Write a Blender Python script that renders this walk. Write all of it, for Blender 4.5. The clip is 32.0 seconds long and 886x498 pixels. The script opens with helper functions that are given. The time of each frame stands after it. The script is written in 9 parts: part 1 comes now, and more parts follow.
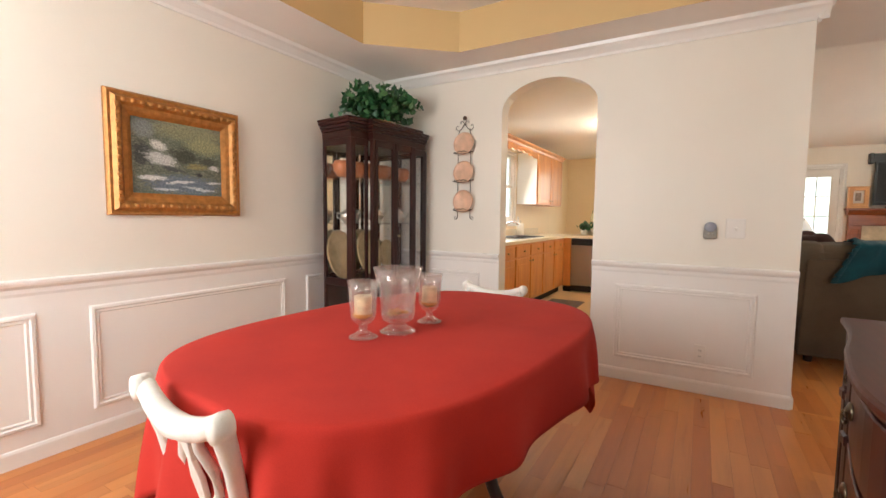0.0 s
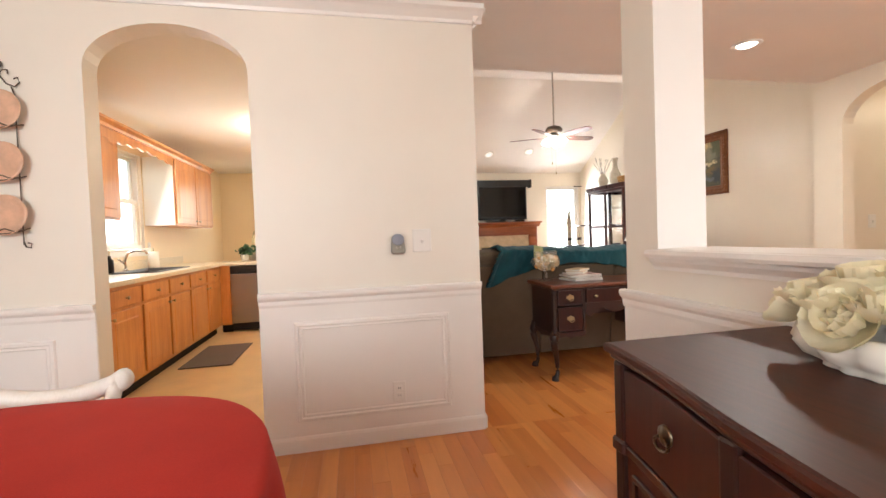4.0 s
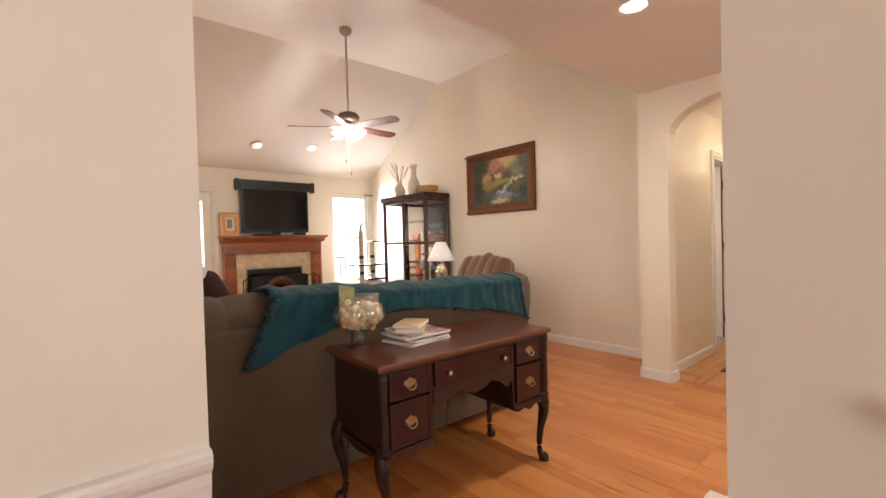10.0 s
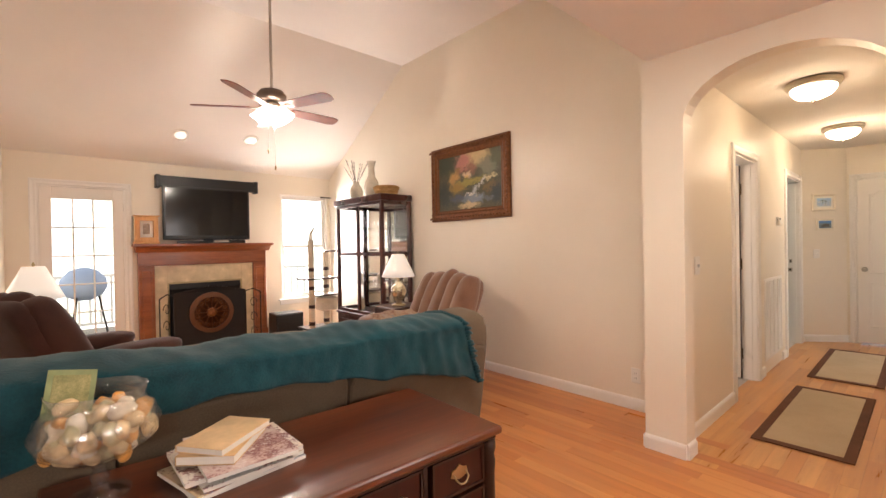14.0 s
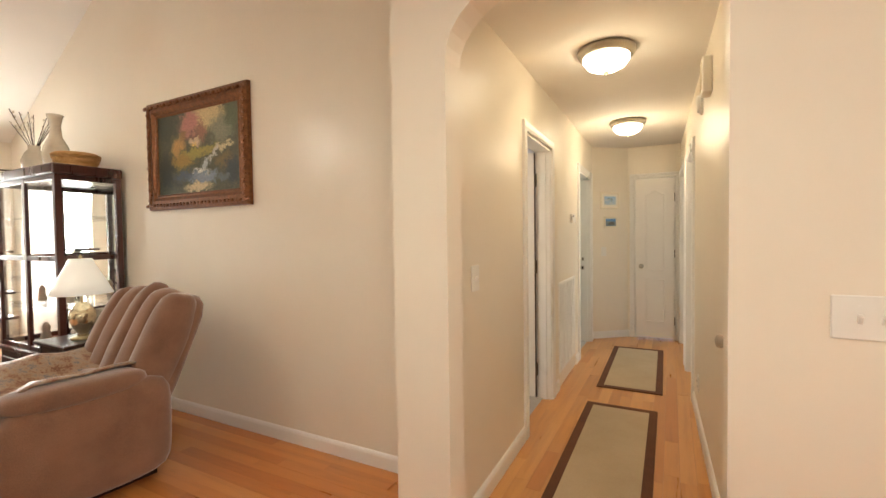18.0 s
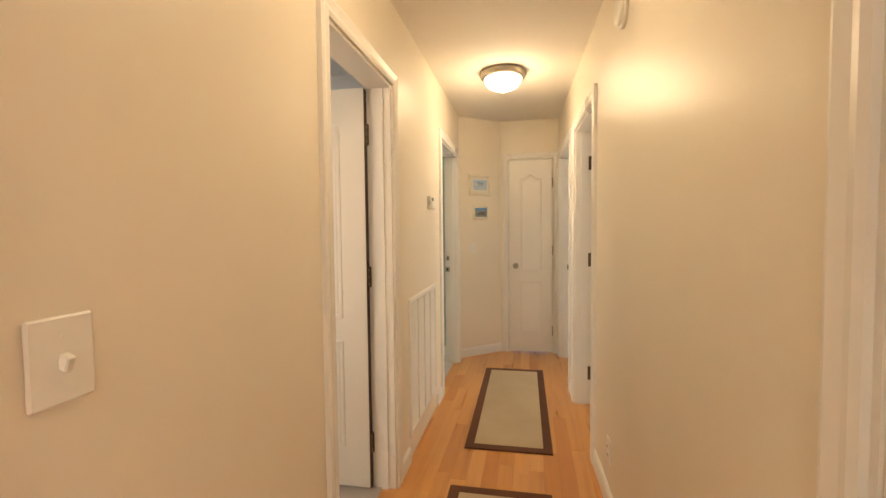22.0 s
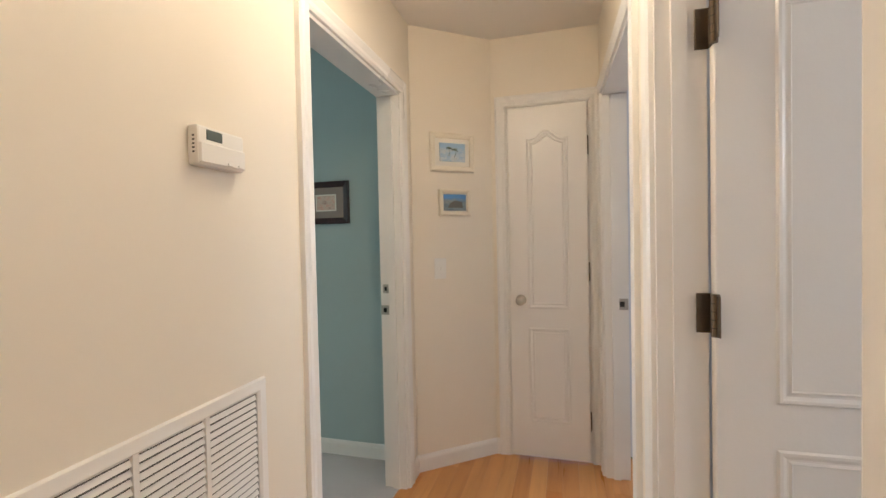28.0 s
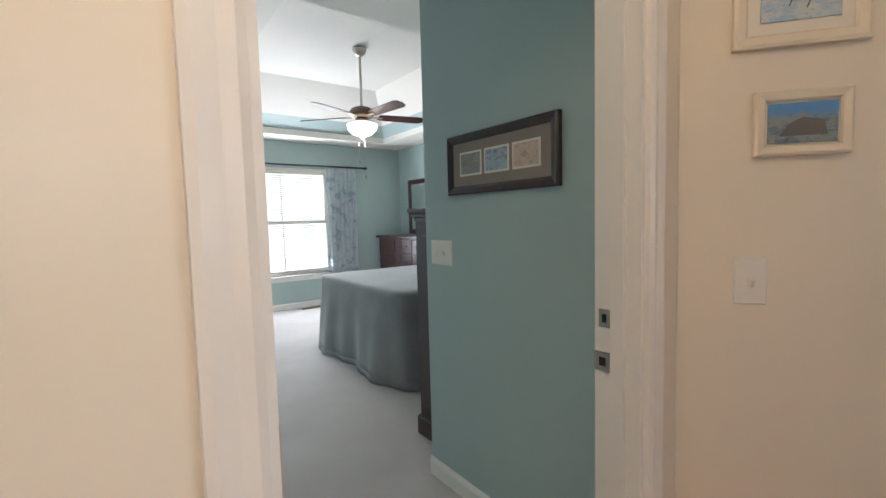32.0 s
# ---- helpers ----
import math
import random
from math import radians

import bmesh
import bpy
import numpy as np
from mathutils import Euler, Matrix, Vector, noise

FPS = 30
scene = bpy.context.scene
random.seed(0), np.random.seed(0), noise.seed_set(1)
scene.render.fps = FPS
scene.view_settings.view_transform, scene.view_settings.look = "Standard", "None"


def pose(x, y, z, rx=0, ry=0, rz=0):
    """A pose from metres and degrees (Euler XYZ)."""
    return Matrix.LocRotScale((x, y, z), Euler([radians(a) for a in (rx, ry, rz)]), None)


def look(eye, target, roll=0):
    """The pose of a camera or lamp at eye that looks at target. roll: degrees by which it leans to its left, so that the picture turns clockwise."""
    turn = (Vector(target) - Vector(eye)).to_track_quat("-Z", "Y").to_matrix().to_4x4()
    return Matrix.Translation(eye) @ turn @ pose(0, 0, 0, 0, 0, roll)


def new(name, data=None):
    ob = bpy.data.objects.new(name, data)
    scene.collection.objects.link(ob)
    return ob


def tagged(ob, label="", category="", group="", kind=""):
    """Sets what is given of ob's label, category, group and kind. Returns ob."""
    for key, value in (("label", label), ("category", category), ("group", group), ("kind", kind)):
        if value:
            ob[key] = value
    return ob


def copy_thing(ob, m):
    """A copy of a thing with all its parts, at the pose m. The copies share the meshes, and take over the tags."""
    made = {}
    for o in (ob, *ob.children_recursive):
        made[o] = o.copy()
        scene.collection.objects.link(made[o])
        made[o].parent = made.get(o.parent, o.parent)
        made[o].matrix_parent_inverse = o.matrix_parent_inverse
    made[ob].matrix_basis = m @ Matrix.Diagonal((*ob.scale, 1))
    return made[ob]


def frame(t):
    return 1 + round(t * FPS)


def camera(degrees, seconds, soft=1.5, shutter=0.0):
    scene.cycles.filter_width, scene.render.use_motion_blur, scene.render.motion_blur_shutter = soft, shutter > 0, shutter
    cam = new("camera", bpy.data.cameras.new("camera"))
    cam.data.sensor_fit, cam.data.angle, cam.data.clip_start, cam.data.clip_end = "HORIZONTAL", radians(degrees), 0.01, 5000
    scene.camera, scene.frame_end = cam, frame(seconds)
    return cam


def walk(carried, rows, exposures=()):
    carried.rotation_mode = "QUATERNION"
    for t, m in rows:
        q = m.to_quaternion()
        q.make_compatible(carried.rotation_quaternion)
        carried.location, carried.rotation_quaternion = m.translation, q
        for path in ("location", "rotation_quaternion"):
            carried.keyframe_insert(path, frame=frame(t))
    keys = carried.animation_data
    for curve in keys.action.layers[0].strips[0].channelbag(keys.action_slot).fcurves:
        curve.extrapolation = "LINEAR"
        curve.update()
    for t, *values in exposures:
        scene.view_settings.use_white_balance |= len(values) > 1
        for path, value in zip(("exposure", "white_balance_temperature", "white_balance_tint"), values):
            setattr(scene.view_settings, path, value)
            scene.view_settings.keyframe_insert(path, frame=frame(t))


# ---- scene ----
cam = camera(90.9, 32.0)
PATH = [
    (0, (-0.287, -0.185, 1.193), (-1.302, 1.532, 1.045), 0.6),
    (0.5, (-0.332, -0.09, 1.166), (-1.151, 1.728, 1.01), 0.3),
    (1, (-0.373, 0.005, 1.146), (-0.993, 1.901, 1.0), -0.3),
    (1.5, (-0.408, 0.121, 1.153), (-0.837, 2.07, 1.013), -0.8),
    (2, (-0.436, 0.241, 1.154), (-0.688, 2.222, 1.034), -1.4),
    (2.5, (-0.444, 0.357, 1.15), (-0.527, 2.354, 1.062), -2.0),
    (3, (-0.47, 0.482, 1.153), (-0.364, 2.478, 1.088), -2.1),
    (3.5, (-0.486, 0.618, 1.153), (-0.215, 2.599, 1.099), -2.2),
    (5.5, (-0.437, 1.184, 1.158), (0.278, 3.049, 1.059), -0.5),
    (6, (-0.418, 1.325, 1.171), (0.414, 3.141, 1.067), 0.2),
    (6.5, (-0.383, 1.461, 1.179), (0.577, 3.213, 1.08), 0.5),
    (7, (-0.332, 1.592, 1.183), (0.748, 3.273, 1.085), 0.2),
    (7.5, (-0.283, 1.73, 1.198), (0.88, 3.355, 1.107), -0.2),
    (8, (-0.24, 1.855, 1.207), (0.969, 3.446, 1.125), -0.8),
    (8.5, (-0.176, 1.973, 1.225), (1.054, 3.549, 1.163), -1.6),
    (9, (-0.104, 2.107, 1.24), (1.175, 3.644, 1.192), -1.8),
    (9.5, (-0.029, 2.221, 1.24), (1.276, 3.736, 1.201), -1.7),
    (10, (0.064, 2.343, 1.246), (1.361, 3.865, 1.207), -1.6),
    (10.5, (0.177, 2.441, 1.253), (1.443, 3.989, 1.212), -1.4),
    (11, (0.286, 2.525, 1.259), (1.54, 4.083, 1.22), -1.0),
    (11.5, (0.396, 2.602, 1.27), (1.628, 4.177, 1.232), -0.7),
    (12, (0.508, 2.681, 1.276), (1.704, 4.283, 1.242), -0.3),
    (12.5, (0.621, 2.74, 1.288), (1.817, 4.344, 1.261), -0.2),
    (13, (0.754, 2.8, 1.304), (1.978, 4.381, 1.28), -0.4),
    (13.5, (0.899, 2.856, 1.315), (2.171, 4.399, 1.296), -0.6),
    (14, (1.035, 2.892, 1.317), (2.363, 4.388, 1.3), -1.0),
    (14.5, (1.187, 2.934, 1.33), (2.582, 4.367, 1.295), -1.3),
    (16.5, (1.827, 3.054, 1.361), (3.463, 4.204, 1.326), -0.9),
    (17, (2.001, 3.072, 1.367), (3.689, 4.144, 1.323), -0.8),
    (17.5, (2.187, 3.093, 1.376), (3.917, 4.094, 1.313), -0.9),
    (18, (2.357, 3.122, 1.357), (4.128, 4.049, 1.296), -0.8),
    (18.5, (2.546, 3.143, 1.358), (4.352, 4.0, 1.283), -0.7),
    (19, (2.72, 3.17, 1.346), (4.557, 3.959, 1.266), -0.7),
    (19.5, (2.917, 3.193, 1.346), (4.788, 3.894, 1.251), -0.5),
    (20, (3.107, 3.218, 1.339), (5.007, 3.836, 1.24), -0.5),
    (20.5, (3.294, 3.235, 1.338), (5.217, 3.777, 1.247), -0.5),
    (21, (3.481, 3.255, 1.329), (5.418, 3.745, 1.247), -0.8),
    (21.5, (3.633, 3.281, 1.335), (5.582, 3.722, 1.247), -0.7),
    (22, (3.813, 3.316, 1.327), (5.772, 3.706, 1.236), -0.6),
    (22.5, (3.997, 3.342, 1.32), (5.961, 3.704, 1.219), -0.4),
    (23, (4.184, 3.363, 1.317), (6.157, 3.673, 1.206), -0.3),
    (23.5, (4.377, 3.379, 1.311), (6.356, 3.651, 1.209), -0.6),
    (24, (4.575, 3.405, 1.309), (6.56, 3.629, 1.219), -0.2),
    (24.5, (4.772, 3.394, 1.304), (6.759, 3.6, 1.221), -0.4),
    (26.5, (5.492, 3.304, 1.283), (7.466, 3.619, 1.225), -1.6),
    (27, (5.652, 3.266, 1.282), (7.617, 3.635, 1.24), -1.7),
    (27.5, (5.793, 3.24, 1.282), (7.746, 3.672, 1.249), -1.5),
    (28, (5.946, 3.209, 1.29), (7.871, 3.751, 1.245), -1.2),
    (28.5, (6.093, 3.193, 1.281), (7.981, 3.849, 1.229), -0.9),
    (29, (6.241, 3.187, 1.282), (8.084, 3.961, 1.213), -0.5),
    (29.5, (6.393, 3.191, 1.288), (8.177, 4.089, 1.195), -0.4),
    (30, (6.534, 3.224, 1.276), (8.239, 4.266, 1.185), -0.4),
    (30.5, (6.67, 3.281, 1.27), (8.284, 4.458, 1.175), -0.3),
    (31, (6.823, 3.328, 1.296), (8.29, 4.681, 1.162), -1.0),
    (31.5, (6.961, 3.404, 1.294), (8.295, 4.888, 1.149), -1.3),
    (32, (7.078, 3.488, 1.299), (8.265, 5.09, 1.155), -1.5),
]
EXPOSURES = [(0, -0.05, 6000, 5), (0.5, 0.16, 5900, 9), (1.5, 0.26, 5950, 9), (4, 0.2, 6050, 8), (8.5, 0.03, 6000, 8), (10, -0.02, 6350, 12), (12, 0.17, 6600, 16), (17, 0.1, 6500, 8), (18, 0.08, 6450, 4), (20, 0.07, 6850, 8), (22, 0.08, 7450, 9), (24.5, 0.1, 7100, 12), (27, 0.05, 6300, 11), (28, 0.06, 5900, 10), (30, 0.04, 5650, 10), (31, -0.05, 5700, 11), (32, -0.2, 6000, 13)]
walk(cam, [(t, look(eye, target, roll)) for t, eye, target, roll in PATH], EXPOSURES)

# ---- light ----
world = bpy.data.worlds.new("world")
scene.world = world
world.use_nodes = True
wn = world.node_tree
sky = wn.nodes.new("ShaderNodeTexSky")
sky.sky_type, sky.sun_disc = "NISHITA", False
sky.sun_elevation, sky.sun_rotation = radians(50), radians(200)
wn.links.new(sky.outputs[0], wn.nodes["Background"].inputs[0])
wn.nodes["Background"].inputs[1].default_value = 0.15


def sun_lamp(strength, elevation, azimuth, angle):
    d = bpy.data.lights.new("sun", "SUN")
    d.energy, d.angle, d.color = strength, radians(angle), (1.0, 0.96, 0.9)
    ob = new("sun", d)
    ob.matrix_world = pose(0, 0, 20, 90 - elevation, 0, azimuth)
    return ob


def area_lamp(name, eye, target, w, h, watts, colour):
    d = bpy.data.lights.new(name, "AREA")
    d.shape, d.size, d.size_y, d.energy, d.color = "RECTANGLE", w, h, watts, colour
    ob = new(name, d)
    ob.matrix_world = look(eye, target)
    return ob


def point_lamp(name, at, watts, colour, radius=0.06):
    d = bpy.data.lights.new(name, "POINT")
    d.energy, d.color, d.shadow_soft_size = watts, colour, radius
    ob = new(name, d)
    ob.location = at
    return ob


DAY, SOFTWARM = (1.0, 0.97, 0.94), (1.0, 0.82, 0.6)
sun_lamp(2.5, 50, 160, 0.5)
area_lamp("dining_window_light", (-2.0, -1.24, 1.66), (-2.6, 3.0, 1.75), 1.5, 1.35, 72, DAY)
# Added fill, tilted up to brighten the foyer ceiling.
area_lamp("foyer_window_light", (2.4, -1.24, 1.6), (2.4, 3.0, 3.2), 1.6, 1.6, 22, DAY)
# Added fill that reaches the dining room over the half wall.
area_lamp("foyer_side_window_light", (3.8, -0.2, 1.6), (-3.0, 1.6, 1.3), 1.4, 1.2, 30, DAY)
area_lamp("living_window_light", (3.98, 9.45, 1.35), (3.0, 5.0, 0.9), 0.75, 1.5, 66, DAY)
area_lamp("living_door_light", (1.28, 9.43, 1.1), (1.6, 5.0, 0.9), 0.5, 1.5, 6, DAY)
# Added warm fill for the breakfast area, at an assumed window.
area_lamp("breakfast_window_light", (-1.0, 9.4, 1.5), (-1.0, 5.0, 1.0), 1.4, 1.4, 13, (1.0, 0.9, 0.75))
area_lamp("kitchen_window_light", (-2.82, 5.86, 1.65), (-1.0, 5.5, 1.1), 0.8, 0.9, 12, DAY)
area_lamp("bedroom_window_light", (9.0, 9.94, 1.3), (8.6, 6.0, 1.0), 1.4, 1.4, 96, (0.94, 0.98, 1.0))
# Added fill with no window behind it; brightens the open door leaf.
area_lamp("left_room_window_light", (4.66, 5.3, 1.4), (6.0, 5.3, 1.4), 1.4, 1.6, 16, (1.0, 0.86, 0.72))
# Two added fills for the hallway end; these rooms have no windows.
area_lamp("guest_room_window_light", (9.6, -0.9, 1.5), (8.6, 2.0, 1.0), 1.2, 1.2, 62, (1.0, 0.98, 0.95))
area_lamp("bath_window_light", (6.85, 0.75, 1.6), (6.9, 3.0, 1.2), 0.7, 0.8, 16, (1.0, 0.97, 0.9))
point_lamp("hall_lamp_near", (5.15, 3.47, 2.22), 2.6, (1.0, 0.79, 0.52), 0.09)
point_lamp("hall_lamp_far", (7.05, 3.5, 2.22), 7.6, (1.0, 0.79, 0.53), 0.09)
point_lamp("fan_lamp", (2.48, 6.755, 2.4), 28, (1.0, 0.9, 0.76), 0.03)
point_lamp("kitchen_lamp", (-1.2, 6.0, 2.3), 42, (1.0, 0.8, 0.58), 0.15)
point_lamp("bedroom_fan_lamp", (9.09, 7.5, 2.08), 18, (1.0, 0.9, 0.75), 0.1)
area_lamp("foyer_can_lamp", (2.37, 3.44, 2.445), (2.371, 3.44, 0), 0.13, 0.13, 24, (1.0, 0.92, 0.8))


# ---- materials ----
def srgb(r, g, b):
    f = lambda v: (v / 255 / 12.92) if v <= 10 else ((v / 255 + 0.055) / 1.055) ** 2.4
    return (f(r), f(g), f(b))


def _base(name):
    m = bpy.data.materials.new(name)
    m.use_nodes = True
    return m, m.node_tree.nodes, m.node_tree.links, m.node_tree.nodes["Principled BSDF"]


def _mix(n, l, fac, a, b, blend="MIX"):
    x = n.new("ShaderNodeMix")
    x.data_type, x.blend_type = "RGBA", blend
    for sock, v in ((x.inputs["Factor"], fac), (x.inputs["A"], a), (x.inputs["B"], b)):
        if hasattr(v, "is_output"):
            l.new(v, sock)
        elif isinstance(v, tuple):
            sock.default_value = (*v[:3], 1)
        else:
            sock.default_value = v
    return x.outputs["Result"]


def _math(n, l, op, a, b=0.0):
    x = n.new("ShaderNodeMath")
    x.operation = op
    for k, v in enumerate((a, b)):
        if hasattr(v, "is_output"):
            l.new(v, x.inputs[k])
        else:
            x.inputs[k].default_value = v
    return x.outputs[0]


def _noise(n, l, vec, scale, detail=3.0, rough=0.55):
    x = n.new("ShaderNodeTexNoise")
    x.inputs["Scale"].default_value, x.inputs["Detail"].default_value, x.inputs["Roughness"].default_value = scale, detail, rough
    l.new(vec, x.inputs["Vector"])
    return x.outputs["Fac"]


def _ramp(n, l, fac, stops):
    x = n.new("ShaderNodeValToRGB")
    el = x.color_ramp.elements
    while len(el) < len(stops):
        el.new(0.5)
    for e, (p, c) in zip(el, stops):
        e.position, e.color = p, (*c, 1)
    l.new(fac, x.inputs[0])
    return x.outputs[0]


def _bump(n, l, b, height, strength, distance=0.002):
    x = n.new("ShaderNodeBump")
    x.inputs["Strength"].default_value, x.inputs["Distance"].default_value = strength, distance
    l.new(height, x.inputs["Height"])
    l.new(x.outputs[0], b.inputs["Normal"])


def _stretch(n, l, vec, s):
    x = n.new("ShaderNodeVectorMath")
    x.operation = "MULTIPLY"
    l.new(vec, x.inputs[0])
    x.inputs[1].default_value = s
    return x.outputs[0]


def paint(name, colour, rough=0.5, grain=220.0, bump=0.12, spread=0.05, metal=0.0, patch=1.3, coat=0.0):
    """Plain coat of paint, plastic or metal: faint large patches, fine relief."""
    m, n, l, b = _base(name)
    pos = n.new("ShaderNodeNewGeometry").outputs["Position"]
    big, small = _noise(n, l, pos, patch, 4), _noise(n, l, pos, grain, 2)
    dark = tuple(c * (1 - 1.6 * spread) for c in colour)
    lite = tuple(min(1, c * (1 + spread)) for c in colour)
    l.new(_ramp(n, l, big, [(0.3, dark), (0.7, lite)]), b.inputs["Base Color"])
    l.new(_math(n, l, "ADD", _math(n, l, "MULTIPLY", big, 0.16), rough - 0.08), b.inputs["Roughness"])
    b.inputs["Metallic"].default_value = metal
    b.inputs["Coat Weight"].default_value = coat
    _bump(n, l, b, small, bump)
    return m


def wood(name, dark, lite, rough=0.35, axis=0, scale=9.0, coat=0.0, fine=70.0, gloss=0.5):
    """Grain drawn out along one axis of the thing."""
    m, n, l, b = _base(name)
    pos = n.new("ShaderNodeTexCoord").outputs["Object"]
    s = [1.0, 1.0, 1.0]
    s[axis] = 0.09
    v = _stretch(n, l, pos, s)
    a, f = _noise(n, l, v, scale, 5, 0.6), _noise(n, l, v, fine, 3)
    mixv = _math(n, l, "ADD", _math(n, l, "MULTIPLY", a, 0.7), _math(n, l, "MULTIPLY", f, 0.3))
    l.new(_ramp(n, l, mixv, [(0.34, dark), (0.66, lite)]), b.inputs["Base Color"])
    l.new(_math(n, l, "ADD", _math(n, l, "MULTIPLY", a, 0.15), rough - 0.07), b.inputs["Roughness"])
    b.inputs["Coat Weight"].default_value, b.inputs["Coat Roughness"].default_value = coat, 0.12
    b.inputs["Specular IOR Level"].default_value = gloss
    _bump(n, l, b, f, 0.12, 0.001)
    return m


def plank_wood(name, axis, tones, rough=0.28):
    """Strip flooring: every strip has its own tone and grain."""
    m, n, l, b = _base(name)
    geo, info = n.new("ShaderNodeNewGeometry"), n.new("ShaderNodeObjectInfo")
    rnd = _math(n, l, "FRACT", _math(n, l, "ADD", _math(n, l, "MULTIPLY", info.outputs["Random"], 7.31), geo.outputs["Random Per Island"]))
    s = [1.0, 1.0, 1.0]
    s[axis] = 0.07
    v = _stretch(n, l, geo.outputs["Position"], s)
    off = n.new("ShaderNodeVectorMath")
    off.operation = "ADD"
    l.new(v, off.inputs[0])
    comb = n.new("ShaderNodeCombineXYZ")
    l.new(_math(n, l, "MULTIPLY", rnd, 9.0), comb.inputs[2])
    l.new(comb.outputs[0], off.inputs[1])
    g, f = _noise(n, l, off.outputs[0], 14, 5, 0.65), _noise(n, l, off.outputs[0], 120, 3)
    tone = _ramp(n, l, rnd, [(0.0, tones[0]), (0.35, tones[1]), (0.75, tones[2]), (1.0, tones[3])])
    shade = _ramp(n, l, g, [(0.28, (0.78, 0.7, 0.62)), (0.46, (0.96, 0.95, 0.93)), (0.66, (1.06, 1.05, 1.04))])
    l.new(_mix(n, l, 1.0, tone, shade, "MULTIPLY"), b.inputs["Base Color"])
    l.new(_math(n, l, "ADD", _math(n, l, "MULTIPLY", g, 0.16), rough - 0.06), b.inputs["Roughness"])
    b.inputs["Coat Weight"].default_value, b.inputs["Coat Roughness"].default_value = 0.25, 0.15
    _bump(n, l, b, f, 0.08, 0.001)
    return m


def cloth(name, dark, lite, rough=0.9, weave=260.0, folds=5.0, bump=0.5, sheen=0.3):
    m, n, l, b = _base(name)
    pos = n.new("ShaderNodeTexCoord").outputs["Object"]
    a, f = _noise(n, l, pos, folds, 4), _noise(n, l, pos, weave, 2)
    mixv = _math(n, l, "ADD", _math(n, l, "MULTIPLY", a, 0.65), _math(n, l, "MULTIPLY", f, 0.35))
    l.new(_ramp(n, l, mixv, [(0.3, dark), (0.7, lite)]), b.inputs["Base Color"])
    b.inputs["Roughness"].default_value = rough
    b.inputs["Sheen Weight"].default_value = sheen
    _bump(n, l, b, f, bump, 0.0015)
    return m


def pane_glass(name, tint=(1, 1, 1), gloss_rough=0.0):
    """A thin pane: clear, with a reflection that grows at a slant."""
    m, n, l, b = _base(name)
    out = n["Material Output"]
    n.remove(b)
    tr, gl, lw, mx = n.new("ShaderNodeBsdfTransparent"), n.new("ShaderNodeBsdfGlossy"), n.new("ShaderNodeLayerWeight"), n.new("ShaderNodeMixShader")
    tr.inputs[0].default_value = (*tint, 1)
    gl.inputs["Roughness"].default_value = gloss_rough
    lw.inputs["Blend"].default_value = 0.5
    slant = _math(n, l, "POWER", lw.outputs["Facing"], 4.0)
    l.new(_math(n, l, "ADD", _math(n, l, "MULTIPLY", slant, 0.7), 0.03), mx.inputs[0])
    l.new(tr.outputs[0], mx.inputs[1])
    l.new(gl.outputs[0], mx.inputs[2])
    l.new(mx.outputs[0], out.inputs[0])
    return m


def solid_glass(name, tint=(1, 1, 1), rough=0.02):
    m, n, l, b = _base(name)
    b.inputs["Base Color"].default_value = (*tint, 1)
    b.inputs["Transmission Weight"].default_value, b.inputs["Roughness"].default_value, b.inputs["IOR"].default_value = 1.0, rough, 1.45
    return m


def glow(name, colour, strength):
    m, n, l, b = _base(name)
    b.inputs["Base Color"].default_value = (0.85, 0.83, 0.8, 1)
    b.inputs["Roughness"].default_value = 0.35
    b.inputs["Emission Color"].default_value, b.inputs["Emission Strength"].default_value = (*colour, 1), strength
    return m


def mirror_mat(name):
    m, n, l, b = _base(name)
    b.inputs["Base Color"].default_value, b.inputs["Metallic"].default_value, b.inputs["Roughness"].default_value = (0.82, 0.86, 0.84, 1), 1.0, 0.015
    return m


def picture(name, stops, scale=6.0, sky_tone=None, stretch=(1.0, 1.0, 1.0), bump=0.4):
    """Daubs of paint: patches of several colours, lighter towards the top where there is a sky tone."""
    m, n, l, b = _base(name)
    tc = n.new("ShaderNodeTexCoord")
    v = _stretch(n, l, tc.outputs["Object"], stretch)
    a, f = _noise(n, l, v, scale, 6, 0.7), _noise(n, l, v, scale * 9, 3, 0.7)
    mixv = _math(n, l, "ADD", _math(n, l, "MULTIPLY", a, 0.72), _math(n, l, "MULTIPLY", f, 0.28))
    col = _ramp(n, l, mixv, stops)
    if sky_tone:
        sep = n.new("ShaderNodeSeparateXYZ")
        l.new(tc.outputs["Generated"], sep.inputs[0])
        h = _math(n, l, "ADD", sep.outputs[2], _math(n, l, "MULTIPLY", _math(n, l, "SUBTRACT", a, 0.5), 0.9))
        fac = _ramp(n, l, h, [(0.55, (0, 0, 0)), (0.8, (1, 1, 1))])
        col = _mix(n, l, fac, col, sky_tone)
    l.new(col, b.inputs["Base Color"])
    b.inputs["Roughness"].default_value = 0.45
    _bump(n, l, b, f, bump, 0.001)
    return m


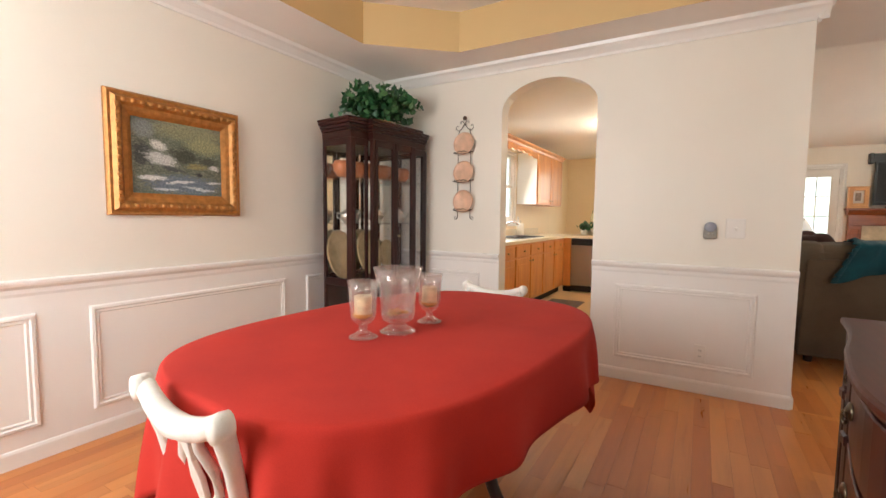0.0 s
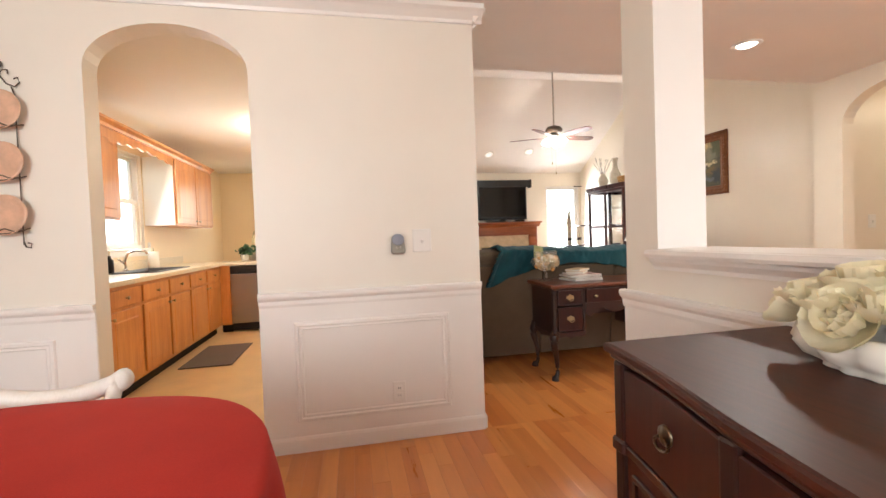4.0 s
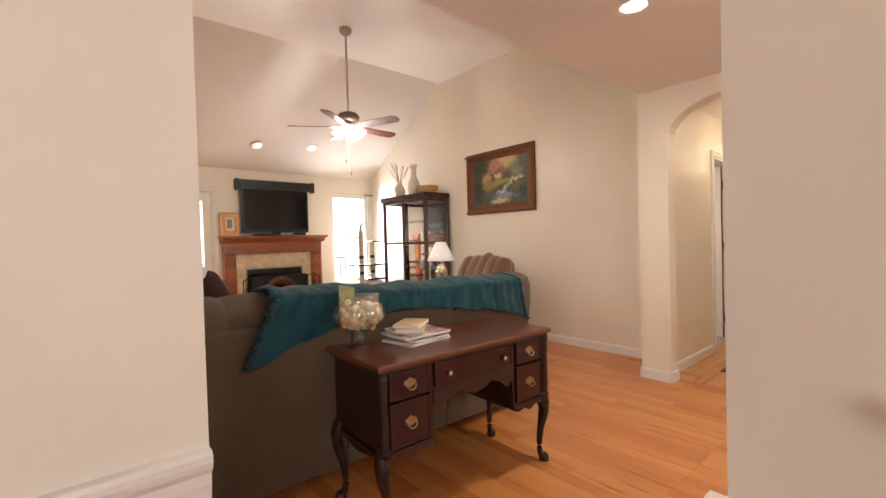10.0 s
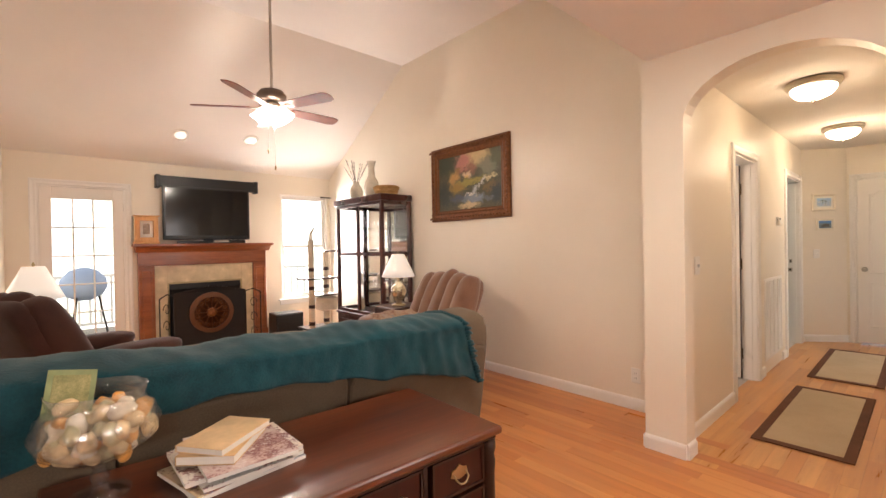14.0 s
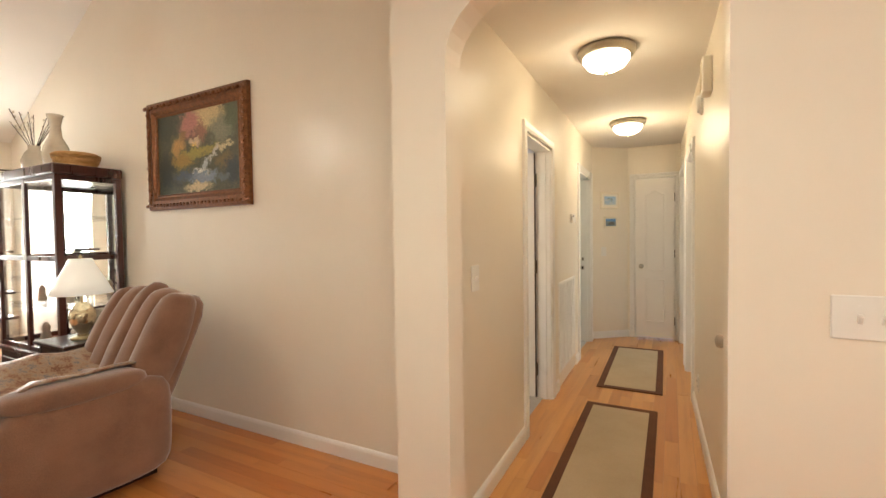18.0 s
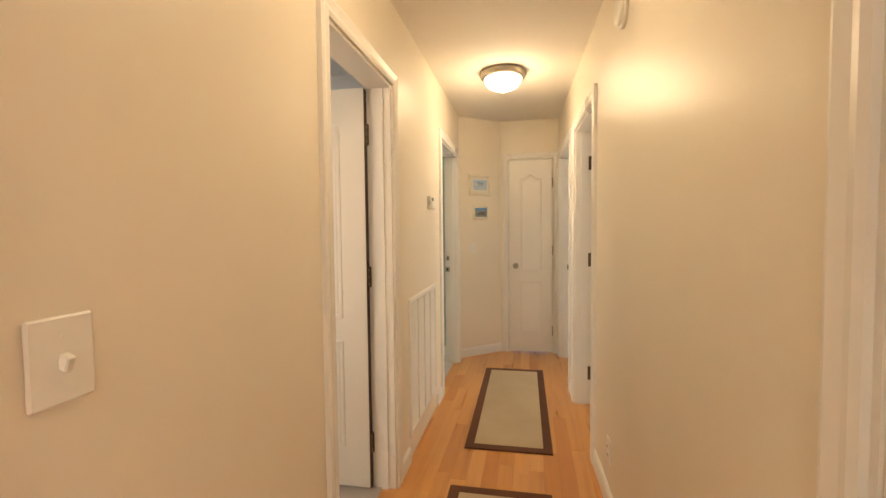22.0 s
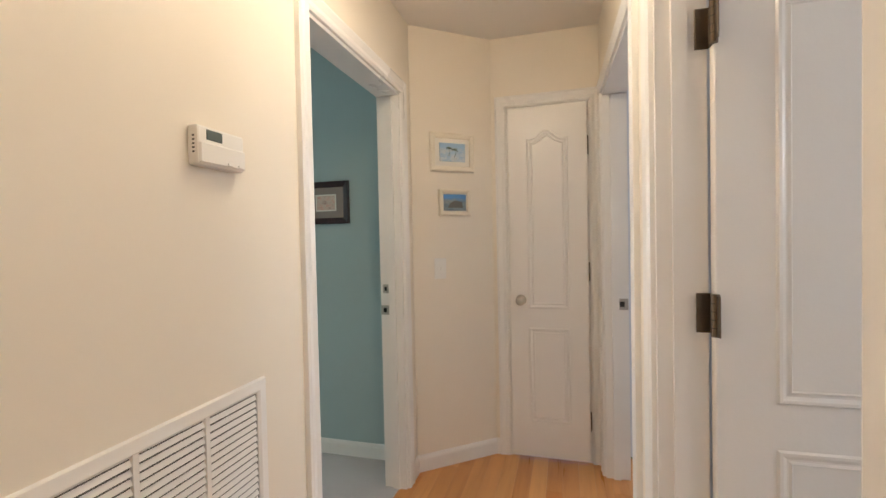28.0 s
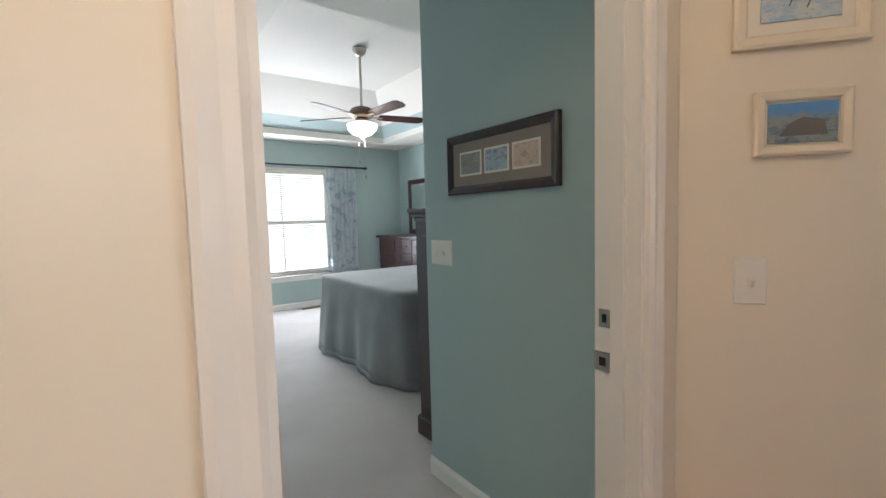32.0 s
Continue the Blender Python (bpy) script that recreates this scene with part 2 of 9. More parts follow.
def oil_painting(name, ground, touches, size, ragged=0.03):
    """A loose oil painting: soft-edged patches laid over one another on a mottled ground.

    touches: u, v, half width, half height, lean in degrees, colour; u and v run from 0 to 1 over the canvas."""
    m, n, l, b = _base(name)
    pos = n.new("ShaderNodeTexCoord").outputs["Object"]
    nz = n.new("ShaderNodeTexNoise")
    nz.inputs["Scale"].default_value, nz.inputs["Detail"].default_value, nz.inputs["Roughness"].default_value = 13.0, 9.0, 0.75
    l.new(pos, nz.inputs["Vector"])
    shift, warp = n.new("ShaderNodeVectorMath"), n.new("ShaderNodeVectorMath")
    shift.operation = warp.operation = "MULTIPLY_ADD"
    l.new(nz.outputs["Color"], warp.inputs[0])
    warp.inputs[1].default_value = (2 * ragged, 0, 2 * ragged)
    shift.inputs[1].default_value, shift.inputs[2].default_value = (1, 1, 1), (-ragged, 0, -ragged)
    l.new(pos, shift.inputs[0])
    l.new(shift.outputs[0], warp.inputs[2])
    dab = _noise(n, l, _stretch(n, l, pos, (1, 1, 1.8)), 60, 4, 0.7)
    fine = _noise(n, l, _stretch(n, l, pos, (1, 1, 2.2)), 170, 3, 0.7)
    col = _ramp(n, l, dab, [(0.35, tuple(0.55 * q for q in ground)), (0.65, tuple(1.35 * q for q in ground))])
    for u, v, rw, rh, lean, tone in touches:
        mp = n.new("ShaderNodeMapping")
        mp.vector_type = "TEXTURE"
        mp.inputs["Location"].default_value = ((u - 0.5) * size[0], 0, (v - 0.5) * size[1])
        mp.inputs["Rotation"].default_value = (0, radians(-lean), 0)
        mp.inputs["Scale"].default_value = (rw * size[0], 1, rh * size[1])
        l.new(warp.outputs[0], mp.inputs["Vector"])
        flat = _stretch(n, l, mp.outputs[0], (1, 0, 1))
        ln = n.new("ShaderNodeVectorMath")
        ln.operation = "LENGTH"
        l.new(flat, ln.inputs[0])
        edge = _math(n, l, "ADD", ln.outputs["Value"], _math(n, l, "MULTIPLY", _math(n, l, "SUBTRACT", dab, 0.5), 1.6))
        fac = _ramp(n, l, edge, [(0.55, (1, 1, 1)), (1.05, (0, 0, 0))])
        touch = _ramp(n, l, fine, [(0.3, tuple(0.72 * q for q in tone)), (0.7, tuple(min(1.0, 1.18 * q) for q in tone))])
        col = _mix(n, l, fac, col, touch)
    speck = _ramp(n, l, _noise(n, l, pos, 95, 5, 0.75), [(0.34, (0.5, 0.5, 0.48)), (0.5, (0.95, 0.95, 0.95)), (0.66, (1.5, 1.45, 1.35))])
    l.new(_mix(n, l, 1.0, col, speck, "MULTIPLY"), b.inputs["Base Color"])
    b.inputs["Roughness"].default_value = 0.42
    _bump(n, l, b, fine, 0.3, 0.001)
    return m


M = {}
M["cream"] = paint("cream_wall_paint", srgb(238, 228, 211), 0.345, 300, 0.05, 0.02)
M["dining"] = paint("ivory_wall_paint", srgb(238, 231, 218), 0.45, 300, 0.05, 0.02)
M["kitchenw"] = paint("yellow_kitchen_paint", srgb(244, 226, 194), 0.5, 300, 0.05, 0.02)
M["blue"] = paint("teal_blue_wall_paint", srgb(178, 196, 194), 0.5, 300, 0.05, 0.03)
M["palewall"] = paint("pale_grey_wall_paint", srgb(222, 224, 230), 0.5, 300, 0.05, 0.02)
M["ceil"] = paint("flat_white_ceiling_paint", srgb(240, 234, 226), 0.8, 180, 0.25, 0.02)
M["tan"] = paint("tan_tray_paint", srgb(214, 184, 130), 0.6, 300, 0.05, 0.03)
M["trim"] = paint("white_gloss_trim_paint", srgb(240, 236, 230), 0.3, 150, 0.05, 0.02)
M["wains"] = paint("white_wainscot_paint", srgb(240, 236, 230), 0.4, 220, 0.05, 0.02)
M["doorw"] = paint("white_door_paint", srgb(240, 234, 226), 0.32, 120, 0.1, 0.02)
OAK = [srgb(188, 110, 52), srgb(202, 128, 66), srgb(214, 144, 80), srgb(194, 118, 58)]
M["oak_y"] = plank_wood("oak_strip_lengthwise", 1, OAK)
M["oak_x"] = plank_wood("oak_strip_crosswise", 0, [srgb(198, 130, 68), srgb(212, 150, 86), srgb(224, 166, 102), srgb(204, 140, 76)])
M["vinyl"] = paint("tan_vinyl_floor", srgb(212, 178, 128), 0.4, 90, 0.1, 0.06, patch=4)
M["carpet"] = cloth("grey_beige_carpet", srgb(168, 162, 158), srgb(196, 190, 186), 0.95, 420, 1.4, 0.9)
M["tile"] = paint("white_bath_tile", srgb(232, 232, 228), 0.25, 60, 0.05, 0.03)
M["concrete"] = paint("deck_boards_grey", srgb(150, 140, 128), 0.8, 60, 0.4, 0.12)
M["nickel"] = paint("brushed_nickel", srgb(190, 182, 170), 0.36, 400, 0.1, 0.05, metal=1.0)
M["bronze"] = paint("dark_bronze_hinge", srgb(108, 94, 78), 0.38, 300, 0.2, 0.1, metal=0.9)
M["brass"] = paint("aged_brass", srgb(176, 158, 122), 0.35, 300, 0.2, 0.1, metal=1.0)
M["iron"] = paint("black_wrought_iron", srgb(44, 38, 34), 0.5, 200, 0.4, 0.1, metal=0.6)
M["black"] = paint("black_plastic", srgb(18, 18, 20), 0.35, 400, 0.1, 0.1)
M["screen"] = paint("dark_screen_glass", srgb(12, 12, 15), 0.12, 500, 0.0, 0.1)
M["plate"] = paint("white_plastic_plate", srgb(238, 234, 226), 0.35, 300, 0.05, 0.02)
# brown that stands for shade in a hinge gap
M["gap_shade"] = paint("door_gap_shade", srgb(74, 50, 36), 0.7, 120, 0.3, 0.15)
M["dark_slot"] = paint("dark_slot", srgb(30, 28, 26), 0.6)
M["mahogany"] = wood("dark_mahogany", srgb(30, 12, 9), srgb(60, 27, 19), 0.36, 0, 9, 0.15)
M["mahogany_v"] = wood("dark_mahogany_upright", srgb(24, 10, 8), srgb(50, 22, 16), 0.4, 2, 9, 0.1)
M["mahog_red"] = wood("red_mahogany_veneer", srgb(40, 14, 10), srgb(70, 28, 19), 0.38, 2, 7, 0.08, gloss=0.3)
M["espresso"] = wood("espresso_wood", srgb(30, 16, 16), srgb(62, 34, 32), 0.3, 2, 8, 0.2)
M["walnut"] = wood("brown_walnut_top", srgb(72, 35, 20), srgb(112, 59, 35), 0.3, 0, 7, 0.5)
M["mantelw"] = wood("red_brown_mantel_wood", srgb(116, 58, 30), srgb(168, 96, 54), 0.3, 0, 6, 0.4)
M["kitchen_oak"] = wood("honey_oak_cabinet", srgb(190, 118, 56), srgb(226, 160, 92), 0.32, 2, 7, 0.3)
M["newel"] = wood("golden_oak_rail", srgb(176, 104, 44), srgb(214, 146, 76), 0.3, 2, 8, 0.3)
M["pane"] = pane_glass("window_pane")
M["glass"] = solid_glass("clear_glass")


def pressed_glass(name, cloud=0.34):
    """Thin pressed glass: mostly clear, milky in its relief, bright at a slant."""
    m, n, l, b = _base(name)
    out = n["Material Output"]
    n.remove(b)
    tr, gl, df = n.new("ShaderNodeBsdfTransparent"), n.new("ShaderNodeBsdfGlossy"), n.new("ShaderNodeBsdfTranslucent")
    lw, m1, m2 = n.new("ShaderNodeLayerWeight"), n.new("ShaderNodeMixShader"), n.new("ShaderNodeMixShader")
    gl.inputs["Roughness"].default_value = 0.08
    df.inputs[0].default_value = (0.92, 0.92, 0.9, 1)
    pos = n.new("ShaderNodeTexCoord").outputs["Object"]
    milk = _math(n, l, "MULTIPLY", _noise(n, l, pos, 60, 3), cloud)
    l.new(milk, m1.inputs[0])
    l.new(tr.outputs[0], m1.inputs[1])
    l.new(df.outputs[0], m1.inputs[2])
    slant = _math(n, l, "POWER", lw.outputs["Facing"], 3.0)
    l.new(_math(n, l, "ADD", _math(n, l, "MULTIPLY", slant, 0.6), 0.1), m2.inputs[0])
    l.new(m1.outputs[0], m2.inputs[1])
    l.new(gl.outputs[0], m2.inputs[2])
    l.new(m2.outputs[0], out.inputs[0])
    return m


M["pressed"] = pressed_glass("pressed_table_glass")
M["compote"] = pressed_glass("clear_bowl_glass", 0.2)
M["chrome"] = paint("chrome", srgb(215, 215, 215), 0.12, 400, 0.0, 0.02, metal=1.0)
M["steel"] = paint("stainless_steel", srgb(176, 172, 166), 0.32, 500, 0.1, 0.05, metal=1.0)
M["bulb"] = glow("lit_frosted_glass", (1.0, 0.9, 0.74), 3.0)
M["bulb_fan"] = glow("lit_tulip_glass", (1.0, 0.9, 0.76), 10.0)
M["bulb_dim"] = glow("dim_lamp_lens", (1.0, 0.9, 0.76), 0.9)
M["bulb_hall"] = glow("lit_hall_glass", (1.0, 0.82, 0.58), 15.0)
M["bulb_hot"] = glow("lit_lamp_lens", (1.0, 0.92, 0.8), 14.0)
M["mirror"] = mirror_mat("silvered_mirror")


# ---- building blocks ----
def mesh_of(bm, name, mat, smooth=False):
    me = bpy.data.meshes.new(name)
    bm.normal_update()
    bm.to_mesh(me)
    bm.free()
    for m in mat if isinstance(mat, (list, tuple)) else (mat,):
        me.materials.append(m)
    if smooth:
        for p in me.polygons:
            p.use_smooth = True
    return me


def part(name, bm, mat, parent=None, label="", smooth=False, at=None):
    ob = new(name, mesh_of(bm, name, mat, smooth))
    if at is not None:
        ob.matrix_basis = at
    if parent is not None:
        ob.parent = parent
    if label:
        ob["label"] = label
    return ob


def thing(name, label, category, at=None, group="", kind=""):
    ob = new(name)
    ob.empty_display_size = 0.1
    if at is not None:
        ob.matrix_basis = at
    return tagged(ob, label, category, group, kind)


def setting(name, bm, mat, label="", category="", smooth=False):
    return tagged(part(name, bm, mat, None, "", smooth), label, category, "", "structure")


def box(x0, x1, y0, y1, z0, z1, bevel=0.0, bm=None, seg=1):
    own = bmesh.new()
    bmesh.ops.create_cube(own, size=1.0)
    for v in own.verts:
        v.co = Vector(((x0 + x1) / 2 + v.co.x * (x1 - x0), (y0 + y1) / 2 + v.co.y * (y1 - y0), (z0 + z1) / 2 + v.co.z * (z1 - z0)))
    if bevel:
        bmesh.ops.bevel(own, geom=own.edges[:], offset=bevel, segments=seg, affect="EDGES", profile=0.5)
    return join(bm, own)


def join(bm, own):
    if bm is None:
        return own
    me = bpy.data.meshes.new("tmp")
    own.to_mesh(me)
    own.free()
    bm.from_mesh(me)
    bpy.data.meshes.remove(me)
    return bm


def moved(bm, m):
    bmesh.ops.transform(bm, matrix=m, verts=bm.verts[:])
    return bm


def lathe(profile, seg=20, bm=None, at=(0, 0, 0), flute=0.0, flutes=0):
    """Turned shape: profile of (radius, height)."""
    own = bmesh.new()
    rings = []
    for r, z in profile:
        ring = []
        for k in range(seg):
            a = 2 * math.pi * k / seg
            q = r * (1 + flute * math.cos(flutes * a)) if flutes else r
            ring.append(own.verts.new((at[0] + q * math.cos(a), at[1] + q * math.sin(a), at[2] + z)))
        rings.append(ring)
    for a, b in zip(rings, rings[1:]):
        for k in range(seg):
            own.faces.new((a[k], a[(k + 1) % seg], b[(k + 1) % seg], b[k]))
    for ring, flip in ((rings[0], True), (rings[-1], False)):
        if len(ring) > 2:
            own.faces.new(ring[::-1] if flip else ring)
    return join(bm, own)


def tube(points, r, seg=8, bm=None, radii=None):
    """A round bar along points."""
    own = bmesh.new()
    pts = [Vector(p) for p in points]
    rings = []
    for i, p in enumerate(pts):
        d = (pts[min(i + 1, len(pts) - 1)] - pts[max(i - 1, 0)]).normalized()
        side = d.cross(Vector((0, 0, 1)))
        side = side.normalized() if side.length > 1e-3 else Vector((1, 0, 0))
        up = side.cross(d).normalized()
        q = radii[i] if radii else r
        rings.append([own.verts.new(p + q * (math.cos(2 * math.pi * k / seg) * side + math.sin(2 * math.pi * k / seg) * up)) for k in range(seg)])
    for a, b in zip(rings, rings[1:]):
        for k in range(seg):
            own.faces.new((a[k], a[(k + 1) % seg], b[(k + 1) % seg], b[k]))
    own.faces.new(rings[0][::-1])
    own.faces.new(rings[-1])
    bmesh.ops.recalc_face_normals(own, faces=own.faces[:])
    return join(bm, own)


def prism(poly, z0, z1, bm=None, bevel=0.0, seg=1):
    """An outline of (x, y) raised from z0 to z1."""
    own = bmesh.new()
    lo, hi = [own.verts.new((x, y, z0)) for x, y in poly], [own.verts.new((x, y, z1)) for x, y in poly]
    own.faces.new(lo[::-1])
    own.faces.new(hi)
    for k in range(len(poly)):
        j = (k + 1) % len(poly)
        own.faces.new((lo[k], lo[j], hi[j], hi[k]))
    bmesh.ops.recalc_face_normals(own, faces=own.faces[:])
    if bevel:
        edges = [e for e in own.edges if abs(e.verts[0].co.z - e.verts[1].co.z) < 1e-6]
        bmesh.ops.bevel(own, geom=edges, offset=bevel, segments=seg, affect="EDGES", profile=0.5)
    return join(bm, own)


UPRIGHT = Matrix(((1, 0, 0, 0), (0, 0, -1, 0), (0, 1, 0, 0), (0, 0, 0, 1)))  # an outline in x, y stands up in x, z; height goes to -y


def ring_frame(outer, w, levels, bm=None):
    """A moulded frame round a convex outline in x, z; levels: (share of the width, depth towards -y)."""
    own = bmesh.new()
    n = len(outer)
    pts = [Vector((x, z)) for x, z in outer]
    area = sum(pts[k].x * pts[(k + 1) % n].y - pts[(k + 1) % n].x * pts[k].y for k in range(n))
    if area < 0:
        pts.reverse()
    inward = []
    for k in range(n):
        d0, d1 = (pts[k] - pts[k - 1]).normalized(), (pts[(k + 1) % n] - pts[k]).normalized()
        n0, n1 = Vector((-d0.y, d0.x)), Vector((-d1.y, d1.x))
        s = n0 + n1
        inward.append(s / max(0.3, s.dot(n0)))
    rings = [[own.verts.new((pts[k].x + inward[k].x * w * f, -d, pts[k].y + inward[k].y * w * f)) for k in range(n)] for f, d in levels]
    for a, b in zip(rings, rings[1:]):
        for k in range(n):
            j = (k + 1) % n
            own.faces.new((a[k], a[j], b[j], b[k]))
    bmesh.ops.recalc_face_normals(own, faces=own.faces[:])
    return join(bm, own)


def run(profile, p0, p1, normal, bm=None):
    """A length of moulding: profile of (out, up) along p0 to p1, standing off the wall along normal."""
    own = bmesh.new()
    p0, p1, nv = Vector((*p0, 0)), Vector((*p1, 0)), Vector((*normal, 0)).normalized()
    a = [own.verts.new(p0 + nv * d + Vector((0, 0, z))) for d, z in profile]
    b = [own.verts.new(p1 + nv * d + Vector((0, 0, z))) for d, z in profile]
    n = len(profile)
    for k in range(n):
        own.faces.new((a[k], a[(k + 1) % n], b[(k + 1) % n], b[k]))
    own.faces.new(a[::-1])
    own.faces.new(b)
    bmesh.ops.recalc_face_normals(own, faces=own.faces[:])
    return join(bm, own)


def slab_with_holes(a0, a1, z0, z1, d0, d1, holes):
    """A wall in x (a), z with its thickness in y (d) and openings (a0, a1, z0, z1); faces: slot 0 at d0, slot 1 at d1, slot 2 the reveals."""
    own = bmesh.new()
    xs = sorted({a0, a1, *(v for h in holes for v in h[:2] if a0 < v < a1)})
    zs = sorted({z0, z1, *(v for h in holes for v in h[2:] if z0 < v < z1)})
    solid = {}
    for i in range(len(xs) - 1):
        for j in range(len(zs) - 1):
            cx, cz = (xs[i] + xs[i + 1]) / 2, (zs[j] + zs[j + 1]) / 2
            solid[i, j] = not any(h[0] < cx < h[1] and h[2] < cz < h[3] for h in holes)
    cache = {}

    def v(x, y, z):
        key = (round(x, 4), round(y, 4), round(z, 4))
        if key not in cache:
            cache[key] = own.verts.new((x, y, z))
        return cache[key]

    def quad(pts, slot):
        own.faces.new([v(*p) for p in pts]).material_index = slot

    for (i, j), s in solid.items():
        if not s:
            continue
        x0, x1, w0, w1 = xs[i], xs[i + 1], zs[j], zs[j + 1]
        quad(((x0, d0, w0), (x1, d0, w0), (x1, d0, w1), (x0, d0, w1)), 0)
        quad(((x1, d1, w0), (x0, d1, w0), (x0, d1, w1), (x1, d1, w1)), 1)
        if not solid.get((i - 1, j)):
            quad(((x0, d1, w0), (x0, d0, w0), (x0, d0, w1), (x0, d1, w1)), 2)
        if not solid.get((i + 1, j)):
            quad(((x1, d0, w0), (x1, d1, w0), (x1, d1, w1), (x1, d0, w1)), 2)
        if not solid.get((i, j - 1)):
            quad(((x0, d0, w0), (x0, d1, w0), (x1, d1, w0), (x1, d0, w0)), 2)
        if not solid.get((i, j + 1)):
            quad(((x0, d0, w1), (x1, d0, w1), (x1, d1, w1), (x0, d1, w1)), 2)
    bmesh.ops.recalc_face_normals(own, faces=own.faces[:])
    return own


def spandrel(a0, a1, zs, rise, ztop, d0, d1, seg=18):
    """The part of a wall above an arch, in x, z; the arch is half an ellipse from zs, rise high."""
    own = bmesh.new()
    c, r = (a0 + a1) / 2, (a1 - a0) / 2
    pts = [(c - r * math.cos(math.pi * k / seg), zs + rise * math.sin(math.pi * k / seg)) for k in range(seg + 1)]
    rows = [[own.verts.new((x, d, z)) for x, z in pts] for d in (d0, d1)]
    tops = [[own.verts.new((x, d, ztop)) for x, z in pts] for d in (d0, d1)]
    for k in range(seg):
        own.faces.new((rows[0][k], rows[0][k + 1], tops[0][k + 1], tops[0][k])).material_index = 0
        own.faces.new((rows[1][k + 1], rows[1][k], tops[1][k], tops[1][k + 1])).material_index = 1
        own.faces.new((rows[0][k + 1], rows[0][k], rows[1][k], rows[1][k + 1])).material_index = 2
    return own


ALONG_Y = pose(0, 0, 0, 0, 0, 90)  # a wall drawn in x turns to run along y; its d0 face then looks to +x


def wall_x(name, x0, x1, y0, y1, z0, z1, holes, mats, label, arch=None):
    """A wall that runs along x; mats: towards -y, towards +y, reveals."""
    bm = slab_with_holes(x0, x1, z0, z1, y0, y1, holes)
    if arch:
        bm = join(bm, spandrel(*arch, y0, y1))
    return setting(name, bm, [M[m] for m in mats], label, "wall")


def wall_y(name, y0, y1, x0, x1, z0, z1, holes, mats, label, arch=None):
    """A wall that runs along y; mats: towards -x, towards +x, reveals."""
    bm = slab_with_holes(y0, y1, z0, z1, -x1, -x0, holes)
    if arch:
        bm = join(bm, spandrel(*arch, -x1, -x0))
    moved(bm, ALONG_Y)
    return setting(name, bm, [M[mats[1]], M[mats[0]], M[mats[2]]], label, "wall")


# ---- structure ----
CE = 2.46
TVY = 9.5
VAULT, VAULT_Y = 3.64, 7.43
D3 = ("dining", "kitchenw", "dining")
C3 = ("cream", "cream", "cream")

# dining room and foyer
wall_1 = wall_x("wall_1", -3.12, 0.245, 3.235, 3.365, 0, CE, [(-1.752, -0.99, 0, CE)], D3, "ivory painted wall with an arched opening to the kitchen", arch=(-1.752, -0.99, 2.06, 0.225, CE))
wall_2 = wall_y("wall_2", -1.42, 3.235, -3.12, -3.0, 0, CE, [], ("dining", "dining", "dining"), "ivory painted dining room wall over white wainscot")
wall_3 = wall_x("wall_3", -3.0, 3.85, -1.42, -1.3, 0, CE, [(-2.8, -1.2, 0.9, 2.35), (1.6, 3.2, 0.8, 2.4)], ("dining", "dining", "trim"), "ivory painted front wall with windows")
wall_4 = wall_y("wall_4", -1.3, 2.548, 0.745, 0.98, 0, CE, [(-0.5, 2.337, 1.035, CE)], ("dining", "dining", "wains"), "white half wall with a square column beside the passage")
wall_5 = wall_y("wall_5", -1.42, 4.13, 3.85, 3.98, 0, CE, [(-1.0, 0.6, 0.9, 2.25), (2.975, 3.885, 0, CE)], C3, "cream wall with an arched opening to the hallway", arch=(2.975, 3.885, 2.03, 0.29, CE))

# living room
wall_6 = wall_x("wall_6", 0.44, 4.54, TVY, TVY + 0.12, 0, 3.75, [(0.885, 1.68, 0, 2.075), (3.6, 4.385, 0.54, 2.14)], C3, "cream fireplace wall with a glazed door and a window")
wall_7 = wall_y("wall_7", 4.01, TVY, 4.42, 4.54, 0, 3.75, [], ("cream", "palewall", "cream"), "tall cream living room wall with a framed landscape")
wall_8 = wall_x("wall_8", 3.98, 4.42, 4.01, 4.13, 0, 3.75, [], C3, "short cream wall behind the hallway arch")
wall_9 = wall_x("wall_9", 0.2, 3.98, 4.0, 4.1, CE, 3.75, [], ("ceil", "cream", "ceil"), "cream header above the edge of the living room")
LX = lambda y: 0.25 + 0.06 * (y - 3.3)  # the left wall of the living room
bm = slab_with_holes(3.365, 7.25, 0, 3.75, 0, 0.12, [])
moved(bm, pose(LX(3.365), 3.365, 0, 0, 0, 90 - math.degrees(math.atan(0.06))) @ Matrix.Translation((-3.365, 0, 0)))
wall_10 = setting("wall_10", bm, [M["cream"], M["kitchenw"], M["trim"]], "glossy cream wall that carries a shelf", "wall")
wall_11 = wall_y("wall_11", 8.25, TVY, 0.5, 0.62, 0, 3.75, [], ("kitchenw", "cream", "trim"), "short cream wall beside the patio door")
bm = slab_with_holes(7.25, 8.25, 2.3, 3.75, -0.6, -0.48, [])
wall_12 = setting("wall_12", moved(bm, ALONG_Y), [M["cream"], M["kitchenw"], M["trim"]], "cream wall above the opening to the breakfast area", "wall")

# kitchen
wall_13 = wall_y("wall_13", 3.365, 9.5, -2.97, -2.85, 0, CE, [(5.3, 6.42, 1.14, 2.2)], ("kitchenw", "kitchenw", "trim"), "pale yellow kitchen wall with a window over the sink")
wall_14 = wall_x("wall_14", -2.97, 0.44, TVY, TVY + 0.12, 0, CE, [(-1.8, -0.2, 0.8, 2.2)], ("kitchenw", "kitchenw", "trim"), "yellow breakfast area wall with an added window")

